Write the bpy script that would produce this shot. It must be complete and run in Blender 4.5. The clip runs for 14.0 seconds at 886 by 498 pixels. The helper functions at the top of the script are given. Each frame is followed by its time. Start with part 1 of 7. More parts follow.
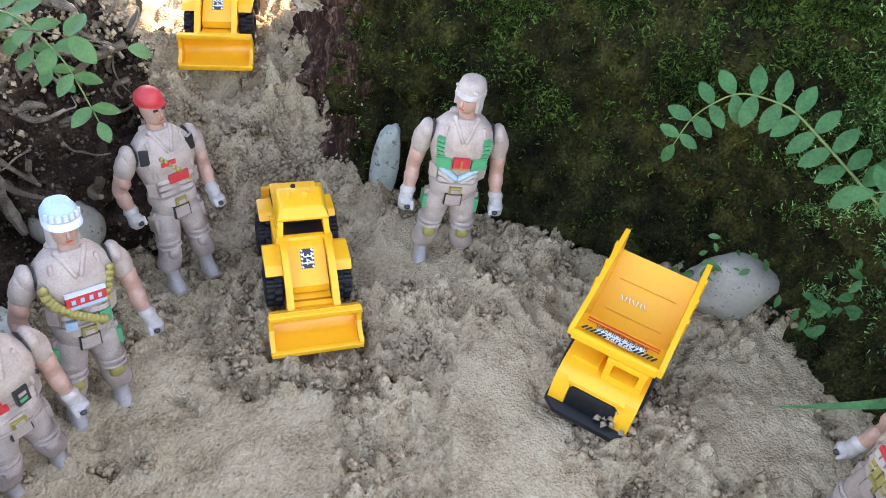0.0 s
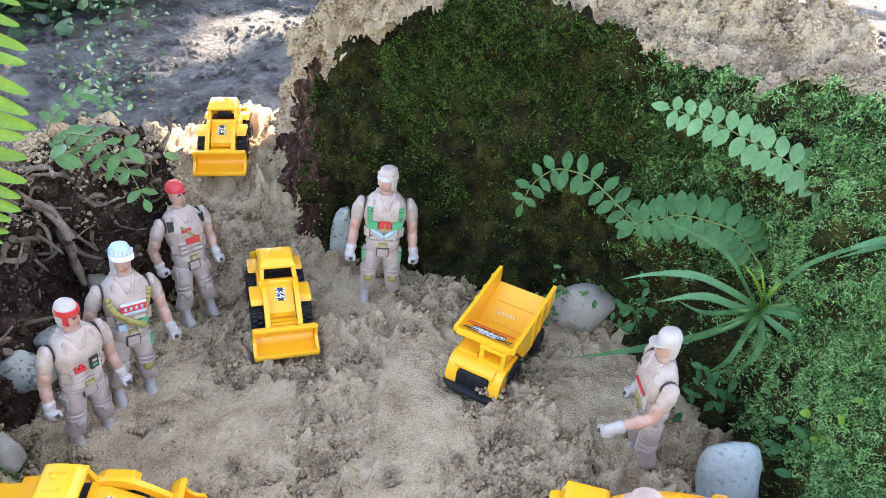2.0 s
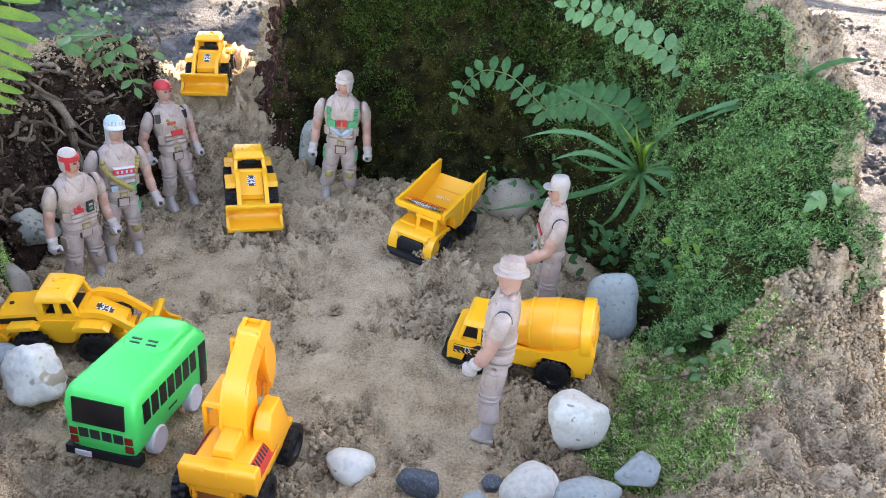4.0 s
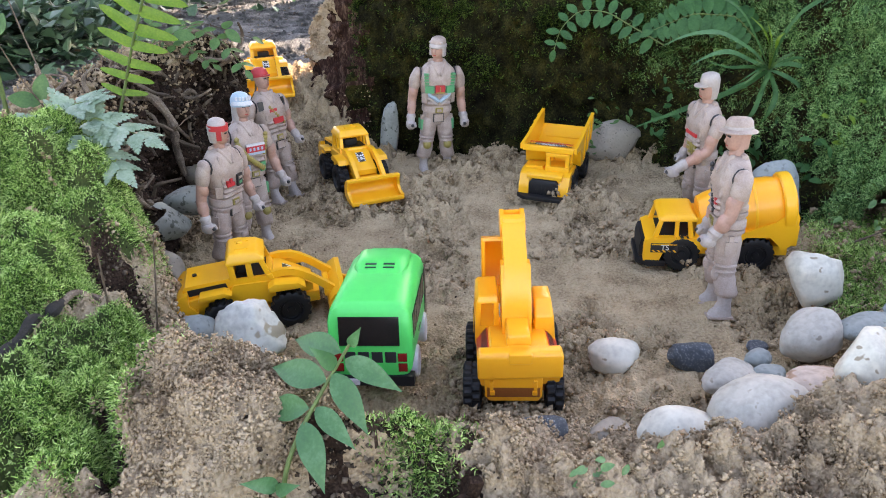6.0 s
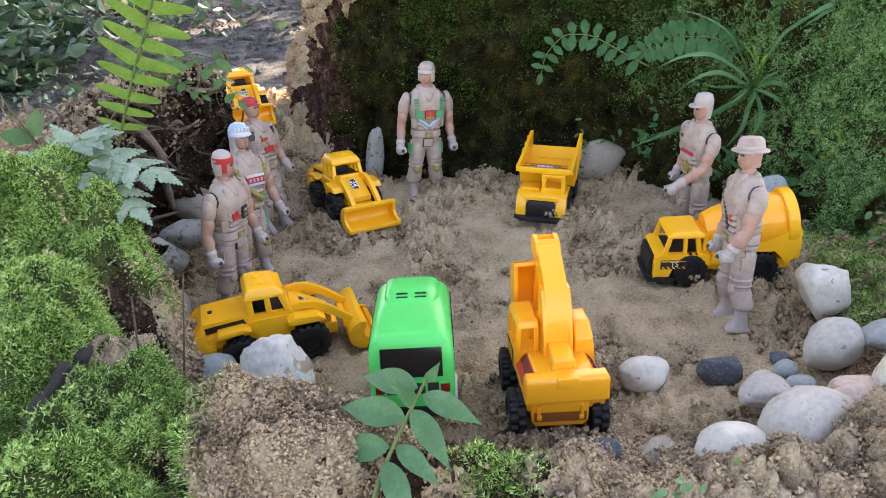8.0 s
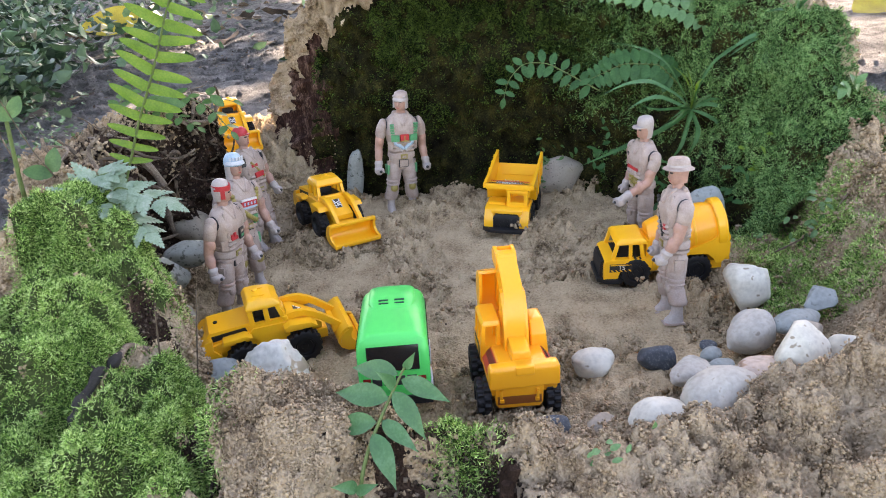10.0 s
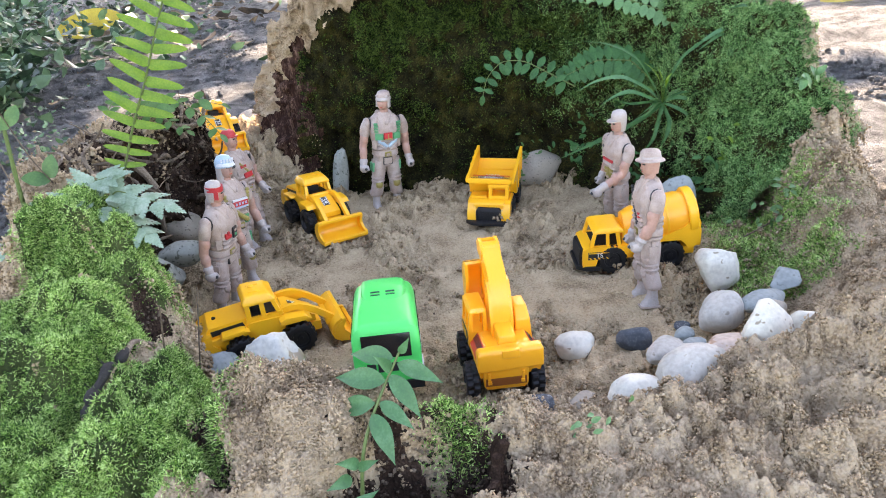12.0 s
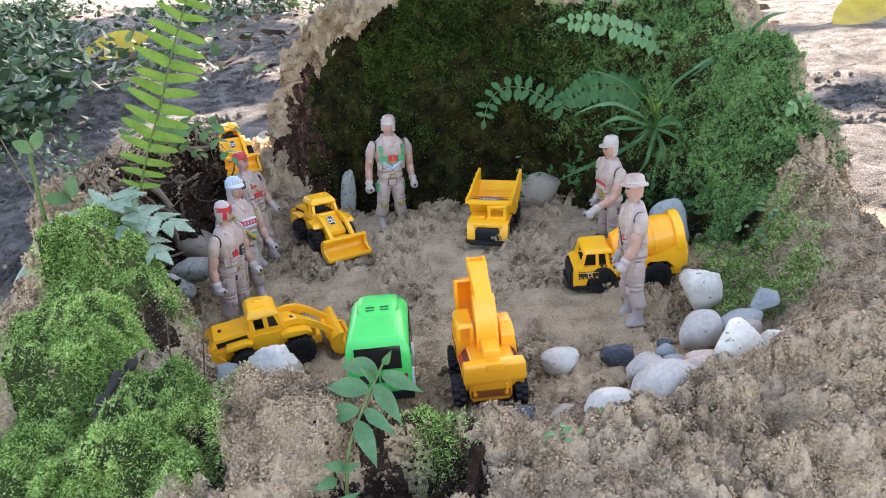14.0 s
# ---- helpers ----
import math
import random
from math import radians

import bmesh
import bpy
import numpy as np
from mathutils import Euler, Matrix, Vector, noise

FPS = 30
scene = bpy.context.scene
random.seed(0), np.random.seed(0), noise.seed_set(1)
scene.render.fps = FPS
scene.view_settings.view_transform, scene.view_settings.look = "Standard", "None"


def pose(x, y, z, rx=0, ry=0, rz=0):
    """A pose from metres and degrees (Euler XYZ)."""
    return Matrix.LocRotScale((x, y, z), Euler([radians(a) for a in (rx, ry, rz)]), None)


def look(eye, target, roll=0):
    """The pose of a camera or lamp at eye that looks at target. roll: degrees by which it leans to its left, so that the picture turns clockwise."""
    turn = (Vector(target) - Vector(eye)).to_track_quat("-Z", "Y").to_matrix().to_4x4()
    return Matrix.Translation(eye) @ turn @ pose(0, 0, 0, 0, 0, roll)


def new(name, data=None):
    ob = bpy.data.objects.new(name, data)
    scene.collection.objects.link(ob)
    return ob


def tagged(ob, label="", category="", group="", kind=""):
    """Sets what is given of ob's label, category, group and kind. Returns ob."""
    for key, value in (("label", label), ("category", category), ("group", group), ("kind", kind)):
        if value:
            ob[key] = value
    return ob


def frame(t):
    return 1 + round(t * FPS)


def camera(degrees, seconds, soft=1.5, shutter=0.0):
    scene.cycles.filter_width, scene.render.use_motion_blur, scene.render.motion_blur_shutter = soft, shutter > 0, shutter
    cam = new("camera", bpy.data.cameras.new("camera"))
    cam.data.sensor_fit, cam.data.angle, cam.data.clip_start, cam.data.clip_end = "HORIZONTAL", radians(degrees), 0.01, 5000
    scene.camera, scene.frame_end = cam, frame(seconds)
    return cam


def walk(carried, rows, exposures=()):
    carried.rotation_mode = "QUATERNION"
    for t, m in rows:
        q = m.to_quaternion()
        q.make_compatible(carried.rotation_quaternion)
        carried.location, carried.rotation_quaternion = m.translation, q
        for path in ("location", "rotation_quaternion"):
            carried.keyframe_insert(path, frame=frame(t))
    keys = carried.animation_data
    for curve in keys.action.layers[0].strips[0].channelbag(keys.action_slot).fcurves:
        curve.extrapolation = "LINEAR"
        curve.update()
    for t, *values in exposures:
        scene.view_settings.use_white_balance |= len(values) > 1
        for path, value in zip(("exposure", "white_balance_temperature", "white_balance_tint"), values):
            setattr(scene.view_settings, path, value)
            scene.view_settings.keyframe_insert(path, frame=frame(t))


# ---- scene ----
cam = camera(62.5, 14.0, soft=1.0)
METRES, EYE, TILT, LEAN, TURN = 0.7, 0.247, -42.0, -5.0, 0.0
ROWS = [
    (0.0, 0.0, 0.0, 0.0, -0.0, 0.0, 0.0),
    (0.5, -0.019, -0.0265, 0.0185, 2.0, 2.41, -0.1),
    (1.0, -0.0269, -0.0615, 0.0181, 3.01, 5.31, 0.68),
    (1.5, -0.0019, -0.1231, 0.0017, 2.92, 9.65, 2.47),
    (2.0, 0.064, -0.1975, -0.0843, 0.44, 9.94, 2.03),
    (4.5, 0.1131, -0.2661, -0.2635, 0.17, 12.19, 1.31),
    (5.0, 0.024, -0.2531, -0.3022, -2.48, 14.17, 6.14),
    (5.5, -0.0143, -0.249, -0.3135, -4.24, 15.15, 9.14),
    (6.0, -0.0875, -0.245, -0.3134, -2.16, 15.78, 11.67),
    (6.5, -0.1187, -0.2315, -0.3051, -3.75, 16.41, 13.29),
    (7.0, -0.1369, -0.229, -0.2915, -4.05, 16.42, 14.54),
    (7.5, -0.1422, -0.2373, -0.2885, -5.29, 16.64, 14.57),
    (8.0, -0.1405, -0.2423, -0.2953, -5.94, 16.39, 15.08),
    (8.5, -0.1322, -0.2557, -0.3006, -6.31, 17.09, 15.81),
    (11.0, -0.1575, -0.3385, -0.3221, -7.45, 16.1, 18.64),
    (11.5, -0.1481, -0.3374, -0.3241, -7.65, 15.64, 19.48),
    (12.0, -0.1587, -0.3443, -0.3242, -7.86, 16.08, 19.03),
    (12.5, -0.1602, -0.3714, -0.3236, -8.04, 16.96, 18.9),
    (13.0, -0.1583, -0.3828, -0.3308, -7.72, 17.61, 19.02),
    (13.5, -0.1508, -0.3878, -0.334, -6.96, 18.47, 18.88),
    (14.0, -0.1432, -0.3785, -0.3397, -6.38, 17.93, 18.11),
]
walk(cam, [(t, pose(0, 0, EYE, TILT, LEAN, TURN) @ pose(METRES * x, METRES * y, METRES * z, 90 + pitch, roll, yaw)) for t, x, y, z, yaw, pitch, roll in ROWS],
     [(0.0, 3.2, 7900, 19), (1.0, 3.3, 7200, 19), (1.5, 3.35, 7100, 19), (2.2, 3.15, 7900, 20), (4.5, 2.88, 7900, 22), (6.5, 2.65, 8600, 24), (7.5, 2.6, 8650, 25), (8.5, 2.65, 8550, 25), (11.0, 2.75, 8500, 24), (12.0, 2.93, 8200, 23), (12.7, 2.91, 8200, 23), (13.5, 2.74, 8000, 23), (14.0, 2.68, 8000, 23)])

# ---- daylight ----
world = bpy.data.worlds.new("sky")
scene.world = world
world.use_nodes = True
wn = world.node_tree
sky = wn.nodes.new("ShaderNodeTexSky")
sky.sky_type, sky.sun_disc = "NISHITA", False
SUN_EL, SUN_AZ = 40.0, 25.0          # degrees above the ground; degrees from +y towards +x
sky.sun_elevation, sky.sun_rotation = radians(SUN_EL), radians(SUN_AZ)
wn.nodes["Background"].inputs[1].default_value = 0.15
wn.links.new(sky.outputs[0], wn.nodes["Background"].inputs[0])
sun = new("sun", bpy.data.lights.new("sun", "SUN"))
sun.data.energy, sun.data.angle, sun.data.color = 4.6, radians(0.6), (1.0, 0.94, 0.84)
sun_way = Vector((math.sin(radians(SUN_AZ)) * math.cos(radians(SUN_EL)), math.cos(radians(SUN_AZ)) * math.cos(radians(SUN_EL)), math.sin(radians(SUN_EL))))
sun.matrix_world = look(sun_way * 10, (0, 0, 0))


# ---- unseen tree, its crown added overhead out of view to shade the hollow ----
def unseen_tree_crown(material, bark):
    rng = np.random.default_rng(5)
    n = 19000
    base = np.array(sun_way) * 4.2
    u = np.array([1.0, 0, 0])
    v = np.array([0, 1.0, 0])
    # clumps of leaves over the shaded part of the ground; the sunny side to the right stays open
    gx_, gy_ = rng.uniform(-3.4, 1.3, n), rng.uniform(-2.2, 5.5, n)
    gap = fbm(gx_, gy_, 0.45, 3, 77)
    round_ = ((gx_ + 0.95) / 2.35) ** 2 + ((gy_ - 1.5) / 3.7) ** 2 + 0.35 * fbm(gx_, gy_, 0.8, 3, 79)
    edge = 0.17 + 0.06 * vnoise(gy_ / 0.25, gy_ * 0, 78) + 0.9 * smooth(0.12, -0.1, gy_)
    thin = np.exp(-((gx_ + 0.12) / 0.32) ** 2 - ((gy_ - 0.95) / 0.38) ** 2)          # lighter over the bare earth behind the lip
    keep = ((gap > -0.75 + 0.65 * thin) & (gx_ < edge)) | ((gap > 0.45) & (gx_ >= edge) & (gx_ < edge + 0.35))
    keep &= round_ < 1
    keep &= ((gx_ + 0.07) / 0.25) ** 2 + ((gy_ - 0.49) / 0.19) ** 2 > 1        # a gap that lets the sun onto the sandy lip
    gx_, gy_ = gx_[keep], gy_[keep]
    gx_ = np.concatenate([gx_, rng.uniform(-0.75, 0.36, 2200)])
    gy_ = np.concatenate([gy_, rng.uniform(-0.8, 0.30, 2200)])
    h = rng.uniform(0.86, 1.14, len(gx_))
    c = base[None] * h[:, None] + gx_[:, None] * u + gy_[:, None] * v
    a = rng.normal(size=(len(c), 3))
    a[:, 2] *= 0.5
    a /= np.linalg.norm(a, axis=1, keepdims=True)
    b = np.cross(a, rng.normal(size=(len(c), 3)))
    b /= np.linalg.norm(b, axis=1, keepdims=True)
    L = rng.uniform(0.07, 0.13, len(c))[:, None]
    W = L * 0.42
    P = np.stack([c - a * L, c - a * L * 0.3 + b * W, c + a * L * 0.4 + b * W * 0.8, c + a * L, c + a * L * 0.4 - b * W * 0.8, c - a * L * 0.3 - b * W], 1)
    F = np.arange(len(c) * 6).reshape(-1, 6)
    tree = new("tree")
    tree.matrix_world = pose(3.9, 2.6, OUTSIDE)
    tagged(tree, "unseen leafy tree with a brown trunk, added to shade the hollow", "tree")
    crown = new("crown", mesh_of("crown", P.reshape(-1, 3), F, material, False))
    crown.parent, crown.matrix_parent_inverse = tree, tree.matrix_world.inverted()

    def bough(name, pts, r0, r1):
        p = np.array(pts, float)
        s = np.linspace(0, len(p) - 1, 14)
        p = np.stack([np.interp(s, np.arange(len(p)), p[:, k]) for k in range(3)], 1)
        p[1:-1] = (p[:-2] + 2 * p[1:-1] + p[2:]) / 4
        ang = np.linspace(0, 2 * math.pi, 12, endpoint=False)
        rad = np.linspace(r0, r1, 14)[:, None] * (1 + 0.08 * rng.normal(size=(14, 12)))
        d = np.gradient(p, axis=0)
        d /= np.linalg.norm(d, axis=1, keepdims=True)
        e1 = np.cross(d, np.array([0.31, 0.9, 0.2]))
        e1 /= np.linalg.norm(e1, axis=1, keepdims=True)
        e2 = np.cross(d, e1)
        V = p[:, None] + rad[..., None] * (np.cos(ang)[None, :, None] * e1[:, None] + np.sin(ang)[None, :, None] * e2[:, None])
        q = np.arange(14 * 12).reshape(14, 12)
        n_ = np.roll(q, -1, axis=1)
        ob = new(name, mesh_of(name, V.reshape(-1, 3), np.stack([q[:-1], n_[:-1], n_[1:], q[1:]], -1).reshape(-1, 4), bark))
        ob.parent, ob.matrix_parent_inverse = tree, tree.matrix_world.inverted()

    # trunk and limbs are added too, out of view, to carry the crown
    bough("trunk", [(3.9, 2.6, -0.2), (3.88, 2.62, 0.8), (3.8, 2.7, 1.6), (3.6, 2.9, 2.3)], 0.16, 0.10)
    for tip in ((0.6, 2.4, 2.9), (-0.6, 4.2, 2.8), (1.4, 5.6, 2.9), (1.6, 1.6, 2.8), (0.4, 6.6, 2.9)):
        bough("limb", [(3.65, 2.85, 2.15), (3.65 + (tip[0] - 3.65) * 0.5, 2.85 + (tip[1] - 2.85) * 0.4, 2.55), tip], 0.07, 0.02)
    return tree


# ---- materials ----
def mat(name, color, rough=0.6, dark=None, light=None, scale=60.0, fine=900.0, bump=0.3, bump_dist=0.001, metal=0.0, spec=0.5,
        island=0.0, obj=0.0, trans=0.0, sheen=0.0, coat=0.0, stretch=1.0, span=(0.3, 0.75), grit=0.0):
    """A surface with a coarse patchy tint (dark to light), fine grain and relief."""
    m = bpy.data.materials.new(name)
    m.use_nodes = True
    t = m.node_tree
    b = t.nodes["Principled BSDF"]
    dark = dark or tuple(c * 0.75 for c in color)
    light = light or tuple(min(1, c * 1.2) for c in color)
    geo = t.nodes.new("ShaderNodeNewGeometry")
    tex = t.nodes.new("ShaderNodeTexCoord")
    n1 = t.nodes.new("ShaderNodeTexNoise")
    n1.inputs["Scale"].default_value, n1.inputs["Detail"].default_value = scale, 6.0
    n2 = t.nodes.new("ShaderNodeTexNoise")
    n2.inputs["Scale"].default_value, n2.inputs["Detail"].default_value = fine, 3.0
    for n in (n1, n2):
        src = geo.outputs["Position"] if not obj else tex.outputs["Object"]
        if stretch != 1.0:
            mp = t.nodes.new("ShaderNodeMapping")
            mp.inputs["Scale"].default_value = (1.0, 1.0, stretch)
            t.links.new(src, mp.inputs["Vector"])
            src = mp.outputs[0]
        t.links.new(src, n.inputs["Vector"])
    mix = t.nodes.new("ShaderNodeMath")
    mix.operation = "MULTIPLY_ADD"
    mix.inputs[1].default_value, mix.inputs[2].default_value = 0.45, 0.0
    t.links.new(n2.outputs[0], mix.inputs[0])
    add = t.nodes.new("ShaderNodeMath")
    add.operation = "MULTIPLY_ADD"
    add.inputs[1].default_value = 0.6
    t.links.new(n1.outputs[0], add.inputs[0])
    t.links.new(mix.outputs[0], add.inputs[2])
    last = add
    if island:
        isl = t.nodes.new("ShaderNodeMath")
        isl.operation = "MULTIPLY_ADD"
        isl.inputs[1].default_value = island
        sub = t.nodes.new("ShaderNodeMath")
        sub.operation = "SUBTRACT"
        sub.inputs[1].default_value = 0.5
        t.links.new(geo.outputs["Random Per Island"], sub.inputs[0])
        t.links.new(sub.outputs[0], isl.inputs[0])
        t.links.new(add.outputs[0], isl.inputs[2])
        last = isl
    ramp = t.nodes.new("ShaderNodeValToRGB")
    e = ramp.color_ramp.elements
    e[0].position, e[0].color = span[0], (*dark, 1)
    e[1].position, e[1].color = span[1], (*light, 1)
    mid = e.new(0.525)
    mid.color = (*color, 1)
    t.links.new(last.outputs[0], ramp.inputs[0])
    t.links.new(ramp.outputs[0], b.inputs["Base Color"])
    b.inputs["Roughness"].default_value, b.inputs["Metallic"].default_value = rough, metal
    b.inputs["Specular IOR Level"].default_value = spec
    if coat:
        b.inputs["Coat Weight"].default_value = coat
    if bump:
        bp = t.nodes.new("ShaderNodeBump")
        bp.inputs["Strength"].default_value, bp.inputs["Distance"].default_value = bump, bump_dist
        t.links.new(last.outputs[0] if not island else add.outputs[0], bp.inputs["Height"])
        t.links.new(bp.outputs[0], b.inputs["Normal"])
        if grit:
            # rounded grains, each cell one crumb
            vo = t.nodes.new("ShaderNodeTexVoronoi")
            vo.inputs["Scale"].default_value = grit
            t.links.new(n1.inputs["Vector"].links[0].from_socket, vo.inputs["Vector"])
            inv = t.nodes.new("ShaderNodeMath")
            inv.operation = "MULTIPLY"
            inv.inputs[1].default_value = -1.0
            t.links.new(vo.outputs["Distance"], inv.inputs[0])
            b2 = t.nodes.new("ShaderNodeBump")
            b2.inputs["Strength"].default_value, b2.inputs["Distance"].default_value = 0.8, 0.9 / grit
            t.links.new(inv.outputs[0], b2.inputs["Height"])
            t.links.new(bp.outputs[0], b2.inputs["Normal"])
            t.links.new(b2.outputs[0], b.inputs["Normal"])
    if trans:
        out = t.nodes["Material Output"]
        tr = t.nodes.new("ShaderNodeBsdfTranslucent")
        t.links.new(ramp.outputs[0], tr.inputs[0])
        ms = t.nodes.new("ShaderNodeMixShader")
        ms.inputs[0].default_value = trans
        t.links.new(b.outputs[0], ms.inputs[1])
        t.links.new(tr.outputs[0], ms.inputs[2])
        t.links.new(ms.outputs[0], out.inputs[0])
    return m


def earth_blend(m):
    """Fades the sand into grey trodden earth away from the stump."""
    t = m.node_tree
    b = t.nodes["Principled BSDF"]
    geo = t.nodes.new("ShaderNodeNewGeometry")
    off = t.nodes.new("ShaderNodeVectorMath")
    off.operation = "DISTANCE"
    off.inputs[1].default_value = (0.03, 0.12, 0.0)
    t.links.new(geo.outputs["Position"], off.inputs[0])
    n = t.nodes.new("ShaderNodeTexNoise")
    n.inputs["Scale"].default_value, n.inputs["Detail"].default_value = 14.0, 8.0
    t.links.new(geo.outputs["Position"], n.inputs["Vector"])
    add = t.nodes.new("ShaderNodeMath")
    add.operation = "MULTIPLY_ADD"
    add.inputs[1].default_value = 0.22
    t.links.new(n.outputs[0], add.inputs[0])
    t.links.new(off.outputs["Value"], add.inputs[2])
    fac = t.nodes.new("ShaderNodeMapRange")
    fac.inputs["From Min"].default_value, fac.inputs["From Max"].default_value = 0.52, 0.60
    t.links.new(add.outputs[0], fac.inputs["Value"])
    n2 = t.nodes.new("ShaderNodeTexNoise")
    n2.inputs["Scale"].default_value, n2.inputs["Detail"].default_value, n2.inputs["Roughness"].default_value = 22.0, 10.0, 0.7
    t.links.new(geo.outputs["Position"], n2.inputs["Vector"])
    r = t.nodes.new("ShaderNodeValToRGB")
    r.color_ramp.elements[0].position, r.color_ramp.elements[0].color = 0.36, (0.080, 0.080, 0.077, 1)
    r.color_ramp.elements[1].position, r.color_ramp.elements[1].color = 0.66, (0.305, 0.303, 0.293, 1)
    t.links.new(n2.outputs[0], r.inputs[0])
    mix = t.nodes.new("ShaderNodeMix")
    mix.data_type = "RGBA"
    old = b.inputs["Base Color"].links[0].from_socket
    t.links.new(fac.outputs[0], mix.inputs["Factor"])
    t.links.new(old, mix.inputs["A"])
    t.links.new(r.outputs[0], mix.inputs["B"])
    t.links.new(mix.outputs["Result"], b.inputs["Base Color"])
    # clods of trodden earth
    n3 = t.nodes.new("ShaderNodeTexNoise")
    n3.inputs["Scale"].default_value, n3.inputs["Detail"].default_value, n3.inputs["Roughness"].default_value = 48.0, 8.0, 0.75
    t.links.new(geo.outputs["Position"], n3.inputs["Vector"])
    bp = t.nodes.new("ShaderNodeBump")
    bp.inputs["Distance"].default_value = 0.035
    t.links.new(fac.outputs[0], bp.inputs["Strength"])
    t.links.new(n3.outputs[0], bp.inputs["Height"])
    t.links.new(b.inputs["Normal"].links[0].from_socket, bp.inputs["Normal"])
    t.links.new(bp.outputs[0], b.inputs["Normal"])
    return m


SAND = mat("pale_sand", (0.415, 0.310, 0.190), 0.95, (0.23, 0.160, 0.092), (0.52, 0.402, 0.256), 45, 700, 0.8, 0.0010, spec=0.2, span=(0.36, 0.68), grit=850)
earth_blend(SAND)
# sand of the rims, a little darker than that of the floor
SAND_RIM = mat("rim_sand", (0.39, 0.292, 0.190), 0.95, (0.19, 0.130, 0.080), (0.46, 0.355, 0.24), 45, 700, 0.9, 0.0014, spec=0.2, span=(0.38, 0.67), grit=620)
earth_blend(SAND_RIM)
CRUMB = mat("sand_crumb", (0.33, 0.242, 0.152), 0.95, (0.15, 0.105, 0.064), (0.44, 0.335, 0.215), 45, 700, 0.7, 0.001, spec=0.2, island=0.10, span=(0.38, 0.68))
CRUMB_RIM = mat("rim_crumb", (0.39, 0.290, 0.188), 0.95, (0.19, 0.130, 0.080), (0.48, 0.372, 0.25), 45, 700, 0.8, 0.001, spec=0.2, island=0.07, span=(0.38, 0.67))
SOIL = mat("dark_rotten_wood", (0.036, 0.022, 0.016), 0.95, (0.008, 0.005, 0.004), (0.12, 0.075, 0.054), 70, 900, 0.9, 0.003, spec=0.06)
ROT = mat("red_rotten_wood", (0.045, 0.022, 0.016), 0.9, (0.008, 0.0045, 0.004), (0.24, 0.145, 0.105), 150, 900, 1.0, 0.003, spec=0.06, stretch=0.22)
# brown bed of the back wall; its deep shadows are put into the colour
MOSS_BED_SHADE = mat("moss_bed_shade", (0.017, 0.016, 0.006), 0.95, (0.004, 0.003, 0.002), (0.062, 0.056, 0.015), 60, 700, 0.9, 0.003, spec=0.06, span=(0.38, 0.70))
MOSS = mat("moss_green", (0.240, 0.445, 0.095), 0.8, (0.036, 0.098, 0.023), (0.58, 0.76, 0.30), 42, 300, 0, island=0.6, trans=0.3, spec=0.2)
MOSS_WALL = mat("moss_wall_green", (0.130, 0.315, 0.095), 0.8, (0.026, 0.085, 0.028), (0.34, 0.56, 0.23), 42, 300, 0, island=0.6, trans=0.3, spec=0.2)
# green-brown ground under moss, darkened further as painted shade between the strands
MOSS_GROUND_SHADE = mat("moss_floor_shade", (0.030, 0.045, 0.012), 0.95, (0.012, 0.016, 0.006), (0.07, 0.09, 0.03), 60, 700, 0.8, 0.002, spec=0.2)
# wall moss with the shade of the back wall mixed into its green
MOSS_SHADE = mat("moss_shade", (0.030, 0.058, 0.014), 0.85, (0.008, 0.012, 0.004), (0.10, 0.165, 0.035), 42, 300, 0, island=0.6, trans=0.25, spec=0.06)
ORANGE = mat("orange_yellow_plastic", (0.98, 0.395, 0.022), 0.28, (0.96, 0.375, 0.018), (0.99, 0.415, 0.026), 40, 700, 0.05, 0.0002, obj=1)
BROWN = mat("orange_brown_plastic", (0.30, 0.085, 0.02), 0.4, obj=1, bump=0.1, bump_dist=0.0003)
YELLOW = mat("yellow_plastic", (0.94, 0.440, 0.020), 0.3, (0.91, 0.415, 0.017), (0.96, 0.465, 0.024), 40, 700, 0.05, 0.0002, obj=1)
GREEN = mat("green_plastic", (0.004, 0.62, 0.125), 0.36, (0.003, 0.60, 0.12), (0.006, 0.64, 0.13), 40, 700, 0.05, 0.0002, obj=1)
BLACK = mat("black_plastic", (0.010, 0.010, 0.011), 0.5, obj=1, spec=0.32, bump=0.1, bump_dist=0.0003)


# ---- mesh helpers ----
def mesh_of(name, verts, faces, material, smooth=True):
    me = bpy.data.meshes.new(name)
    verts, faces = np.asarray(verts, np.float32), np.asarray(faces, np.int32)
    k = faces.shape[1]
    me.vertices.add(len(verts))
    me.vertices.foreach_set("co", verts.ravel())
    me.loops.add(faces.size)
    me.loops.foreach_set("vertex_index", faces.ravel())
    me.polygons.add(len(faces))
    me.polygons.foreach_set("loop_start", np.arange(0, faces.size, k, dtype=np.int32))
    me.polygons.foreach_set("use_smooth", np.full(len(faces), smooth))
    me.update(calc_edges=True)
    me.materials.append(material)
    return me


def grid_faces(nu, nv):
    i = np.arange(nu * nv).reshape(nu, nv)
    return np.stack([i[:-1, :-1], i[1:, :-1], i[1:, 1:], i[:-1, 1:]], -1).reshape(-1, 4)


def lattice(ix, iy, seed):
    h = (ix * 374761393 + iy * 668265263 + seed * 1442695041) & 0x7FFFFFFF
    h = ((h ^ (h >> 13)) * 1274126177) & 0x7FFFFFFF
    return ((h ^ (h >> 16)) & 0xFFFF) / 32767.5 - 1.0


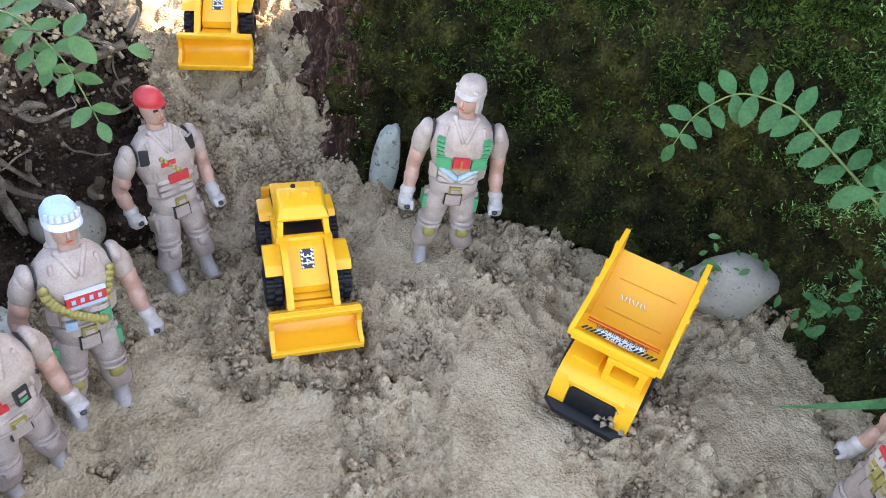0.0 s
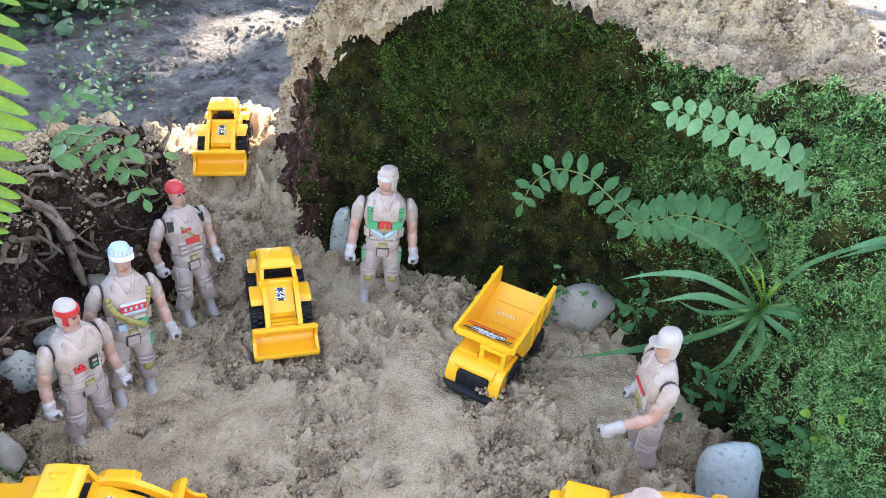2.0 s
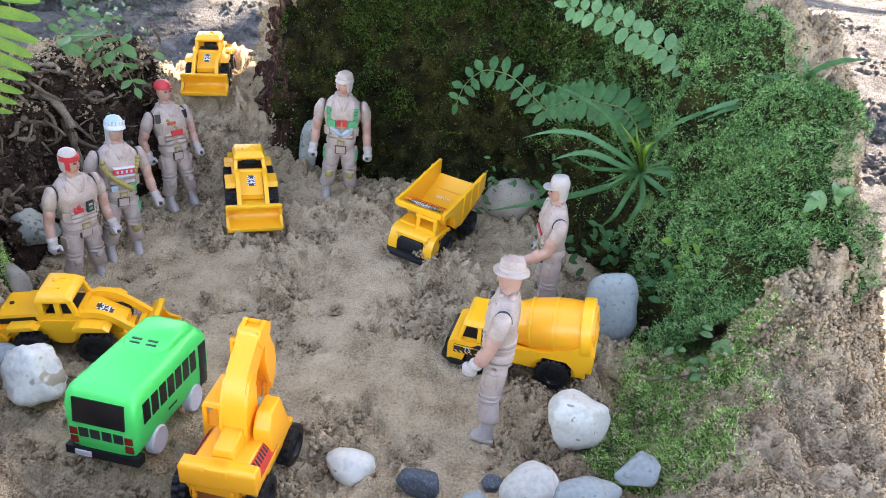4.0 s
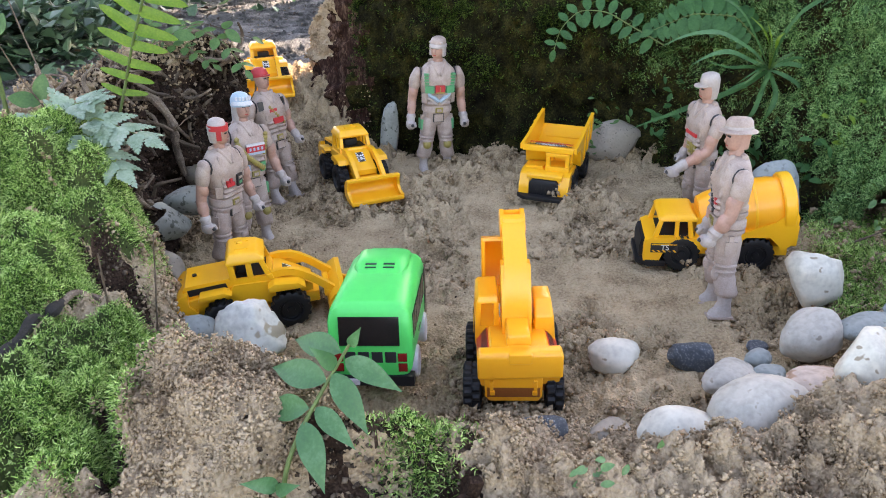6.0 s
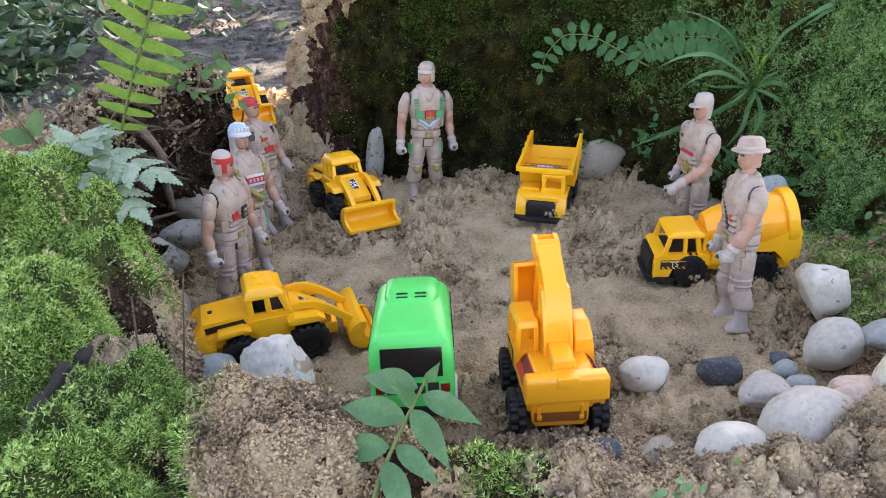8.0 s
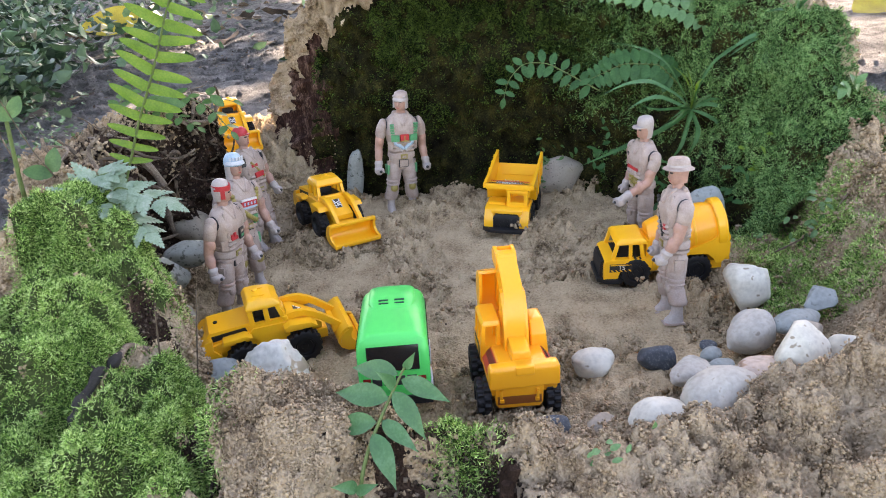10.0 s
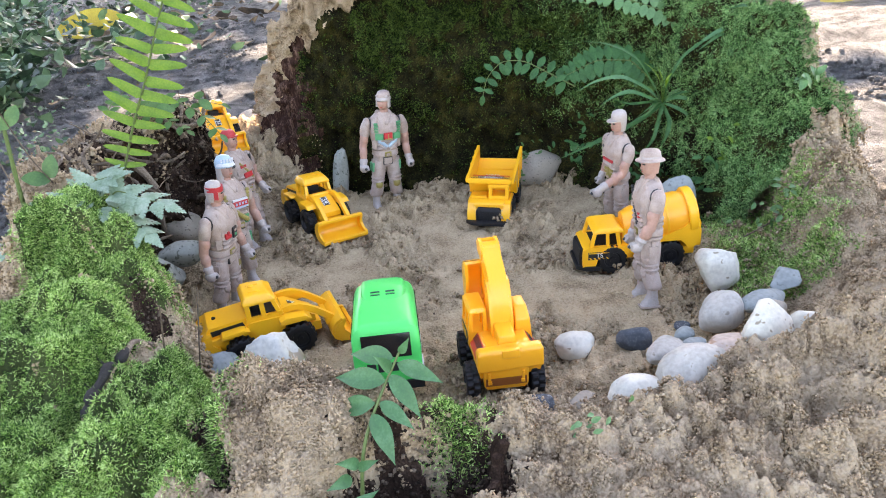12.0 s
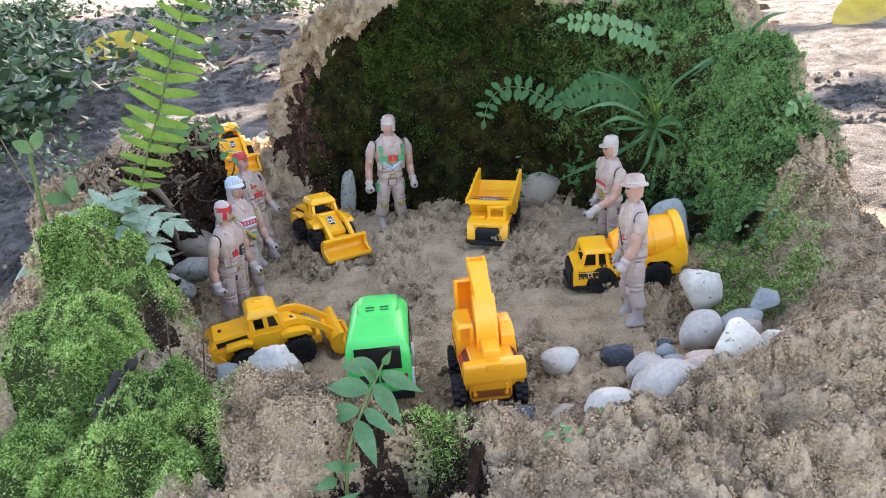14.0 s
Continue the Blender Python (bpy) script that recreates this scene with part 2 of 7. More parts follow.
def vnoise(x, y, seed=0):
    """Smooth noise of two coordinates, about -1 to 1."""
    ix, iy = np.floor(x).astype(np.int64), np.floor(y).astype(np.int64)
    fx, fy = x - ix, y - iy
    fx, fy = fx * fx * (3 - 2 * fx), fy * fy * (3 - 2 * fy)
    a, b = lattice(ix, iy, seed), lattice(ix + 1, iy, seed)
    c, d = lattice(ix, iy + 1, seed), lattice(ix + 1, iy + 1, seed)
    return (a * (1 - fx) + b * fx) * (1 - fy) + (c * (1 - fx) + d * fx) * fy


def fbm(x, y, size, octaves=4, seed=0, gain=0.5):
    out, amp = 0.0, 1.0
    for k in range(octaves):
        out = out + amp * vnoise(x / size + 17.3 * k, y / size - 9.1 * k, seed + k)
        size, amp = size / 2.1, amp * gain
    return out


def lumps_of(x, y, size, seed):
    """Rounded lumps packed side by side, each of its own height; 0 to about 1."""
    u, v = x / size, y / size
    iu, iv = np.floor(u).astype(np.int64), np.floor(v).astype(np.int64)
    best = np.zeros_like(u)
    for du in (-1, 0, 1):
        for dv in (-1, 0, 1):
            cu, cv = iu + du, iv + dv
            px_ = cu + 0.5 + 0.45 * lattice(cu, cv, seed)
            py_ = cv + 0.5 + 0.45 * lattice(cu, cv, seed + 1)
            hh = 0.62 + 0.38 * lattice(cu, cv, seed + 2)
            d2 = ((u - px_) ** 2 + (v - py_) ** 2) / 0.62
            best = np.maximum(best, hh * np.sqrt(np.clip(1 - d2, 0, 1)))
    return best


def smooth(a, b, x):
    t = np.clip((x - a) / (b - a), 0, 1)
    return t * t * (3 - 2 * t)


# ---- the hollow: a rotten stump filled with sand ----
CX, CY = 0.02, 0.12
PHI = [-180, -170, -160, -140, -120, -100, -80, -60, -45, -30, -15, -4, 8, 20, 35, 52, 70, 90, 95, 100, 108, 122, 128, 134, 145, 160, 172, 180]
INNER = [.173, .173, .174, .178, .180, .182, .184, .198, .205, .205, .205, .265, .268, .250, .228, .212, .203, .212, .220, .196, .186, .186, .205, .234, .244, .234, .202, .173]
CREST = [.204, .208, .220, .234, .218, .220, .238, .285, .285, .275, .270, .290, .288, .292, .278, .256, .232, .224, .238, .262, .258, .258, .262, .250, .256, .250, .226, .204]
HIGH = [.090, .090, .074, .047, .045, .035, .028, .066, .052, .048, .058, .092, .150, .176, .190, .188, .180, .172, .155, .050, .038, .036, .045, .085, .095, .090, .090, .090]
FLAT = [.005, .005, .008, .010, .010, .010, .010, .010, .010, .010, .012, .012, .015, .030, .050, .060, .060, .060, .070, .110, .125, .120, .080, .040, .024, .012, .008, .005]
OUTSIDE = -0.035


def around(table, phi):
    return np.interp(phi, PHI, table)


def crumbly(x, y):
    """Where the trodden floor is broken up into heaps of crumbs."""
    return smooth(-0.12, 0.16, fbm(x, y, 0.050, 4, 41, 0.62))


BUCKETS = ((-0.104, 0.0775, -86), (-0.0455, 0.2494, 196), (-0.112, 0.4094, 187))


def gully(x, y):
    a, b, c, d = -0.196, -0.026, -0.166, 0.012
    t = np.clip(((x - a) * (c - a) + (y - b) * (d - b)) / ((c - a) ** 2 + (d - b) ** 2), 0, 1)
    return np.exp(-((x - a - t * (c - a)) ** 2 + (y - b - t * (d - b)) ** 2) / 0.0095 ** 2)


def terrain(x, y):
    dx, dy = x - CX, y - CY
    r, phi = np.hypot(dx, dy), np.degrees(np.arctan2(dy, dx))
    phi = phi + 2.5 * fbm(x, y, 0.06, 2, 5)
    phi = np.where(phi > 180, phi - 360, np.where(phi < -180, phi + 360, phi))
    ri, rc, hc, fl = (around(k, phi) for k in (INNER, CREST, HIGH, FLAT))
    wob = 0.012 * fbm(x, y, 0.05, 3, 11)
    wall = smooth(-14, -4, phi) * smooth(99, 95, phi)
    wob = wob * (1 - wall) * smooth(0.10, 0.16, r)
    rr = r + wob
    floor = 0.034 * (x - 0.02) + 0.0012 * fbm(x, y, 0.05, 3, 2)
    out = OUTSIDE + 0.012 * fbm(x, y, 0.5, 3, 21) + 0.004 * fbm(x, y, 0.06, 3, 22)
    up = smooth(0, 1, (rr - ri) / (rc - ri))
    fall = 0.17 - 0.10 * smooth(-42, -20, phi) * smooth(40, 22, phi)
    fall = fall - 0.10 * smooth(92, 100, phi) * smooth(136, 128, phi)
    fall = fall - 0.10 * smooth(136, 146, phi) * smooth(180, 170, phi)
    down = smooth(0, 1, (rr - rc - fl) / fall)
    crest = hc + 0.006 * fbm(x, y, 0.04, 3, 31)
    z = floor * (1 - up) + crest * up
    z = z * (1 - down) + out * down
    # crumbly surface: strong on the rims, tramped smooth on the floor
    tramp = smooth(0.05, 0.012, np.abs(x - 0.035 - 0.25 * (y - 0.12))) * smooth(-0.05, 0.02, y) * smooth(0.30, 0.2, y)
    rough = np.where(r < ri, 0.20 + 1.75 * crumbly(x, y), 1.15) * (1 - 0.55 * tramp)
    rough = np.maximum(rough, 0.95 * smooth(ri - 0.055, ri - 0.015, r + 0.012 * fbm(x, y, 0.03, 2, 43)))      # loose crumbs along the foot of the walls
    rough = rough * (1 - 0.6 * down)
    near = smooth(0.75, 0.45, r)
    wx, wy = x + 0.0014 * vnoise(x / 0.004, y / 0.004, 61), y + 0.0014 * vnoise(x / 0.004, y / 0.004, 62)
    heap = smooth(-0.25, 0.55, fbm(x, y, 0.035, 3, 63))
    coarse = lumps_of(wx, wy, 0.0064, 64) * (0.25 + 0.75 * heap)
    mid = lumps_of(wx, wy, 0.0037, 67)
    small = lumps_of(wx, wy, 0.0024, 70)
    pits = smooth(0.30, 0.75, vnoise(wx / 0.0075, wy / 0.0075, 73)) * (0.35 + 0.65 * heap)
    z = z + near * rough * ((0.0052 + 0.0022 * up) * (coarse - 0.4) + (0.0030 + 0.0012 * up) * (mid - 0.4) + 0.0018 * (small - 0.4) - (0.0048 + 0.0022 * up) * pits)
    z = z + near * 0.0058 * (heap - 0.4) * np.clip(rough, 0.2, 1) + near * 0.0006 * fbm(x, y, 0.003, 2, 52)
    z = z + (1 - near) * 0.010 * fbm(x, y, 0.10, 4, 54)
    z = z + near * up * (1 - down) * (0.007 * fbm(x, y, 0.016, 3, 91) + 0.008 * (lumps_of(wx, wy, 0.0125, 92) - 0.42) - 0.009 * smooth(0.10, 0.0, np.abs(fbm(x, y, 0.034, 3, 95))) * heap)
    # the crumbly mound, the low ridge beside it and mossy cushions on the left rim
    z = z + 0.019 * np.exp(-((((x + 0.100) + 0.35 * (y + 0.066)) / 0.034) ** 2 + ((y + 0.064) / 0.032) ** 2) ** 1.5)
    z = z + 0.003 * np.exp(-(((x + 0.150) / 0.020) ** 2 + ((y + 0.006) / 0.016) ** 2))
    z = z - 0.013 * np.exp(-(((x + 0.178) / 0.026) ** 2 + ((y + 0.022) / 0.021) ** 2))
    z = z + 0.012 * np.exp(-(((x + 0.150) / 0.015) ** 2 + ((y - 0.013) / 0.010) ** 2))
    z = z - 0.026 * np.exp(-(((x + 0.164) / 0.012) ** 2 + ((y - 0.038) / 0.014) ** 2))
    mossy = smooth(-0.135, -0.160, x) * smooth(0.13, 0.10, y) * smooth(0.158, 0.17, r)
    z = z + mossy * (0.010 * (lumps_of(wx, wy, 0.030, 81) - 0.45) + 0.005 * (lumps_of(wx, wy, 0.014, 84) - 0.4))
    z = z - 0.003 * np.exp(-(((x + 0.105) / 0.03) ** 2 + ((y - 0.375) / 0.03) ** 2))
    # the gully where the black twig lies, between two cushions, and the crack beside the mound
    z = z - 0.009 * gully(x, y)
    z = z - 0.014 * np.exp(-(((x + 0.141) / 0.006) ** 2 + ((y + 0.042) / 0.012) ** 2) ** 1.4)
    # a rotten pocket in the front rim
    z = z - 0.036 * np.exp(-(((x + 0.066) / 0.027) ** 2 + ((y + 0.110) / 0.017) ** 2) ** 1.4)
    z = z - 0.022 * np.exp(-(((x + 0.044) / 0.022) ** 2 + ((y + 0.112) / 0.015) ** 2) ** 1.4)
    z = z - 0.022 * np.exp(-(((x + 0.080) / 0.016) ** 2 + ((y + 0.108) / 0.010) ** 2) ** 1.4)
    z = z - 0.016 * np.exp(-(((x + 0.139 + 0.25 * (y + 0.075)) / 0.0055) ** 2 + ((y + 0.075) / 0.022) ** 2) ** 1.4)
    # the sand is pressed flat under the loaders' buckets
    for bx_, by_, turn in BUCKETS:
        c, s = math.cos(radians(turn)), math.sin(radians(turn))
        along, across = -s * (x - bx_) + c * (y - by_), c * (x - bx_) + s * (y - by_)
        z = z - 0.0045 * smooth(0.031, 0.036, along) * smooth(0.056, 0.051, along) * smooth(0.024, 0.020, np.abs(across))
    return z


def ground_axis(lo, hi, step, far):
    a = list(np.arange(lo, hi + step / 2, step))
    left, right, s = [], [], step
    while a[0] - sum(left) > -far:
        s *= 1.06
        left.append(s)
        right.append(s)
    neg = a[0] - np.cumsum(left)
    pos = a[-1] + np.cumsum(right)
    return np.concatenate([neg[::-1], a, pos])


unseen_tree_crown(mat("crown_leaf", (0.06, 0.11, 0.03), 0.5, scale=3, fine=40, bump=0, island=0.5, trans=0.25),
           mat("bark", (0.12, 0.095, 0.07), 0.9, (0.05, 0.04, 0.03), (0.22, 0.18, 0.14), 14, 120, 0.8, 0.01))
gx, gy = ground_axis(-0.29, 0.34, 0.00112, 60), ground_axis(-0.19, 0.38, 0.00112, 60)
GX, GY = np.meshgrid(gx, gy, indexing="ij")
GZ = terrain(GX, GY)
ground = tagged(new("ground", mesh_of("ground", np.stack([GX, GY, GZ], -1).reshape(-1, 3), grid_faces(len(gx), len(gy)), SAND)),
                "tan crumbly sand in a hollow stump and grey earth around", "ground", kind="structure")


# ---- walls of the stump ----
def wall_sheet(name, phis, radius, tops, back, seed, material, start=None, amp=0.006, fibre=0.0, lean=None):
    """A steep inner face along the angles phis; its top curls back onto the rim. Returns object, points and normals."""
    base = np.stack([CX + radius * np.cos(np.radians(phis)), CY + radius * np.sin(np.radians(phis))], -1)
    top = np.array(tops)
    tilt = np.zeros(len(phis)) if lean is None else np.array(lean)
    if start is not None:
        tilt = np.concatenate([np.zeros(len(start[1])), tilt])
        base, top = np.concatenate([start[0], base]), np.concatenate([start[1], top])
    seg = np.hypot(*np.diff(base, axis=0).T)
    s = np.concatenate([[0], np.cumsum(seg)])
    S = np.arange(0, s[-1], 0.0018)
    bx, by, bt = np.interp(S, s, base[:, 0]), np.interp(S, s, base[:, 1]), np.interp(S, s, top)
    bl = np.interp(S, s, tilt)
    k = np.ones(15) / 15
    pad = lambda a: np.convolve(np.pad(a, 7, mode="edge"), k, "valid")
    bx, by, bt = pad(bx), pad(by), pad(bt)
    tx, ty = np.gradient(bx), np.gradient(by)
    ln = np.hypot(tx, ty)
    nx, ny = ty / ln, -tx / ln                    # towards the hollow when phi runs down
    V = np.linspace(0, 1, 110)
    SS, VV = np.meshgrid(S, V, indexing="ij")
    T = bt[:, None] * (1 + 0.06 * fbm(SS, VV * 0, 0.045, 5, seed + 7, 0.65))
    rise = np.minimum(VV / 0.8, 1)
    curl = np.maximum(VV - 0.72, 0) / 0.28
    Z = -0.012 + (T + 0.012) * np.sin(rise * math.pi / 2) ** 0.85
    push = amp * fbm(SS, Z, 0.035, 4, seed, 0.65) + 0.55 * amp * (lumps_of(SS, Z + 0.006 * vnoise(SS / 0.01, Z / 0.01, seed), 0.013, seed + 13) - 0.4) + 0.35 * amp * fbm(SS, Z, 0.006, 3, seed + 3, 0.6)
    if fibre:
        push = push + fibre * np.abs(fbm(SS * 4.0, Z * 0.6, 0.03, 4, seed + 9, 0.6)) * smooth(0.20, 0.12, SS)
    push = push + 0.010 * (1 - rise) ** 3 - 0.012 * rise - back * curl ** 1.3 - bl[:, None] * rise ** 1.2
    X, Y = bx[:, None] + nx[:, None] * push, by[:, None] + ny[:, None] * push
    Z = Z + 0.5 * amp * fbm(SS, VV * 0.2, 0.008, 4, seed + 5, 0.65) * rise + 0.18 * amp * (lumps_of(SS, VV * 0.16, 0.006, seed + 17) - 0.4) * smooth(0.5, 0.8, VV)
    P = np.stack([X, Y, Z], -1)
    n = np.cross(np.gradient(P, axis=1), np.gradient(P, axis=0))
    n /= np.linalg.norm(n, axis=-1, keepdims=True) + 1e-9
    ob = new(name, mesh_of(name, P.reshape(-1, 3), grid_faces(*P.shape[:2]), material))
    return ob, P, n, SS, VV


wp = np.arange(103, -17, -1.0)
wr = np.interp(wp, [-17, -8, 0, 18, 39, 52, 70, 90, 103], [.215, .208, .204, .200, .200, .194, .190, .200, .218])
wt = np.interp(wp, [-17, -12, -7, 0, 8, 18, 40, 60, 80, 93, 103], [.046, .072, .104, .146, .178, .180, .181, .188, .192, .186, .168])
wl = np.interp(wp, [-17, -8, 0, 10, 20, 35, 55], [.050, .055, .056, .046, .038, .018, .0])
end_xy = np.array([[-0.066, 0.44], [-0.058, 0.405], [-0.047, 0.372], [-0.036, 0.345]])
wall_back, WP, WN, WS, WV = wall_sheet("wall_back", wp, wr, wt, 0.035, 100, MOSS_BED_SHADE, start=(end_xy, np.array([0.10, 0.138, 0.156, 0.165])), amp=0.010, fibre=0.006, lean=wl)
tagged(wall_back, "mossy inner wall of a rotten stump, darkened for its deep shadows", "wall", kind="structure")
wall_back.data.materials.append(ROT)
wall_back.data.materials.append(SAND_RIM)
kind = np.zeros(WS.shape, int)
rag = fbm(WS, WP[..., 2], 0.02, 3, 140)
kind[(WS + 0.02 * rag) < 0.112] = 1
kind[(WS + 0.03 * rag) < 0.040] = 2
ledge = smooth(0.29, 0.33, WS) * smooth(0.455, 0.42, WS)
kind[(WV + 0.07 * rag > 0.88 - 0.42 * smooth(0.23, 0.14, WS) - 0.19 * ledge) & (WS > 0.03)] = 2
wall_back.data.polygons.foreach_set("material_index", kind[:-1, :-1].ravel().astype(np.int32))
lp = np.arange(177, 128, -1.0)
lr = np.interp(lp, [128, 134, 145, 160, 177], [.206, .218, .230, .220, .190])
lt = np.interp(lp, [128, 133, 140, 150, 160, 177], [.06, .100, .110, .100, .095, .095])
wall_left, LP, LN, LS, LV = wall_sheet("wall_left", lp, lr, lt, 0.016, 200, SOIL, amp=0.010)
wall_left.data.materials.append(SAND_RIM)
wall_left.data.polygons.foreach_set("material_index", (LV + 0.26 * fbm(LS, LV * 0.1, 0.02, 3, 240) > 0.78)[:-1, :-1].ravel().astype(np.int32))
tagged(wall_left, "dark crumbling root wall of a rotten stump", "wall", kind="structure")


def height(x, y):
    return float(terrain(np.array([float(x)]), np.array([float(y)]))[0])


# ---- modelling helpers (toy parts are drawn in millimetres) ----
def root(name, m, label, category, group=""):
    ob = new(name)
    ob.empty_display_size = 0.01
    ob.matrix_world = m
    return tagged(ob, label, category, group)


def part(name, bm, material, parent, label="", bevel=0.0, flat=35, unit=0.001, segs=2):
    """Links a bmesh as one mesh under a thing or a part."""
    if bevel:
        edges = [e for e in bm.edges if len(e.link_faces) == 2 and e.calc_face_angle(0) > radians(25)]
        bmesh.ops.bevel(bm, geom=edges, offset=bevel, segments=segs, affect="EDGES", profile=0.6, clamp_overlap=True)
    if unit != 1:
        bmesh.ops.scale(bm, vec=(unit,) * 3, verts=bm.verts)
    bmesh.ops.recalc_face_normals(bm, faces=bm.faces)
    for e in bm.edges:
        e.smooth = not (len(e.link_faces) == 2 and e.calc_face_angle(0) > radians(flat))
    for f in bm.faces:
        f.smooth = True
    me = bpy.data.meshes.new(name)
    bm.to_mesh(me)
    bm.free()
    me.materials.append(material)
    ob = new(name, me)
    ob.parent = parent
    if label:
        tagged(ob, label)
    return ob


def bx(bm, x0, x1, y0, y1, z0, z1):
    bmesh.ops.create_cube(bm, size=1, matrix=pose((x0 + x1) / 2, (y0 + y1) / 2, (z0 + z1) / 2) @ Matrix.Diagonal((abs(x1 - x0), abs(y1 - y0), abs(z1 - z0), 1)))
    return bm


def pr(bm, prof, x0, x1):
    """A side profile of (y, z) drawn out along x."""
    a = [bm.verts.new((x0, y, z)) for y, z in prof]
    b = [bm.verts.new((x1, y, z)) for y, z in prof]
    n = len(prof)
    bm.faces.new(a)
    bm.faces.new(b[::-1])
    for i in range(n):
        bm.faces.new((a[i], b[i], b[(i + 1) % n], a[(i + 1) % n]))
    return bm


def ribbon(prof, th):
    """A polyline of (y, z) thickened into a closed profile."""
    p = np.array(prof, float)
    d = np.gradient(p, axis=0)
    d /= np.linalg.norm(d, axis=1, keepdims=True)
    q = p + np.stack([-d[:, 1], d[:, 0]], 1) * th
    return [tuple(v) for v in p] + [tuple(v) for v in q[::-1]]


def lathe(bm, prof, m, n=24):
    """Rings (height, radius) turned round z, then posed by m."""
    rings = []
    for h, r in prof:
        rings.append([bm.verts.new(m @ Vector((r * math.cos(2 * math.pi * k / n), r * math.sin(2 * math.pi * k / n), h))) for k in range(n)])
    for a, b in zip(rings, rings[1:]):
        for k in range(n):
            bm.faces.new((a[k], a[(k + 1) % n], b[(k + 1) % n], b[k]))
    bm.faces.new(rings[0][::-1])
    bm.faces.new(rings[-1])
    return bm


def loft(bm, rings, n=18, slot=0, power=2.3):
    """Stacked superellipses (x, y, z, rx, ry) joined into one closed body."""
    made = []
    for x, y, z, rx, ry in rings:
        row = []
        for k in range(n):
            a = 2 * math.pi * k / n
            c, s = math.cos(a), math.sin(a)
            row.append(bm.verts.new((x + rx * math.copysign(abs(c) ** (2 / power), c), y + ry * math.copysign(abs(s) ** (2 / power), s), z)))
        made.append(row)
    faces = [bm.faces.new(made[0][::-1]), bm.faces.new(made[-1])]
    for a, b in zip(made, made[1:]):
        for k in range(n):
            faces.append(bm.faces.new((a[k], a[(k + 1) % n], b[(k + 1) % n], b[k])))
    for f in faces:
        f.material_index = slot
    return faces


def ball(bm, c, r, slot=0, sub=2):
    v = bmesh.ops.create_icosphere(bm, subdivisions=sub, radius=1, matrix=pose(*c) @ Matrix.Diagonal((*r, 1)))["verts"]
    for f in {f for k in v for f in k.link_faces}:
        f.material_index = slot
    return v


def limb(bm, a, b, ra, rb, slot=0, n=12):
    """A rounded, tapering limb from a to b."""
    a, b = Vector(a), Vector(b)
    d = b - a
    m = Matrix.Translation(a) @ d.to_track_quat("Z", "Y").to_matrix().to_4x4()
    L = d.length
    prof = [(-ra * 0.85, ra * 0.45), (-ra * 0.4, ra * 0.88), (0, ra), (L * 0.35, ra * 0.62 + rb * 0.45), (L, rb), (L + rb * 0.4, rb * 0.88), (L + rb * 0.85, rb * 0.45)]
    before = set(bm.faces)
    lathe(bm, prof, m, n)
    for f in set(bm.faces) - before:
        f.material_index = slot


def slab(bm, c, size, slot, turn=0.0):
    v = bmesh.ops.create_cube(bm, size=1, matrix=pose(*c, 0, 0, turn) @ Matrix.Diagonal((*size, 1)))["verts"]
    fs = list({f for k in v for f in k.link_faces})
    for f in fs:
        f.material_index = slot


def wheel(parent, x, y, z, r, w, rim_mat=None, name="wheel", lugs=16):
    """A tyre with tread lugs and a dished rim, its axle along x."""
    side = 1 if x > 0 else -1
    m = pose(x, y, z, 0, 90 * side, 0)
    bm = bmesh.new()
    n = lugs * 4
    prof = [(-w / 2, 0.55, 0), (-w / 2, 0.80, 0), (-w * 0.46, 0.90, 1), (-w * 0.40, 1.0, 1), (-w * 0.06, 1.0, 1), (-w * 0.02, 0.93, 0), (w * 0.02, 0.93, 0), (w * 0.06, 1.0, 2), (w * 0.40, 1.0, 2), (w * 0.46, 0.90, 2), (w / 2, 0.80, 0), (w / 2, 0.60, 0), (w * 0.32, 0.55, 0)]
    rings = []
    for h_, q, row in prof:
        ring = []
        for k in range(n):
            block = (k // 2 + row) % 2 == 0
            rad = r * (q if not row or block else min(q, 0.90))
            ring.append(bm.verts.new(m @ Vector((rad * math.cos(2 * math.pi * k / n), rad * math.sin(2 * math.pi * k / n), h_))))
        rings.append(ring)
    for p, q in zip(rings, rings[1:]):
        for k in range(n):
            bm.faces.new((p[k], p[(k + 1) % n], q[(k + 1) % n], q[k]))
    bm.faces.new(rings[0][::-1])
    bm.faces.new(rings[-1])
    tyre = part(name, bm, BLACK, parent)
    bm = bmesh.new()
    lathe(bm, [(w * 0.1, r * 0.54), (w * 0.36, r * 0.54), (w * 0.40, r * 0.46), (w * 0.24, r * 0.40), (w * 0.24, r * 0.22), (w * 0.42, r * 0.18), (w * 0.44, r * 0.06)], m, 20)
    part("rim", bm, rim_mat or BLACK, tyre)
    return tyre


def text_part(words, size, m, material, parent, depth=0.00006):
    """Raised lettering; m is the pose on the parent in metres."""
    cu = bpy.data.curves.new("lettering", "FONT")
    cu.body, cu.size, cu.extrude, cu.align_x, cu.align_y = words, size, depth, "CENTER", "CENTER"
    tmp = bpy.data.objects.new("lettering", cu)
    me = bpy.data.meshes.new_from_object(tmp)
    me.transform(m)
    me.materials.append(material)
    bpy.data.objects.remove(tmp)
    ob = new("lettering", me)
    ob.parent = parent
    return ob


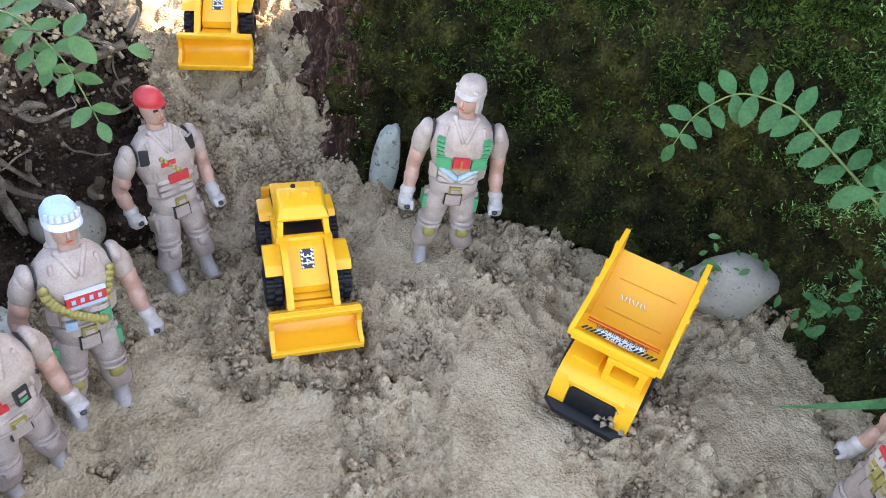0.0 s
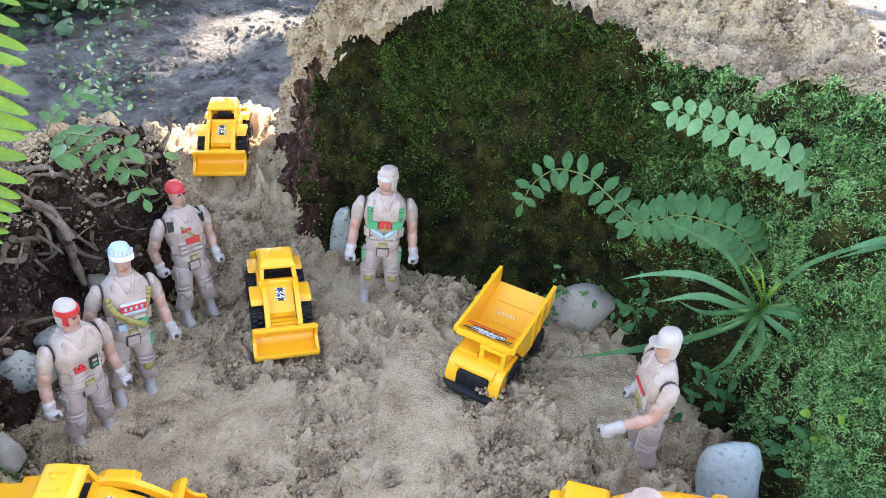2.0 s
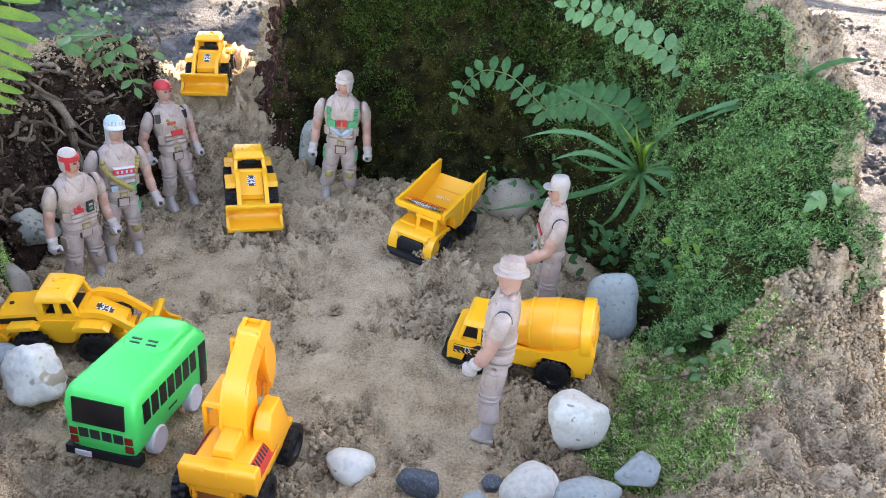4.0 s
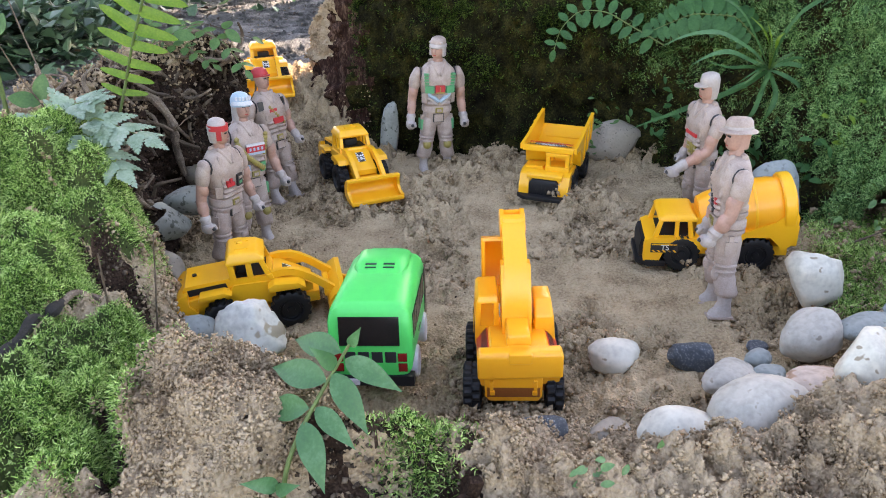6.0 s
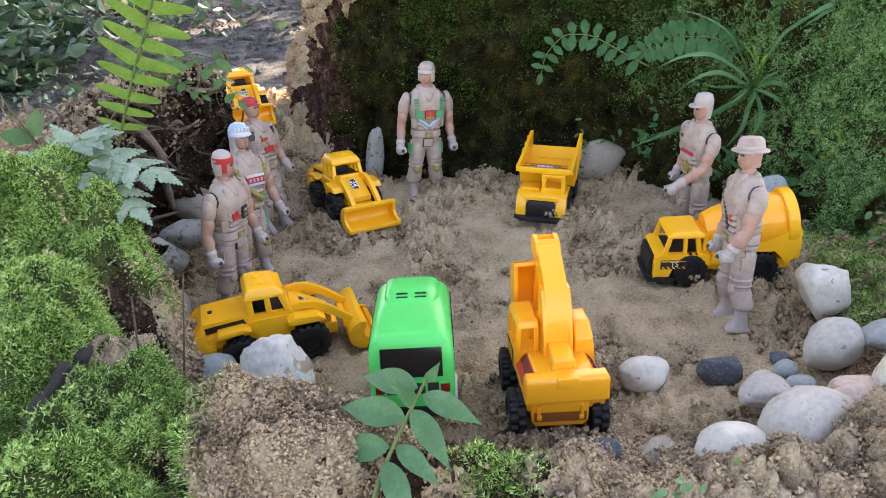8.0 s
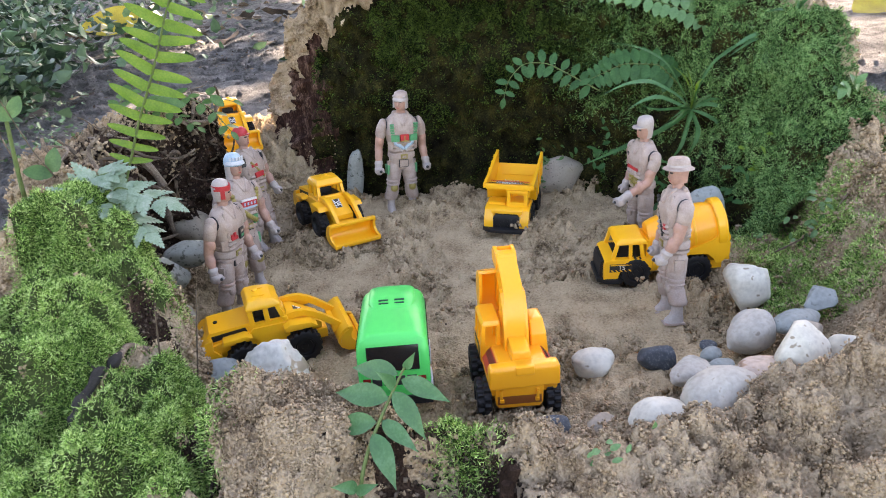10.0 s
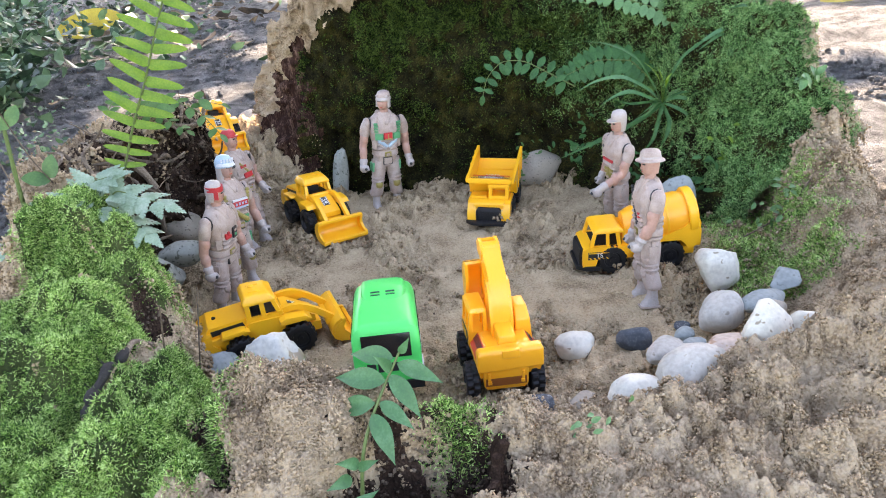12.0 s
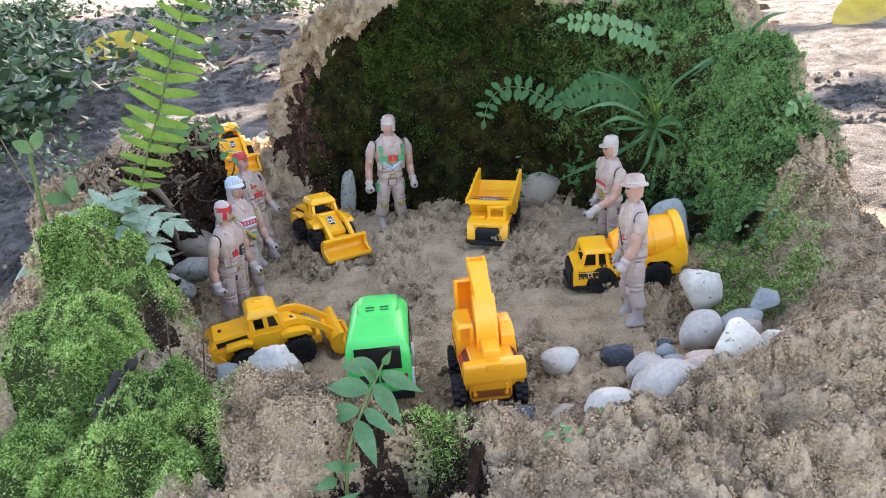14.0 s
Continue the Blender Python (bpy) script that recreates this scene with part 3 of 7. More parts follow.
STICK_W = mat("sticker_white", (0.75, 0.74, 0.70), 0.4, obj=1, bump=0.05)
STICK_R = mat("sticker_red", (0.60, 0.04, 0.02), 0.4, obj=1, bump=0.05)
STICK_K = mat("sticker_black", (0.02, 0.02, 0.022), 0.4, obj=1, bump=0.05)
GLASS_K = mat("dark_window", (0.008, 0.008, 0.009), 0.18, obj=1, bump=0.05)
LAMP_R = mat("tail_lamp_red", (0.22, 0.012, 0.01), 0.25, obj=1, bump=0.05)
WHITE_P = mat("white_plastic", (0.62, 0.60, 0.62), 0.4, obj=1, bump=0.05)


# ---- toy vehicles ----
def hull(points, bm=None):
    """A closed convex body round the points given."""
    bm = bm or bmesh.new()
    v = [bm.verts.new(p) for p in points]
    r = bmesh.ops.convex_hull(bm, input=v)
    bmesh.ops.delete(bm, geom=[k for k in set(r["geom_interior"]) | set(r["geom_unused"]) if isinstance(k, bmesh.types.BMVert)], context="VERTS")
    bmesh.ops.dissolve_limit(bm, angle_limit=radians(1), verts=bm.verts, edges=bm.edges)
    return bm


def wheel_loader(m, label):
    t = root("toy_wheel_loader", m, label, "toy loader", "toy wheel loaders")
    # curved rear skirt with a tow lip
    bm = pr(bmesh.new(), [(-35, 25), (-39, 24), (-42.5, 20), (-43, 13.5), (-41.5, 10.5), (-33, 10.5), (-31, 14), (-35, 18)], -14.4, 14.4)
    skirt = part("rear_skirt", bm, YELLOW, t, bevel=1.1, segs=3)
    bm = hull([(x, y, z) for x in (-6, 6) for y, z in ((-41.5, 10.2), (-41.5, 13), (-47, 10.4), (-47, 12))])
    part("tow_lip", bm, YELLOW, skirt, bevel=0.5)
    bm = pr(bmesh.new(), [(-37, 13), (-37.2, 26), (-35.8, 27.6), (-13, 29.4), (-13, 13)], -10.6, 10.6)
    hood = part("engine_hood", bm, YELLOW, t, bevel=0.9, segs=3)
    bm = lathe(bmesh.new(), [(0, 1.2), (0.7, 1.2)], pose(0, -31.5, 28.2), 14)
    part("exhaust_hole", bm, BLACK, hood)
    bm = bx(bmesh.new(), -8.5, 8.5, -33, 30, 8, 14)
    part("chassis", bm, YELLOW, t, bevel=0.5)
    for s in (-1, 1):
        # side panel cut out over the wheels
        bm = pr(bmesh.new(), [(-36.5, 20), (-36.5, 14), (-32.5, 14), (-29.5, 19.2), (-24.5, 22.2), (-16.5, 22.2), (-10.5, 19), (-7.5, 12.5), (-6, 11), (1, 11), (2.5, 13), (5, 19), (9, 23), (9, 26), (-12, 26), (-14, 24)], s * 10.2, s * 12.8)
        side = part("side_panel", bm, YELLOW, t, bevel=0.5)
        bm = pr(bmesh.new(), [(-34.5, 22.2), (-35, 25.6), (-16, 27.2), (-15.2, 24.4)], s * 10.4, s * 10.95)
        part("grille", bm, BLACK, hood, bevel=0.12)
        bm = pr(bmesh.new(), [(-29.5, 21.6), (-27.5, 23.7), (-15, 24.4), (-15, 22.0)], s * 12.6, s * 12.95)
        part("sticker", bm, STICK_K, side)
        text_part("SUPER", 0.0026, pose(s * 0.01298, -0.0212, 0.0229, 90, 0, 90 * s), STICK_W, side)
        bm = hull([(s * x, y, z) for x in (9, 18.6) for y, z in ((4.5, 22.2), (4.5, 24.8), (8, 26.6), (20, 25.6), (23.5, 22.6), (20, 22.4))])
        part("front_fender", bm, YELLOW, t, bevel=0.6)
        bm = hull([(s * x, y, z) for x in (10, 17.6) for y, z in ((-30, 21.5), (-29, 24.2), (-17, 25.2), (-13, 23.2), (-17, 22.6))])
        part("rear_fender", bm, YELLOW, t, bevel=0.6)
        # arm that arches from the cab down to the bucket
        bm = pr(bmesh.new(), ribbon([(7.5, 26.2), (12, 27.0), (17, 26.6), (21, 24.8), (26, 21.6), (31, 17.6), (36, 13.4)], 3.8), s * 8.2, s * 11.2)
        part("lift_arm", bm, YELLOW, t, bevel=0.6, segs=3)
        for y, r in ((-19.5, 9.8), (14.5, 10.4)):
            wheel(t, s * 15.0, y, r, r, 8)
    # cab: sill, pillars and a tapered roof around an open inside
    bm = pr(bmesh.new(), [(-14, 13), (-14, 28.4), (7.5, 28.4), (9.5, 24), (9.5, 13)], -11.6, 11.6)
    cab = part("cab", bm, YELLOW, t, bevel=0.7)
    bm = hull([(s * x, y, z) for s in (-1, 1) for x, y, z in ((12.6, 5.2, 26.6), (12.6, 8.2, 26.6), (12.4, 7.4, 29.6), (12.4, 4.6, 29.6))])
    part("window_sill", bm, YELLOW, cab, bevel=0.5)
    for x in (-10.4, 10.4):
        for y0, y1, w, back in ((-13.6, -10.4, 2.4, 0.6), (-4.8, -1.8, 2.4, 0.6), (4.4, 7.2, 2.6, 3.6)):
            lean = -0.7 if x > 0 else 0.7
            bm = hull([(x + k * w / 2, y, 28) for k in (-1, 1) for y in (y0, y1)] + [(x + lean + k * w / 2, y - back, 38.6) for k in (-1, 1) for y in (y0 + 0.3, y1)])
            part("pillar", bm, YELLOW, cab, bevel=0.35)
    bm = bx(bmesh.new(), -9.5, 9.5, -13.2, -11.8, 28, 38)
    part("rear_panel", bm, YELLOW, cab, bevel=0.3)
    bm = hull([(s * x, y, z) for s in (-1, 1) for x, y, z in ((11.9, -14.4, 36.4), (11.4, 4.6, 36.4), (11.6, -14.6, 38.4), (11.2, 5.0, 38.4), (9.6, -12.6, 42.0), (9.2, 1.0, 41.6), (9.6, -8, 42.3))])
    roof = part("roof", bm, YELLOW, t, bevel=1.1, segs=3)
    bm = lathe(bmesh.new(), [(0, 1.7), (1.0, 1.6), (1.5, 0.8)], pose(-2.4, -7, 41.9), 14)
    part("beacon", bm, YELLOW, roof)
    for x in (-4.5, 4.5):
        bm = bx(bmesh.new(), x - 0.7, x + 0.7, -9.5, -2.5, 41.8, 42.5)
        part("roof_rib", bm, YELLOW, roof, bevel=0.2)
    bm = bx(bmesh.new(), -9.2, 9.2, -11, 5.6, 28.2, 28.8)
    part("cab_floor", bm, BLACK, cab)
    bm = bx(bmesh.new(), -5, 5, -10, -4, 28, 33)
    part("seat", bm, BLACK, cab, bevel=0.8)
    # sloping nose with a number sticker between the arms
    bm = pr(bmesh.new(), [(8, 13), (8, 28.0), (12, 27.6), (27, 18.6), (27, 15)], -8.0, 8.0)
    nose = part("nose", bm, YELLOW, t, bevel=0.6)
    slope = math.degrees(math.atan2(-9, 15))
    mid_n = pose(0, 16.5, 25.0, slope, 0, 0)
    bm = bmesh.new()
    bmesh.ops.create_cube(bm, size=1, matrix=mid_n @ Matrix.Diagonal((5.6, 9.0, 0.3, 1)))
    part("sticker", bm, STICK_K, nose)
    for k in range(5):
        for s in (-1, 1):
            bm = bmesh.new()
            bmesh.ops.create_cube(bm, size=1, matrix=mid_n @ pose(s * 2.3, -3.8 + k * 1.9, 0.2, 0, 0, 35) @ Matrix.Diagonal((0.8, 1.2, 0.12, 1)))
            part("sticker_check", bm, STICK_W, nose)
    text_part("34", 0.0060, pose(0, 0.0165, 0.0250, slope, 0, 0) @ pose(0, 0, 0.00026, 0, 0, 90), STICK_W, nose)
    bm = bx(bmesh.new(), -11.4, 11.4, 32.4, 35.6, 11.5, 15.5)
    part("cross_bar", bm, YELLOW, t, bevel=0.6)
    # bucket: sloping back with a framed panel, cheeks and a thick lip
    inner = [(41.4, 16.6), (38.0, 14.6), (35.8, 11.6), (35.2, 8.4), (36.4, 5.6), (39.4, 3.6), (44.0, 2.8), (50.0, 2.4)]
    bm = pr(bmesh.new(), ribbon(inner, -1.6), -19, 19)
    bucket = part("bucket", bm, YELLOW, t, bevel=0.3)
    for s in (-1, 1):
        bm = pr(bmesh.new(), inner + [(50.2, 4.6), (45.0, 6.2), (42.0, 9.4), (41.6, 12.6), (43.2, 16.0)], s * 17.6, s * 19.6)
        part("cheek", bm, YELLOW, bucket, bevel=0.5)
    bm = bx(bmesh.new(), -19.6, 19.6, 40.2, 43.2, 15.2, 17.8)
    part("top_lip", bm, YELLOW, bucket, bevel=0.8, segs=3)
    bm = bx(bmesh.new(), -19.4, 19.4, 48.2, 50.8, 1.4, 4.0)
    part("front_lip", bm, YELLOW, bucket, bevel=0.7, segs=3)
    return t


def dump_truck(m, label):
    t = root("toy_dump_truck", m, label, "toy truck")
    bm = bx(bmesh.new(), -10, 10, -27, 36, 6, 12)
    part("chassis", bm, BLACK, t, bevel=0.5)
    bm = bmesh.new()
    pr(bm, [(20, 8), (20, 20.6), (37.4, 20), (39.6, 18.4), (39.6, 16.4), (38.4, 15.8), (38.4, 8)], -12, 12)
    body = part("hood", bm, YELLOW, t, bevel=0.7, segs=3)
    for s in (-1, 1):
        bm = pr(bmesh.new(), [(14, 14), (16, 20.4), (33, 20.4), (37.4, 18.4), (41, 11.5), (41, 5.6), (31, 5.6), (29.4, 12.4), (26, 17.4), (20, 18.2)], s * 10.2, s * 17)
        part("front_fender", bm, YELLOW, t, bevel=0.8, segs=3)
        for y in (-16, 20):
            wheel(t, s * 14.8, y, 9.5, 9.5, 7.5 if y > 0 else 8.5)
        bm = bmesh.new()
        for k in range(5):
            bx(bm, s * 16.9, s * 17.2, 20 + k * 2.4, 21.5 + k * 2.4, 14.5, 17.5)
        part("sticker", bm, STICK_K, body)
    bm = bmesh.new()
    hull([(s * x, y, z) for s in (-1, 1) for x, y, z in ((10, 38, 5), (10, 40.8, 5), (10, 38, 13.5), (10, 40.8, 13), (8.2, 38, 16.2), (8.2, 40.2, 15.8))], bm)
    part("grille", bm, BLACK, t, bevel=0.3)
    for k in range(6):
        bm = bx(bmesh.new(), -7.9 + k * 3, -7.1 + k * 3, 40.4, 41.0, 6, 13)
        part("grille_bar", bm, BLACK, t, bevel=0.15)
    bm = hull([(s * x, y, z) for s in (-1, 1) for x, y, z in ((18, 30, 2.4), (18, 30, 5.6), (18, 41, 2.4), (18, 41, 5.6), (12.5, 45.4, 2.4), (12.5, 45.4, 5.2))])
    part("bumper", bm, BLACK, t, bevel=0.6)
    # half-width cab with an open window
    bm = bmesh.new()
    bx(bm, -15, 1, 18, 33, 20, 23.5)
    cab = part("cab", bm, YELLOW, t, bevel=0.4)
    for x in (-13.6, -0.4):
        for y in (19.2, 31.2):
            bm = bx(bmesh.new(), x - 1.4, x + 1.4, y - 1.3, y + 1.3, 23, 31)
            part("pillar", bm, YELLOW, cab, bevel=0.3)
    bm = bx(bmesh.new(), -15.2, 1.2, 17.6, 33.4, 30.6, 33)
    part("cab_roof", bm, YELLOW, cab, bevel=0.5)
    bm = bx(bmesh.new(), -12, -2, 17.8, 19, 23, 31)
    part("rear_panel", bm, YELLOW, cab)
    bm = bx(bmesh.new(), 3, 15, 18, 30, 20, 22)
    part("deck", bm, YELLOW, t, bevel=0.4)
    # tipping body
    floor = [(-28, 35), (-20, 30.5), (4, 20.5), (12, 21), (17, 34), (31, 35.2)]
    bm = pr(bmesh.new(), ribbon(floor, -1.7), -17.4, 17.4)
    tray = part("tipping_body", bm, YELLOW, t, bevel=0.25)
    for s in (-1, 1):
        bm = pr(bmesh.new(), [(-28.5, 33.5), (-20, 28.6), (4, 18.4), (13, 19), (17.5, 32.6), (31.5, 33.6), (31.5, 37.2), (17, 38.6), (-25, 45.6), (-28.5, 46)], s * 17.2, s * 19.4)
        part("side_wall", bm, YELLOW, tray, bevel=0.4)
        for k in range(3):
            bm = pr(bmesh.new(), [(-20 + k * 11, 30 - k * 4), (-17.6 + k * 11, 29 - k * 4), (-17.6 + k * 11, 44 - k * 2), (-20 + k * 11, 44.5 - k * 2)], s * 19.2, s * 20.2)
            part("rib", bm, YELLOW, tray, bevel=0.2)
    bm = bx(bmesh.new(), -17.4, 17.4, 30.4, 32.6, 33.2, 37.2)
    part("front_lip", bm, YELLOW, tray, bevel=0.5)
    tilt = pose(0, 24.2, 36.55, 2.5, 0, 0)
    bm = bmesh.new()
    bmesh.ops.create_cube(bm, size=1, matrix=tilt @ pose(0, 1.4, -0.25) @ Matrix.Diagonal((20, 3.2, 0.3, 1)))
    part("sticker", bm, STICK_W, tray)
    bm = bmesh.new()
    for y, w in ((-3.2, 0.9), (-1.6, 0.5)):
        bmesh.ops.create_cube(bm, size=1, matrix=tilt @ pose(0, y, -0.02) @ Matrix.Diagonal((30, w, 0.16, 1)))
    part("sticker_stripe", bm, STICK_R, tray)
    for k in range(17):
        bm = bmesh.new()
        bmesh.ops.create_cube(bm, size=1, matrix=tilt @ pose(-14.2 + k * 1.78, 2.8, -0.02, 0, 0, -35) @ Matrix.Diagonal((0.85, 3.0, 0.16, 1)))
        part("sticker_bar", bm, STICK_K, tray)
    face = pose(0, 0.0242, 0.03655, 2.5, 0, 0)
    text_part("SUPER BUILDER", 0.0031, face @ pose(0, -0.0002, 0.00003), STICK_K, tray)
    text_part("SERIES", 0.0040, face @ pose(0, 0.0028, 0.00016), STICK_W, tray)
    fl = math.degrees(math.atan2(-10, 24))
    for y_, z_, w_, h_ in ((-16.2, 29.4, 25, 0.7), (-1.8, 23.4, 25, 0.7)):
        bm = bmesh.new()
        bmesh.ops.create_cube(bm, size=1, matrix=pose(0, y_, z_, fl, 0, 0) @ Matrix.Diagonal((w_, h_, 0.5, 1)))
        part("floor_ridge", bm, YELLOW, tray, bevel=0.2)
    for k in range(7):
        bm = bmesh.new()
        bmesh.ops.create_cube(bm, size=1, matrix=pose(-2 + 1.7 * k, -8.6, 26.2, fl, 0, 0) @ pose(0, 0, 0, 0, 0, 30 - 17 * (k % 3)) @ Matrix.Diagonal((0.5, 2.6 - 0.4 * (k % 2), 0.3, 1)))
        part("floor_mark", bm, STICK_W, tray)
    return t


def excavator(m, label):
    t = root("toy_excavator", m, label, "toy excavator")
    bm = pr(bmesh.new(), [(-23, 8), (-25, 12), (-24, 19), (24, 19), (25, 12), (22, 8)], -10.5, 10.5)
    base = part("undercarriage", bm, BROWN, t, "brownish plastic undercarriage", bevel=0.8)
    bm = hull([(s * x, y, z) for s in (-1, 1) for x, y, z in ((11.4, -24.5, 11), (11.6, -24.5, 21), (11.4, -19, 11), (11.6, -19, 21), (9.6, -24.0, 8.4), (9.6, -20, 8.4))])
    rear = part("rear_plate", bm, ORANGE, base, bevel=0.7, segs=3)
    for s in (-1, 1):
        bm = bx(bmesh.new(), s * 8.0, s * 9.4, -25.4, -24.2, 13.5, 19)
        bx(bm, s * 7.4, s * 9.4, -25.8, -24.6, 12.6, 14.4)
        part("hook", bm, ORANGE, rear, bevel=0.25)
        for y in (-15.6, 15.6):
            wheel(t, s * 16.6, y, 10, 10, 7.4, lugs=14)
        bm = bx(bmesh.new(), s * 10, s * 13, -17.5, -13.7, 9, 12)
        part("axle", bm, BROWN, base, bevel=0.4)
    below = set(t.children_recursive)
    bm = hull([(s * x, y, z) for s in (-1, 1) for x, y, z in ((15.5, -26, 19.5), (15.5, 16, 19.5), (16.4, -27, 24.5), (16.4, 17.5, 24.5), (16.0, 17.5, 25.5), (16.0, -27, 25.5))])
    part("turntable_deck", bm, ORANGE, t, bevel=0.7)
    # rear body with sloping shoulders that carry the hazard stickers
    bm = hull([(s * x, y, z) for s in (-1, 1) for x, y, z in ((16.8, -29, 24.5), (16.8, -29, 34.4), (16.0, -28, 36.2), (16.8, -22.5, 24.5), (16.8, -22.5, 34.4), (16.0, -23, 36.2))])
    part("counterweight", bm, ORANGE, t, bevel=1.0, segs=4)
    bm = hull([(s * x, y, z) for s in (-1, 1) for x, y, z in ((16.8, -24, 24.5), (16.8, -24, 28), (11.2, -24, 35.4), (16.6, -2, 24.5), (16.6, -2, 27), (11.2, -2, 33.6))])
    mid_b = part("engine_deck", bm, ORANGE, t, bevel=0.6)
    for s in (-1, 1):
        def on_slope(y, f, lift):
            """A point on the sloping shoulder, f from its foot to its top."""
            g = (y + 24) / 22
            return (s * (16.8 - 0.2 * g - f * (5.6 - 0.2 * g) + 0.75 * lift), y, 28 - g + f * (7.4 - 0.8 * g) + 0.6 * lift)
        bm = hull([on_slope(y, f, k) for y in (-22.2, -2.6) for f in (0.06, 0.88) for k in (0.0, 0.3)])
        part("side_sticker", bm, STICK_R, mid_b)
        for j in range(9):
            y0 = -21.4 + j * 2.1
            bm = hull([on_slope(y, f, k) for y, f in ((y0, 0.42), (y0 + 1.0, 0.42), (y0 + 0.6, 0.82), (y0 + 1.6, 0.82)) for k in (0.2, 0.5)])
            part("sticker_bar", bm, STICK_K, mid_b)
    bm = bx(bmesh.new(), -4.6, 4.6, -29.5, -22, 31.5, 36.2)
    part("rear_latch", bm, ORANGE, t, bevel=0.9, segs=3)
    bm = hull([(s * x, y, z) for s in (-1, 1) for x, y, z in ((5.0, -22, 34), (5.0, -8, 34), (4.4, -21, 39.5), (4.4, -9, 41))])
    part("engine_cover", bm, ORANGE, t, bevel=0.9, segs=3)
    bm = hull([(x, y, z) for x, y, z in ((7.2, -9, 25), (16.4, -9, 25), (7.4, -7.5, 40), (15.4, -7.5, 40), (7.6, -3, 46), (14.6, -3, 46), (7.6, 8, 46), (14.6, 8, 46), (7.2, 14, 25), (16.4, 14, 25))])
    part("side_housing", bm, ORANGE, t, bevel=1.1, segs=3)
    # cab with open windows
    bm = pr(bmesh.new(), [(-4, 25), (-4, 34), (16, 34), (18, 25)], -17.0, -7)
    cab = part("cab", bm, ORANGE, t, bevel=0.6)
    for x in (-15.8, -8):
        for y in (-3, 6.5, 15.0):
            bm = hull([(x + a, y + b, z) for a in (-1.1, 1.1) for b in (-1.1, 1.1) for z in (33.5,)] + [(x + a + (0.6 if x < -10 else 0), y + b - 0.6, 46) for a in (-1, 1) for b in (-1, 1)])
            part("pillar", bm, ORANGE, cab, bevel=0.3)
    bm = hull([(x, y, z) for x, y, z in ((-16.6, -5, 45), (-6.8, -5, 45), (-16.6, 16.4, 45), (-6.8, 16.4, 45), (-15.2, -4, 48), (-7.4, -4, 48), (-15.2, 14.6, 47.6), (-7.4, 14.6, 47.6))])
    part("roof", bm, ORANGE, cab, bevel=0.8)
    bm = bx(bmesh.new(), -17.3, -16.9, 0, 14, 26.5, 32.5)
    door = part("door_sticker", bm, STICK_K, cab)
    bm = bmesh.new()
    for k in range(4):
        pr(bm, [(1.5 + k * 3.2, 27.4), (2.7 + k * 3.2, 27.4), (4.1 + k * 3.2, 31.6), (2.9 + k * 3.2, 31.6)], -17.5, -17.2)
    part("sticker_bars", bm, YELLOW, door)
    # boom: a stout post behind, bent forward to a hollow head, then stick and bucket
    bm = pr(bmesh.new(), [(-10, 33), (-9, 46), (-5.5, 58), (-1, 65), (12, 73.4), (17, 75), (22, 73.6), (24, 69), (21, 65.5), (16, 64), (8, 58), (4, 51), (2, 42), (2, 33)], -4.7, 4.7)
    boom = part("boom", bm, ORANGE, t, bevel=1.4, segs=4)
    for s in (-1, 1):
        bm = pr(bmesh.new(), [(-11, 33), (-10, 43), (-6.5, 55), (-2.5, 61.5), (2.5, 61.5), (3, 52), (3, 33)], s * 4.6, s * 6.0)
        part("boom_bracket", bm, ORANGE, boom, bevel=0.6)
        bm = pr(bmesh.new(), [(11, 71.0), (14, 75.2), (21, 76.2), (25.0, 73), (24, 68), (14, 66)], s * 3.4, s * 5.2)
        part("boom_head", bm, ORANGE, boom, bevel=0.7, segs=3)
    bm = pr(bmesh.new(), [(19.6, 69), (20.4, 76.0), (25.0, 73), (24, 68)], -3.8, 3.8)
    part("boom_nose", bm, ORANGE, boom, bevel=0.7, segs=3)
    bm = pr(bmesh.new(), [(11, 71.0), (13, 74.8), (15.6, 75.6), (15.6, 70)], -3.8, 3.8)
    part("boom_head_back", bm, ORANGE, boom, bevel=0.6, segs=3)
    bm = pr(bmesh.new(), [(18, 73), (25, 72), (30, 56), (32, 40), (27, 39), (24, 54)], -3.3, 3.3)
    part("stick", bm, ORANGE, t, bevel=0.8, segs=3)
    scoop = [(21, 63), (27, 61), (31.5, 55), (32.5, 46), (30.5, 38), (26, 33)]
    bm = pr(bmesh.new(), ribbon(scoop, -1.6), -12.5, 3.2)
    bucket = part("bucket", bm, ORANGE, t, bevel=0.4)
    for x in (-13.0, 1.8):
        bm = pr(bmesh.new(), scoop + [(23, 40), (20, 54)], x, x + 1.6)
        part("cheek", bm, ORANGE, bucket, bevel=0.4)
    for k in range(5):
        bm = pr(bmesh.new(), [(28.4, 36.5), (24.5, 37), (23, 29), (25, 28)], -12.4 + k * 3.1, -10.6 + k * 3.1)
        part("tooth", bm, ORANGE, bucket, bevel=0.3)
    for ob in set(t.children_recursive) - below:
        ob.data.transform(pose(0.0012, 0.0035, -0.0042, 0, 0, 3))
    return t


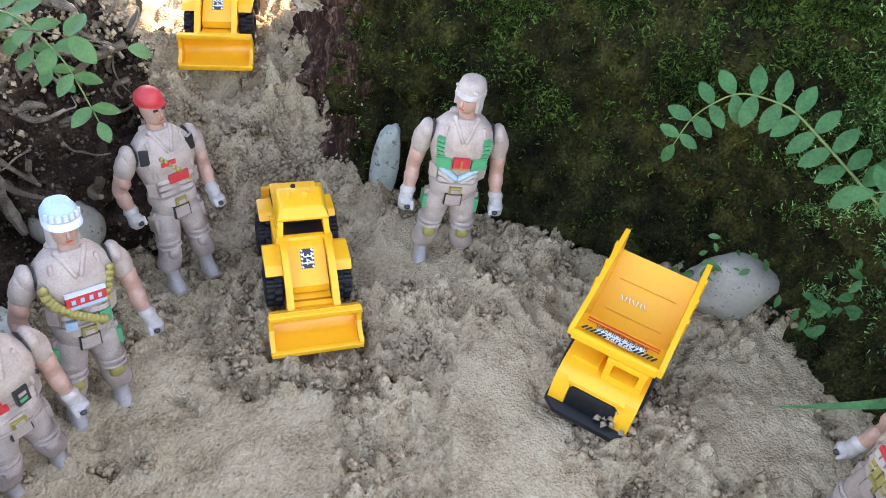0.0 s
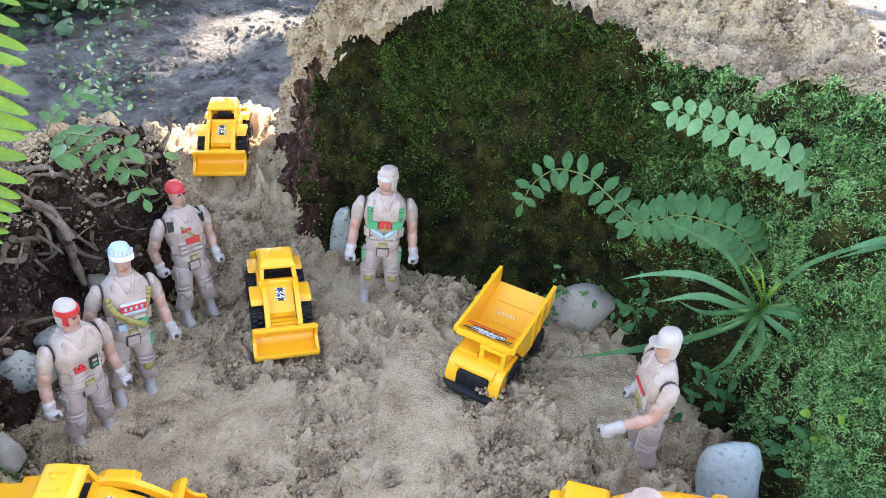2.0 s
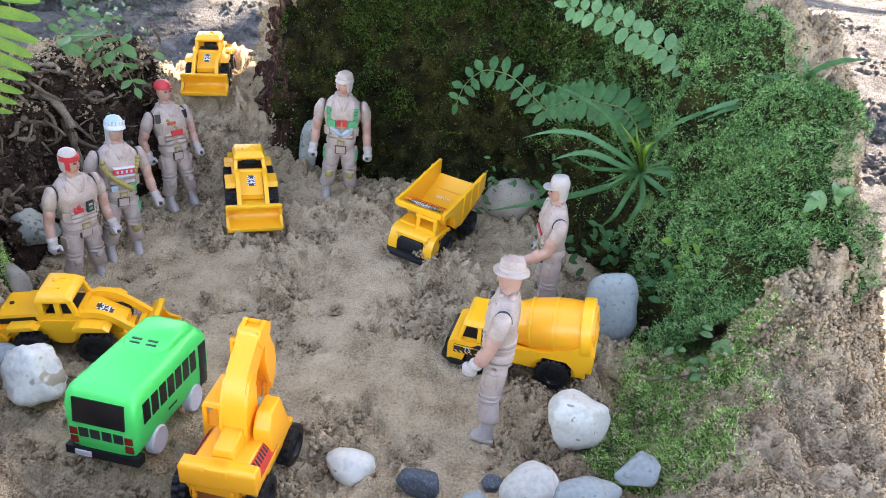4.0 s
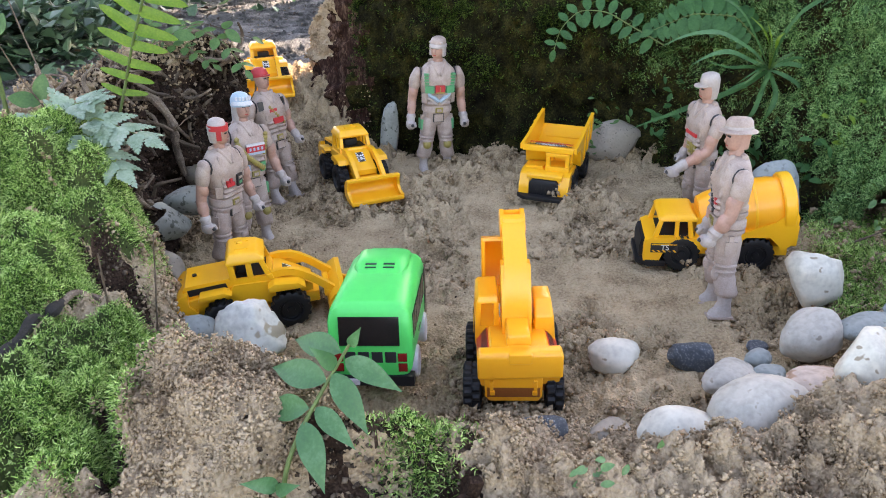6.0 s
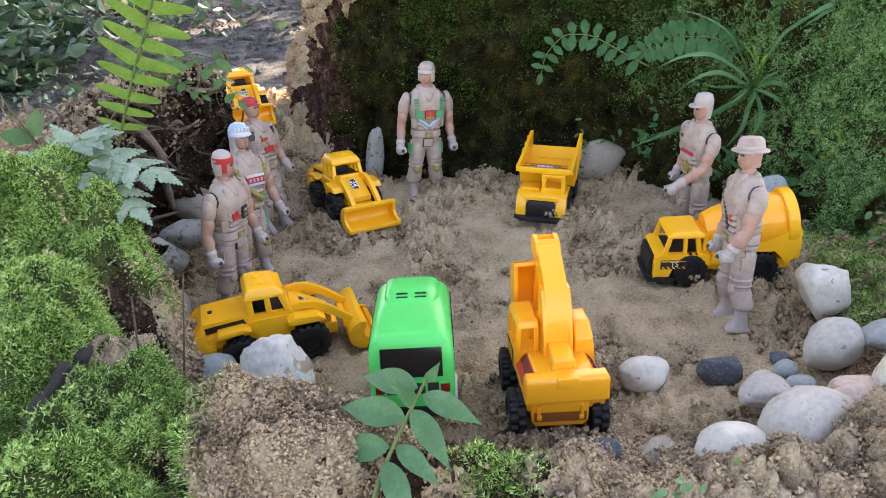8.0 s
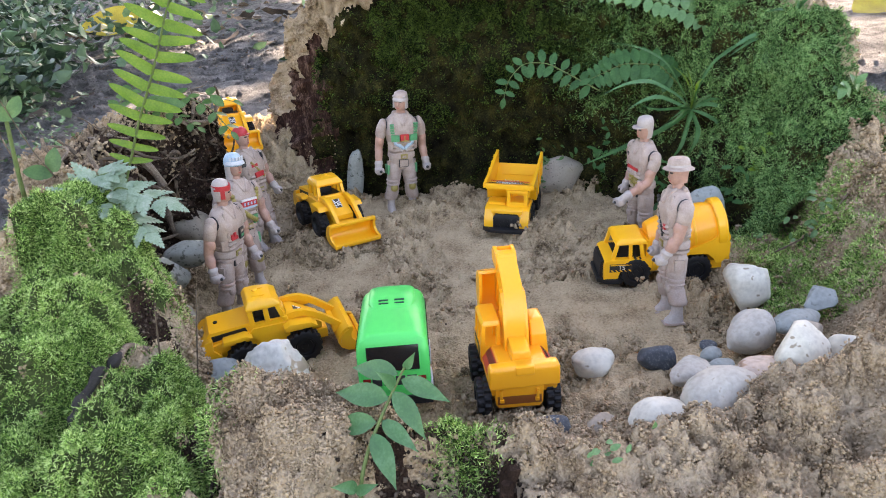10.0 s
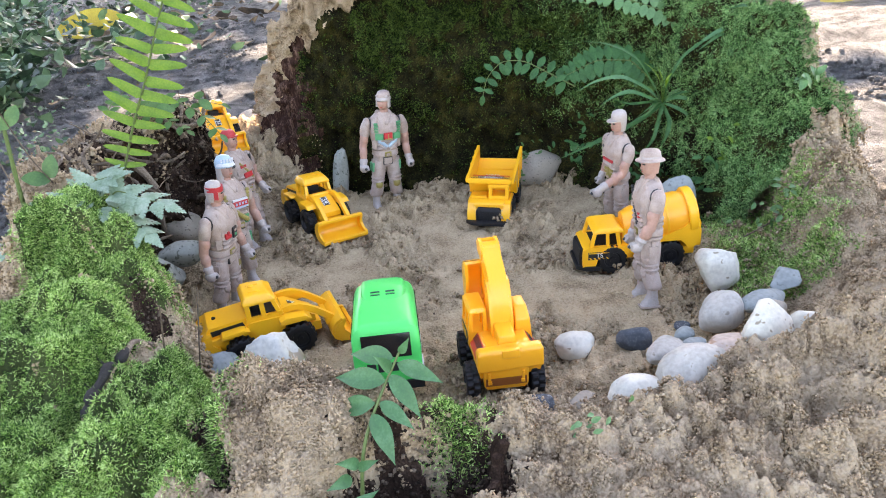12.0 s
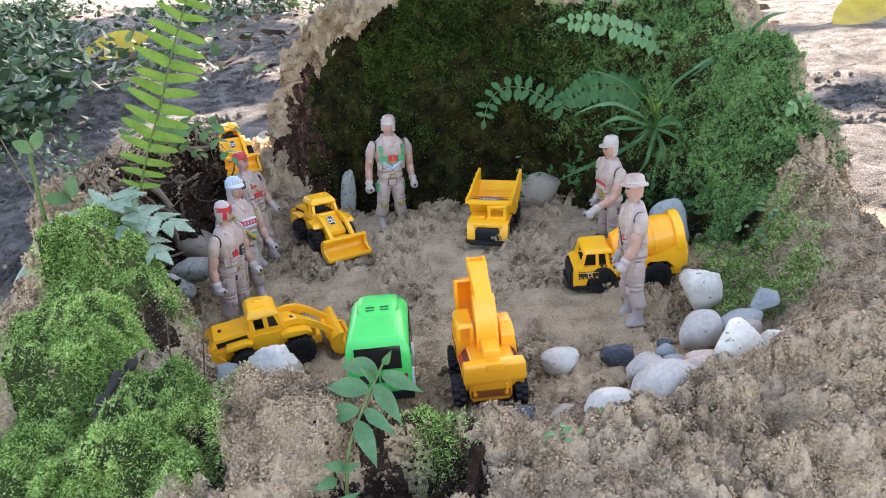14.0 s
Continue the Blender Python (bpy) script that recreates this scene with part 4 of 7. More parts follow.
def mixer_truck(m, label):
    t = root("toy_mixer_truck", m, label, "toy truck")
    bm = bx(bmesh.new(), -10.5, 10.5, -38, 28, 9, 15)
    part("chassis", bm, YELLOW, t, bevel=0.5)
    # cab body with wheel arches, upright pillars and a slab roof
    bm = pr(bmesh.new(), [(11, 13), (11, 20.5), (40, 20.5), (43.2, 19), (43.8, 16), (43.8, 6.5), (34.5, 6.5), (32.5, 12), (28.5, 16.6), (22, 18), (16, 16.6)], -15.2, 15.2)
    cab = part("cab", bm, YELLOW, t, bevel=0.7, segs=3)
    for s in (-1, 1):
        for y0, y1, ty, w in ((15.6, 18.6, 18, 2.4), (24.4, 26.8, 24.8, 2.0), (36.2, 39.0, 33.6, 2.6)):
            bm = hull([(s * (12.9 + a), y, 20) for a in (-w / 2, w / 2) for y in (y0, y1)] + [(s * (12.2 + a), y, 30.6) for a in (-w / 2, w / 2) for y in (ty - 0.2, ty + 2.2)])
            part("pillar", bm, YELLOW, cab, bevel=0.4)
        bm = bx(bmesh.new(), s * 15.0, s * 15.45, 24.5, 40, 11.8, 17.4)
        sticker = part("door_sticker", bm, STICK_K, cab)
        bm = bmesh.new()
        for k in range(5):
            pr(bm, [(25.0 + k * 3.0, 12.1), (26.2 + k * 3.0, 12.1), (27.4 + k * 3.0, 13.4), (26.2 + k * 3.0, 13.4)], s * 15.4, s * 15.6)
        pr(bm, [(25, 16.4), (25, 17.1), (39.6, 17.1), (39.6, 16.4)], s * 15.4, s * 15.6)
        part("sticker_bars", bm, YELLOW, sticker)
        text_part("TS", 0.0046, pose(s * 0.01556, 0.0318, 0.0148, 90, 0, 90 * s), STICK_W, sticker)
        for y in (22.0, -19.5):
            wheel(t, s * 12.0, y, 10.6, 10.6, 7.2, lugs=18)
        # side frame that rises in a sweep to the rear
        bm = pr(bmesh.new(), [(-37, 17), (-39.5, 22), (-40, 34), (-38.5, 37), (-34.5, 37), (-28, 31.5), (-12, 25), (10, 23.5), (11, 15), (-4, 14), (-8, 18), (-13, 22), (-26, 22), (-30.5, 18), (-33, 14.5)], s * 12.6, s * 15.6)
        part("side_frame", bm, YELLOW, t, bevel=0.8, segs=3)
    bm = bx(bmesh.new(), -12.6, 12.6, -12, 10, 15, 21)
    part("deck", bm, YELLOW, t, bevel=0.4)
    bm = hull([(s * x, y, z) for s in (-1, 1) for x, y, z in ((13.8, 14.6, 29.8), (13.8, 36.6, 29.8), (13.4, 15, 31.8), (13.4, 35.8, 31.6), (11.6, 17, 33.4), (11.6, 33.0, 33.0))])
    roof = part("cab_roof", bm, YELLOW, cab, bevel=0.9, segs=3)
    bm = bx(bmesh.new(), -10.5, 10.5, 12, 14.6, 20, 31)
    part("rear_panel", bm, YELLOW, cab, bevel=0.5)
    bm = bx(bmesh.new(), -11, 11, 15, 36, 20.2, 21)
    part("cab_floor", bm, BLACK, cab)
    bm = pr(bmesh.new(), [(43, 6), (43, 19), (45.2, 18), (46.2, 14), (46.0, 6)], -11.6, 11.6)
    part("grille", bm, BLACK, t, bevel=0.5)
    bm = hull([(s * x, y, z) for s in (-1, 1) for x, y, z in ((16.4, 31, 3.4), (16.4, 31, 6.6), (16.4, 41, 3.4), (16.4, 41, 7.0), (12.0, 48, 3.6), (12.0, 48, 7.2))])
    part("bumper", bm, BLACK, t, bevel=0.7)
    bm = bx(bmesh.new(), -15.2, 15.2, -41, -37.4, 17, 29)
    part("rear_frame", bm, YELLOW, t, bevel=0.9)
    m_d = pose(0, -12, 33.0, 82, 0, 0)
    bm = lathe(bmesh.new(), [(-25, 7), (-25, 9.5), (-20, 11.4), (-8, 14.4), (4, 15.6), (14, 15.6), (22, 14.4), (27.5, 13.0), (27.5, 9.6), (24, 8.0)], m_d, 40)
    drum = part("mixing_drum", bm, ORANGE, t, bevel=0)
    for h, r in ((-9, 14.8), (5, 16.0)):
        bm = lathe(bmesh.new(), [(h - 0.9, r - 0.8), (h - 0.6, r), (h + 0.6, r), (h + 0.9, r - 0.8)], m_d, 40)
        part("drum_ring", bm, YELLOW, drum)
    bm = lathe(bmesh.new(), [(20, 13.5), (19.6, 16.4), (20.4, 17.2), (25.4, 17.2), (26.2, 16.4), (26, 13.5)], m_d, 40)
    part("drum_collar", bm, YELLOW, t)
    return t


def bus(m, label):
    t = root("toy_bus", m, label, "toy bus")
    bm = bmesh.new()
    rows = [(-37.2, 14.6, 9.5, 26), (-36.6, 16.2, 8.2, 31.5), (-35.6, 17.2, 7.2, 36.5), (-34.0, 17.5, 7, 39.8), (-31.0, 17.5, 7, 41.5), (28, 17.5, 7, 41.5), (33, 17.2, 7, 40.8), (36.6, 16.2, 7.2, 38.2), (38.6, 14.2, 8.2, 33.0), (39, 12.6, 9.5, 30.0)]
    loft(bm, [(0, -(lo + hi) / 2, y, w, (hi - lo) / 2) for y, w, lo, hi in rows], 48, 0, 5.0)
    bmesh.ops.transform(bm, matrix=Matrix(((1, 0, 0, 0), (0, 0, 1, 0), (0, -1, 0, 0), (0, 0, 0, 1))), verts=bm.verts)
    body = part("body", bm, GREEN, t)
    bm = bmesh.new()
    rows = [(-2, 9.0, 36, 40.6), (3, 10.2, 36, 42.4), (9, 12.2, 36, 44.4), (28, 12.2, 36, 44.4), (33, 11.6, 34, 42.6), (37, 10.0, 32, 38.6)]
    loft(bm, [(0, -(lo + hi) / 2, y, w, (hi - lo) / 2) for y, w, lo, hi in rows], 36, 0, 4.0)
    bmesh.ops.transform(bm, matrix=Matrix(((1, 0, 0, 0), (0, 0, 1, 0), (0, -1, 0, 0), (0, 0, 0, 1))), verts=bm.verts)
    hump = part("roof_vent", bm, GREEN, body)
    for s in (-1, 1):
        for k in (0, 1):
            bm = bx(bmesh.new(), s * 1.6, s * 6.6, 4.2 + k * 2.4, 5.3 + k * 2.4, 42.2 + k * 0.95, 43.15 + k * 0.95)
            part("slot", bm, STICK_K, hump)
    # rear window, lamps, bumper and four lettering blocks
    back = pose(0, -36.95, 29.6, 82.5, 0, 0)
    bm = bmesh.new()
    bmesh.ops.create_cube(bm, size=1, matrix=back @ Matrix.Diagonal((25, 12.5, 0.9, 1)))
    part("rear_window", bm, GLASS_K, body, bevel=0.2)
    for k, x in enumerate((-8.6, -2.9, 2.9, 8.6)):
        bm = bmesh.new()
        bmesh.ops.create_cube(bm, size=1, matrix=pose(x * 0.98, -37.25, 17.8, 90, 0, 0) @ Matrix.Diagonal((4.6, 5.0, 0.4, 1)))
        part("lettering_block", bm, STICK_K, body, bevel=0.15)
    for s in (-1, 1):
        for z in (11.2, 15.8):
            bm = bx(bmesh.new(), s * 11.4, s * 15.2, -37.6, -36.2, z, z + 3.8)
            part("tail_lamp", bm, LAMP_R, body, "dark red tail lamp", bevel=0.3)
        for k in range(7):
            y0 = -30 + k * 7.6
            bm = pr(bmesh.new(), [(y0, 23.5), (y0 + 0.3, 34), (y0 + 6.0, 34), (y0 + 6.0, 23.5)], s * 17.35, s * 17.7)
            part("side_window", bm, GLASS_K, body, bevel=0.12)
        bm = bx(bmesh.new(), s * 17.3, s * 17.75, 25, 32.5, 10, 34)
        part("door", bm, GLASS_K, body, bevel=0.12)
        bm = bx(bmesh.new(), s * 17.3, s * 17.72, -8, 0, 17, 18)
        part("side_badge", bm, STICK_K, body)
        for y in (-19, 18):
            bm = lathe(bmesh.new(), [(-2.5, 7.2), (1.2, 7.2), (1.8, 6.6), (1.4, 5.2), (1.9, 2.0), (1.9, 0.6)], pose(s * 16.6, y, 7.5, 0, 90 * s, 0), 28)
            part("wheel", bm, WHITE_P, t, "pale grey plastic wheel")
    bm = pr(bmesh.new(), [(-38.6, 5), (-38.6, 9.5), (-33, 9.5), (-33, 5)], -17.8, 17.8)
    part("rear_bumper", bm, BLACK, t, bevel=0.6)
    bm = bx(bmesh.new(), -13, -5, -39.2, -38.4, 5.5, 8.4)
    part("plate", bm, WHITE_P, t, bevel=0.2)
    bm = bx(bmesh.new(), -14, 14, 38, 39.2, 19, 35)
    part("windscreen", bm, GLASS_K, body, bevel=0.3)
    return t


wheel_loader(pose(-0.104, 0.0775, -0.0045, 0, 2, -86), "yellow plastic wheel loader with black wheels beside a white rock")
wheel_loader(pose(-0.0455, 0.2494, 0.0016, 0, -2, 196), "yellow plastic wheel loader with lowered bucket on sand")
wheel_loader(pose(-0.112, 0.4094, 0.0410, 2, 0, 187), "yellow plastic wheel loader on the sunny sand lip")
dump_truck(pose(0.0985, 0.2083, 0.0026, 0, -2, 150), "yellow plastic dump truck with empty tipping body and black wheels")
excavator(pose(0.008, -0.020, 0.0015, 0, 0, -13), "bright yellow plastic wheeled excavator with raised boom")
mixer_truck(pose(0.1450, 0.0640, 0.0040, 0, -2, 73) @ Matrix.Diagonal((0.95, 0.92, 0.98, 1)), "yellow plastic concrete mixer truck with black wheels")
bus(pose(-0.0451, 0.0103, 0.0030, -5, 0, -13) @ Matrix.Diagonal((1, 0.87, 1, 1)), "bright green plastic bus with dark windows and pale wheels")


# ---- toy figures ----
CLOTH = mat("figure_beige_plastic", (0.36, 0.275, 0.232), 0.5, (0.29, 0.215, 0.178), (0.41, 0.325, 0.275), 170, 1500, 0.45, 0.0010, obj=1, span=(0.4, 0.66))
SKIN = mat("figure_pink_plastic", (0.40, 0.225, 0.17), 0.5, obj=1, bump=0.1, bump_dist=0.0003)
PWHITE = mat("figure_white_paint", (0.52, 0.53, 0.54), 0.45, obj=1, bump=0.1, bump_dist=0.0003)
PALE = mat("figure_pale_plastic", (0.375, 0.325, 0.295), 0.5, obj=1, bump=0.1, bump_dist=0.0003)
PGREEN = mat("figure_green_paint", (0.05, 0.27, 0.12), 0.45, obj=1, bump=0.1, bump_dist=0.0003)
OLIVE = mat("figure_olive_paint", (0.28, 0.22, 0.06), 0.5, obj=1, bump=0.1, bump_dist=0.0003)
RED = mat("figure_red_paint", (0.48, 0.03, 0.035), 0.45, obj=1, bump=0.1, bump_dist=0.0003)
BLUE = mat("figure_pale_blue_paint", (0.30, 0.42, 0.50), 0.4, obj=1, bump=0.1, bump_dist=0.0003)
SLOTS = [CLOTH, SKIN, PALE, PGREEN, OLIVE, RED, BLUE, STICK_K, PWHITE]


def figure(m, label, hat, chest, arms, scale=1.0, head_turn=0.0, bare=True, legs=(0, 0)):
    """A moulded soldier figure, 100 mm tall, looking along +y. arms: two (elbow, hand) pairs, left (-x) first."""
    bm = bmesh.new()
    painted = chest in ("green", "strap")
    for s, lean in ((-1, legs[0]), (1, legs[1])):
        hip, knee, ankle = (s * 5.2, 0, 43), (s * 7.4, 1 + lean * 0.5, 23), (s * 8.8, -0.6 + lean, 11)
        limb(bm, hip, knee, 6.0, 4.7)
        ball(bm, (s * 6.4, 1.0, 33), (5.4, 5.6, 6.2))
        kx, ky, ax, ay = knee[0], knee[1], ankle[0], ankle[1]
        # bloused trouser leg over the boot
        loft(bm, [(kx, ky - 0.2, 24.5, 4.2, 4.6), (kx, ky - 0.3, 22.4, 4.9, 5.2), (kx * 1.06, ky - 0.6, 18.5, 5.0, 5.4), (ax, ay + 0.2, 14.6, 5.1, 5.5), (ax, ay + 0.2, 12.6, 4.8, 5.1), (ax, ay + 0.2, 11.7, 3.4, 3.7)], 16, 0)
        loft(bm, [(ax, ay + 0.4, 12.4, 3.0, 3.4), (ax, ay + 0.4, 8.0, 2.8, 3.3), (ax, ay + 1.0, 4.6, 3.0, 4.2), (ax, ay + 2.0, 2.4, 3.1, 5.6), (ax, ay + 2.2, -1.0, 3.3, 6.0)], 14, 2)
        slab(bm, (ax, ay + 2.2, -0.2), (6.8, 12.2, 1.0), 0)
        for z_ in (26.4, 29.6):
            loft(bm, [(kx * 0.98, ky + 0.1, z_ - 0.5, 4.9, 5.1), (kx * 0.97, ky + 0.1, z_, 5.4, 5.6), (kx * 0.96, ky + 0.1, z_ + 0.9, 5.0, 5.2)], 16, 0)
        loft(bm, [(kx, ky + 4.0, 20.6, 1.6, 1.2), (kx, ky + 4.2, 22.0, 2.9, 1.9), (kx, ky + 4.2, 25.0, 3.0, 2.0), (kx, ky + 3.8, 26.8, 2.0, 1.3)], 12, 4 if painted else 0)
    # hips, belt and crotch flap
    loft(bm, [(0, 0, 39.5, 6.5, 4.8), (0, 0, 42, 8.8, 5.8), (0, 0, 46, 9.8, 6.4), (0, 0, 50.5, 9.4, 6.2)], 24, 0, 2.6)
    loft(bm, [(0, 0, 49.4, 10.0, 6.8), (0, 0, 50.0, 10.7, 7.3), (0, 0, 53.2, 10.7, 7.3), (0, 0, 53.8, 10.0, 6.8)], 24, 0, 2.8)
    slab(bm, (0, 6.3, 45.6), (7.6, 1.4, 6.6), 7)
    slab(bm, (0, 6.7, 45.7), (6.4, 1.6, 5.6), 0)
    slab(bm, (0, 7.4, 51.6), (5.4, 1.5, 3.4), 4)
    slab(bm, (0, 8.0, 51.6), (3.2, 0.9, 1.6), 0)
    # tapered torso
    loft(bm, [(0, 0, 53.0, 9.4, 6.2), (0, 0.2, 57, 10.0, 6.5), (0, 0.5, 62, 11.6, 7.2), (0, 0.7, 67, 12.6, 7.7), (0, 0.6, 71, 12.8, 7.4), (0, 0.1, 74.5, 11.8, 6.3), (0, -0.3, 77, 9.0, 5.4), (0, -0.5, 79.2, 5.2, 4.4)], 30, 0, 2.9)
    for s in (-1, 1):
        ball(bm, (s * 5.6, 5.0, 68.6), (5.2, 3.3, 4.4), 0, 3)
        for k_ in range(3):
            loft(bm, [(s * 4.4, 5.6, 54.6 + 2.7 * k_, 3.6, 1.5), (s * 4.4, 5.9 + 0.25 * k_, 55.6 + 2.7 * k_, 4.3, 2.0), (s * 4.4, 5.6 + 0.25 * k_, 56.8 + 2.7 * k_, 3.6, 1.4)], 12, 0, 2.8)
        slab(bm, (s * 9.6, 4.0, 58.6), (4.0, 3.2, 5.4), 0, -s * 38)
        limb(bm, (s * 4.6, 2.6, 79.0), (s * 0.9, 7.3, 72.4), 1.3, 0.9, 0, 8)
        limb(bm, (s * 7.6, 4.6, 76.0), (s * 8.4, 7.0, 64.0), 1.1, 1.1, 0, 8)
        slab(bm, (s * 10.6, 0.6, 39.6), (3.2, 5.6, 7.8), 3 if painted else 0, s * 6)
        slab(bm, (s * 10.4, 0.6, 44.6), (2.4, 2.2, 4.0), 0, s * 6)
    limb(bm, (-4.8, -2.6, 78.6), (4.8, -2.6, 78.6), 1.8, 1.8, 0, 8)
    if hat in ("band", "brim"):
        for z_ in (47.0, 55.0, 57.6):
            loft(bm, [(0, 0.1, z_, 10.3, 6.9), (0, 0.1, z_ + 0.4, 10.9, 7.5), (0, 0.1, z_ + 1.7, 10.9, 7.5), (0, 0.1, z_ + 2.1, 10.3, 6.9)], 24, 0, 2.8)
    # arms: a dark seam at the shoulder joint, short sleeve, bare forearm, pale glove
    for s, (elbow, hand) in zip((-1, 1), arms):
        top, elbow, hand = Vector((s * 14.9, -0.2, 71.0)), Vector(elbow), Vector(hand)
        elbow.x, hand.x = elbow.x * 0.92, hand.x * 0.88
        ball(bm, (s * 12.2, -0.2, 71.4), (0.8, 4.4, 4.7), 7)
        ball(bm, (s * 14.6, -0.2, 71.8), (3.1, 4.2, 4.3), 0, 3)
        limb(bm, top, elbow, 3.4, 3.0, 1 if bare else 0)
        limb(bm, top, top.lerp(elbow, 0.36), 3.8, 3.9, 0)
        ball(bm, top.lerp(elbow, 0.62) + Vector((s * 0.1, 0.5, 0)), (3.3, 3.7, 4.4), 1 if bare else 0)
        mid = elbow.lerp(hand, 0.66)
        limb(bm, elbow, mid, 3.1, 2.5, 1 if bare else 0)
        ball(bm, elbow.lerp(hand, 0.28) + Vector((s * 0.2, 0, 0)), (3.3, 3.4, 4.4), 1 if bare else 0)
        limb(bm, mid, mid.lerp(hand, 0.30), 3.2, 3.1, 2 if bare else 0)
        limb(bm, mid, hand, 2.8, 2.7, 2 if bare else 0)
        fist = hand + (hand - mid).normalized() * 1.0
        loft(bm, [(fist.x, fist.y + 0.3, fist.z - 3.6, 2.0, 2.6), (fist.x, fist.y + 0.4, fist.z - 2.2, 3.0, 3.7), (fist.x, fist.y + 0.4, fist.z + 1.4, 3.1, 3.8), (fist.x, fist.y, fist.z + 2.6, 2.2, 2.6)], 12, 2 if bare else 1, 2.8)
        limb(bm, fist + Vector((-s * 0.6, 3.0, -0.3)), fist + Vector((-s * 0.6, 4.1, -0.3)), 1.3, 1.3, 7, 8)
        limb(bm, fist + Vector((-s * 2.4, 2.4, 1.2)), fist + Vector((-s * 2.6, 4.2, -1.0)), 1.1, 0.9, 2 if bare else 1, 8)
    # chest details
    if chest == "green":
        for s in (-1, 1):
            for k in range(5):
                slab(bm, (s * (9.4 - 0.25 * k), 7.2, 73.0 - k * 1.7), (3.0, 1.9, 1.2), 3, -s * 22)
            slab(bm, (s * 7.2, 8.4, 64.4), (6.2, 1.5, 4.0), 3, -s * 12)
            limb(bm, (s * 7.0, 6.8, 61.2), (s * 1.0, 7.6, 57.4), 1.5, 1.2, 6, 8)
            limb(bm, (s * 7.0, 6.4, 58.6), (s * 2.0, 7.2, 55.6), 1.2, 1.0, 2, 8)
        slab(bm, (0, 9.0, 64.6), (6.6, 1.5, 4.4), 5)
        slab(bm, (0, 9.6, 64.2), (0.7, 0.8, 4.0), 4)
        slab(bm, (0, 9.4, 62.6), (6.0, 1.0, 0.8), 4)
    elif chest == "strap":
        for k in range(16):
            a = k / 15
            ball(bm, (11.6 - 17.4 * a ** 1.3, 8.0 + 0.9 * math.sin(a * 3), 71 - 16.5 * a ** 0.7), (2.0, 1.3, 1.8), 4, 1)
        for k in range(6):
            ball(bm, (-10.6 + 0.6 * k, 7.0 + 0.2 * k, 72 - 1.9 * k), (1.8, 1.2, 1.4), 4, 1)
        slab(bm, (-0.6, 9.0, 67.4), (13.4, 1.0, 1.4), 8)
        slab(bm, (-0.6, 9.1, 65.2), (13.4, 1.1, 3.2), 5)
        slab(bm, (-0.6, 8.9, 63.0), (13.4, 1.0, 1.4), 6)
        for k in range(4):
            slab(bm, (-5.0 + 2.9 * k, 9.4, 65.2), (1.3, 1.0, 1.5), 6, 0)
        slab(bm, (-6.4, 6.8, 55.0), (4.6, 1.6, 5.0), 3, 14)
        slab(bm, (5.6, 7.2, 55.4), (4.0, 1.4, 3.0), 6, -10)
    elif chest == "vest":
        slab(bm, (-3.6, 8.4, 62.8), (4.6, 1.4, 6.2), 7, 6)
        slab(bm, (-3.6, 8.9, 64.0), (2.6, 1.0, 1.2), 0, 6)
        slab(bm, (-3.6, 8.9, 61.6), (2.6, 1.0, 1.2), 3, 6)
        slab(bm, (4.0, 8.4, 62.0), (5.6, 1.2, 1.8), 5, -6)
        slab(bm, (3.4, 8.4, 63.6), (1.6, 1.2, 2.8), 5, -6)
        slab(bm, (6.0, 8.2, 63.2), (1.4, 1.2, 2.2), 5, -6)
    elif chest == "shirt":
        slab(bm, (0, 8.0, 63.4), (12.0, 1.2, 1.8), 5)
        for k in range(4):
            slab(bm, (-4.6 + 3.1 * k, 8.2, 61.4), (2.4, 1.2, 2.2), 2)
        slab(bm, (7.2, 7.2, 69.4), (3.0, 1.2, 4.4), 7, -14)
        for k in range(4):
            slab(bm, (-4.5 + 3 * k, 6.9, 55.8), (2.3, 1.6, 4.4), 4)
    elif chest == "sling":
        for k in range(10):
            ball(bm, (8.6 - 1.1 * k, 7.4, 73.5 - 1.9 * k), (1.5, 1.1, 1.4), 7, 1)
            ball(bm, (13.4, 3.0, 73 - 2.2 * k), (1.1, 1.3, 1.5), 7, 1)
        slab(bm, (-4.4, 7.6, 61.0), (2.6, 1.2, 2.6), 5)
        slab(bm, (12.2, 1.0, 40.0), (2.4, 4.2, 9.0), 7)
    else:
        slab(bm, (-1.0, 8.2, 62.0), (9.0, 1.2, 3.4), 5, 0)
        slab(bm, (2.2, 8.0, 68.4), (6.4, 1.2, 1.8), 5, 0)
        slab(bm, (-10.4, 5.6, 72.0), (3.8, 1.4, 5.4), 7, 30)
        slab(bm, (10.4, 5.6, 72.0), (3.8, 1.4, 5.4), 7, -30)
        for k in range(8):
            ball(bm, (-6 + 1.5 * k, 8.0, 60 + 1.5 * k), (1.3, 0.9, 1.2), 4, 1)
    # neck, face and headgear
    start = len(bm.verts)
    bm.verts.ensure_lookup_table()
    limb(bm, (0, -0.6, 77), (0, 0, 84), 4.0, 3.8, 1)
    loft(bm, [(0, 1.0, 81.6, 2.8, 3.0), (0, 1.0, 83.5, 4.4, 5.0), (0, 0.6, 87, 5.2, 5.9), (0, 0.2, 91, 5.5, 6.2), (0, 0, 95, 5.0, 5.7), (0, 0, 97, 3.4, 4.2)], 18, 1)
    loft(bm, [(0, 6.2, 86.0, 0.9, 0.8), (0, 6.8, 87.0, 0.9, 1.0), (0, 6.0, 90.0, 0.6, 0.6)], 8, 1)
    for s in (-1, 1):
        slab(bm, (s * 2.3, 6.1, 90.2), (2.2, 0.9, 1.0), 7, -s * 12)
    slab(bm, (0, 6.0, 84.6), (2.6, 0.5, 0.5), 5)
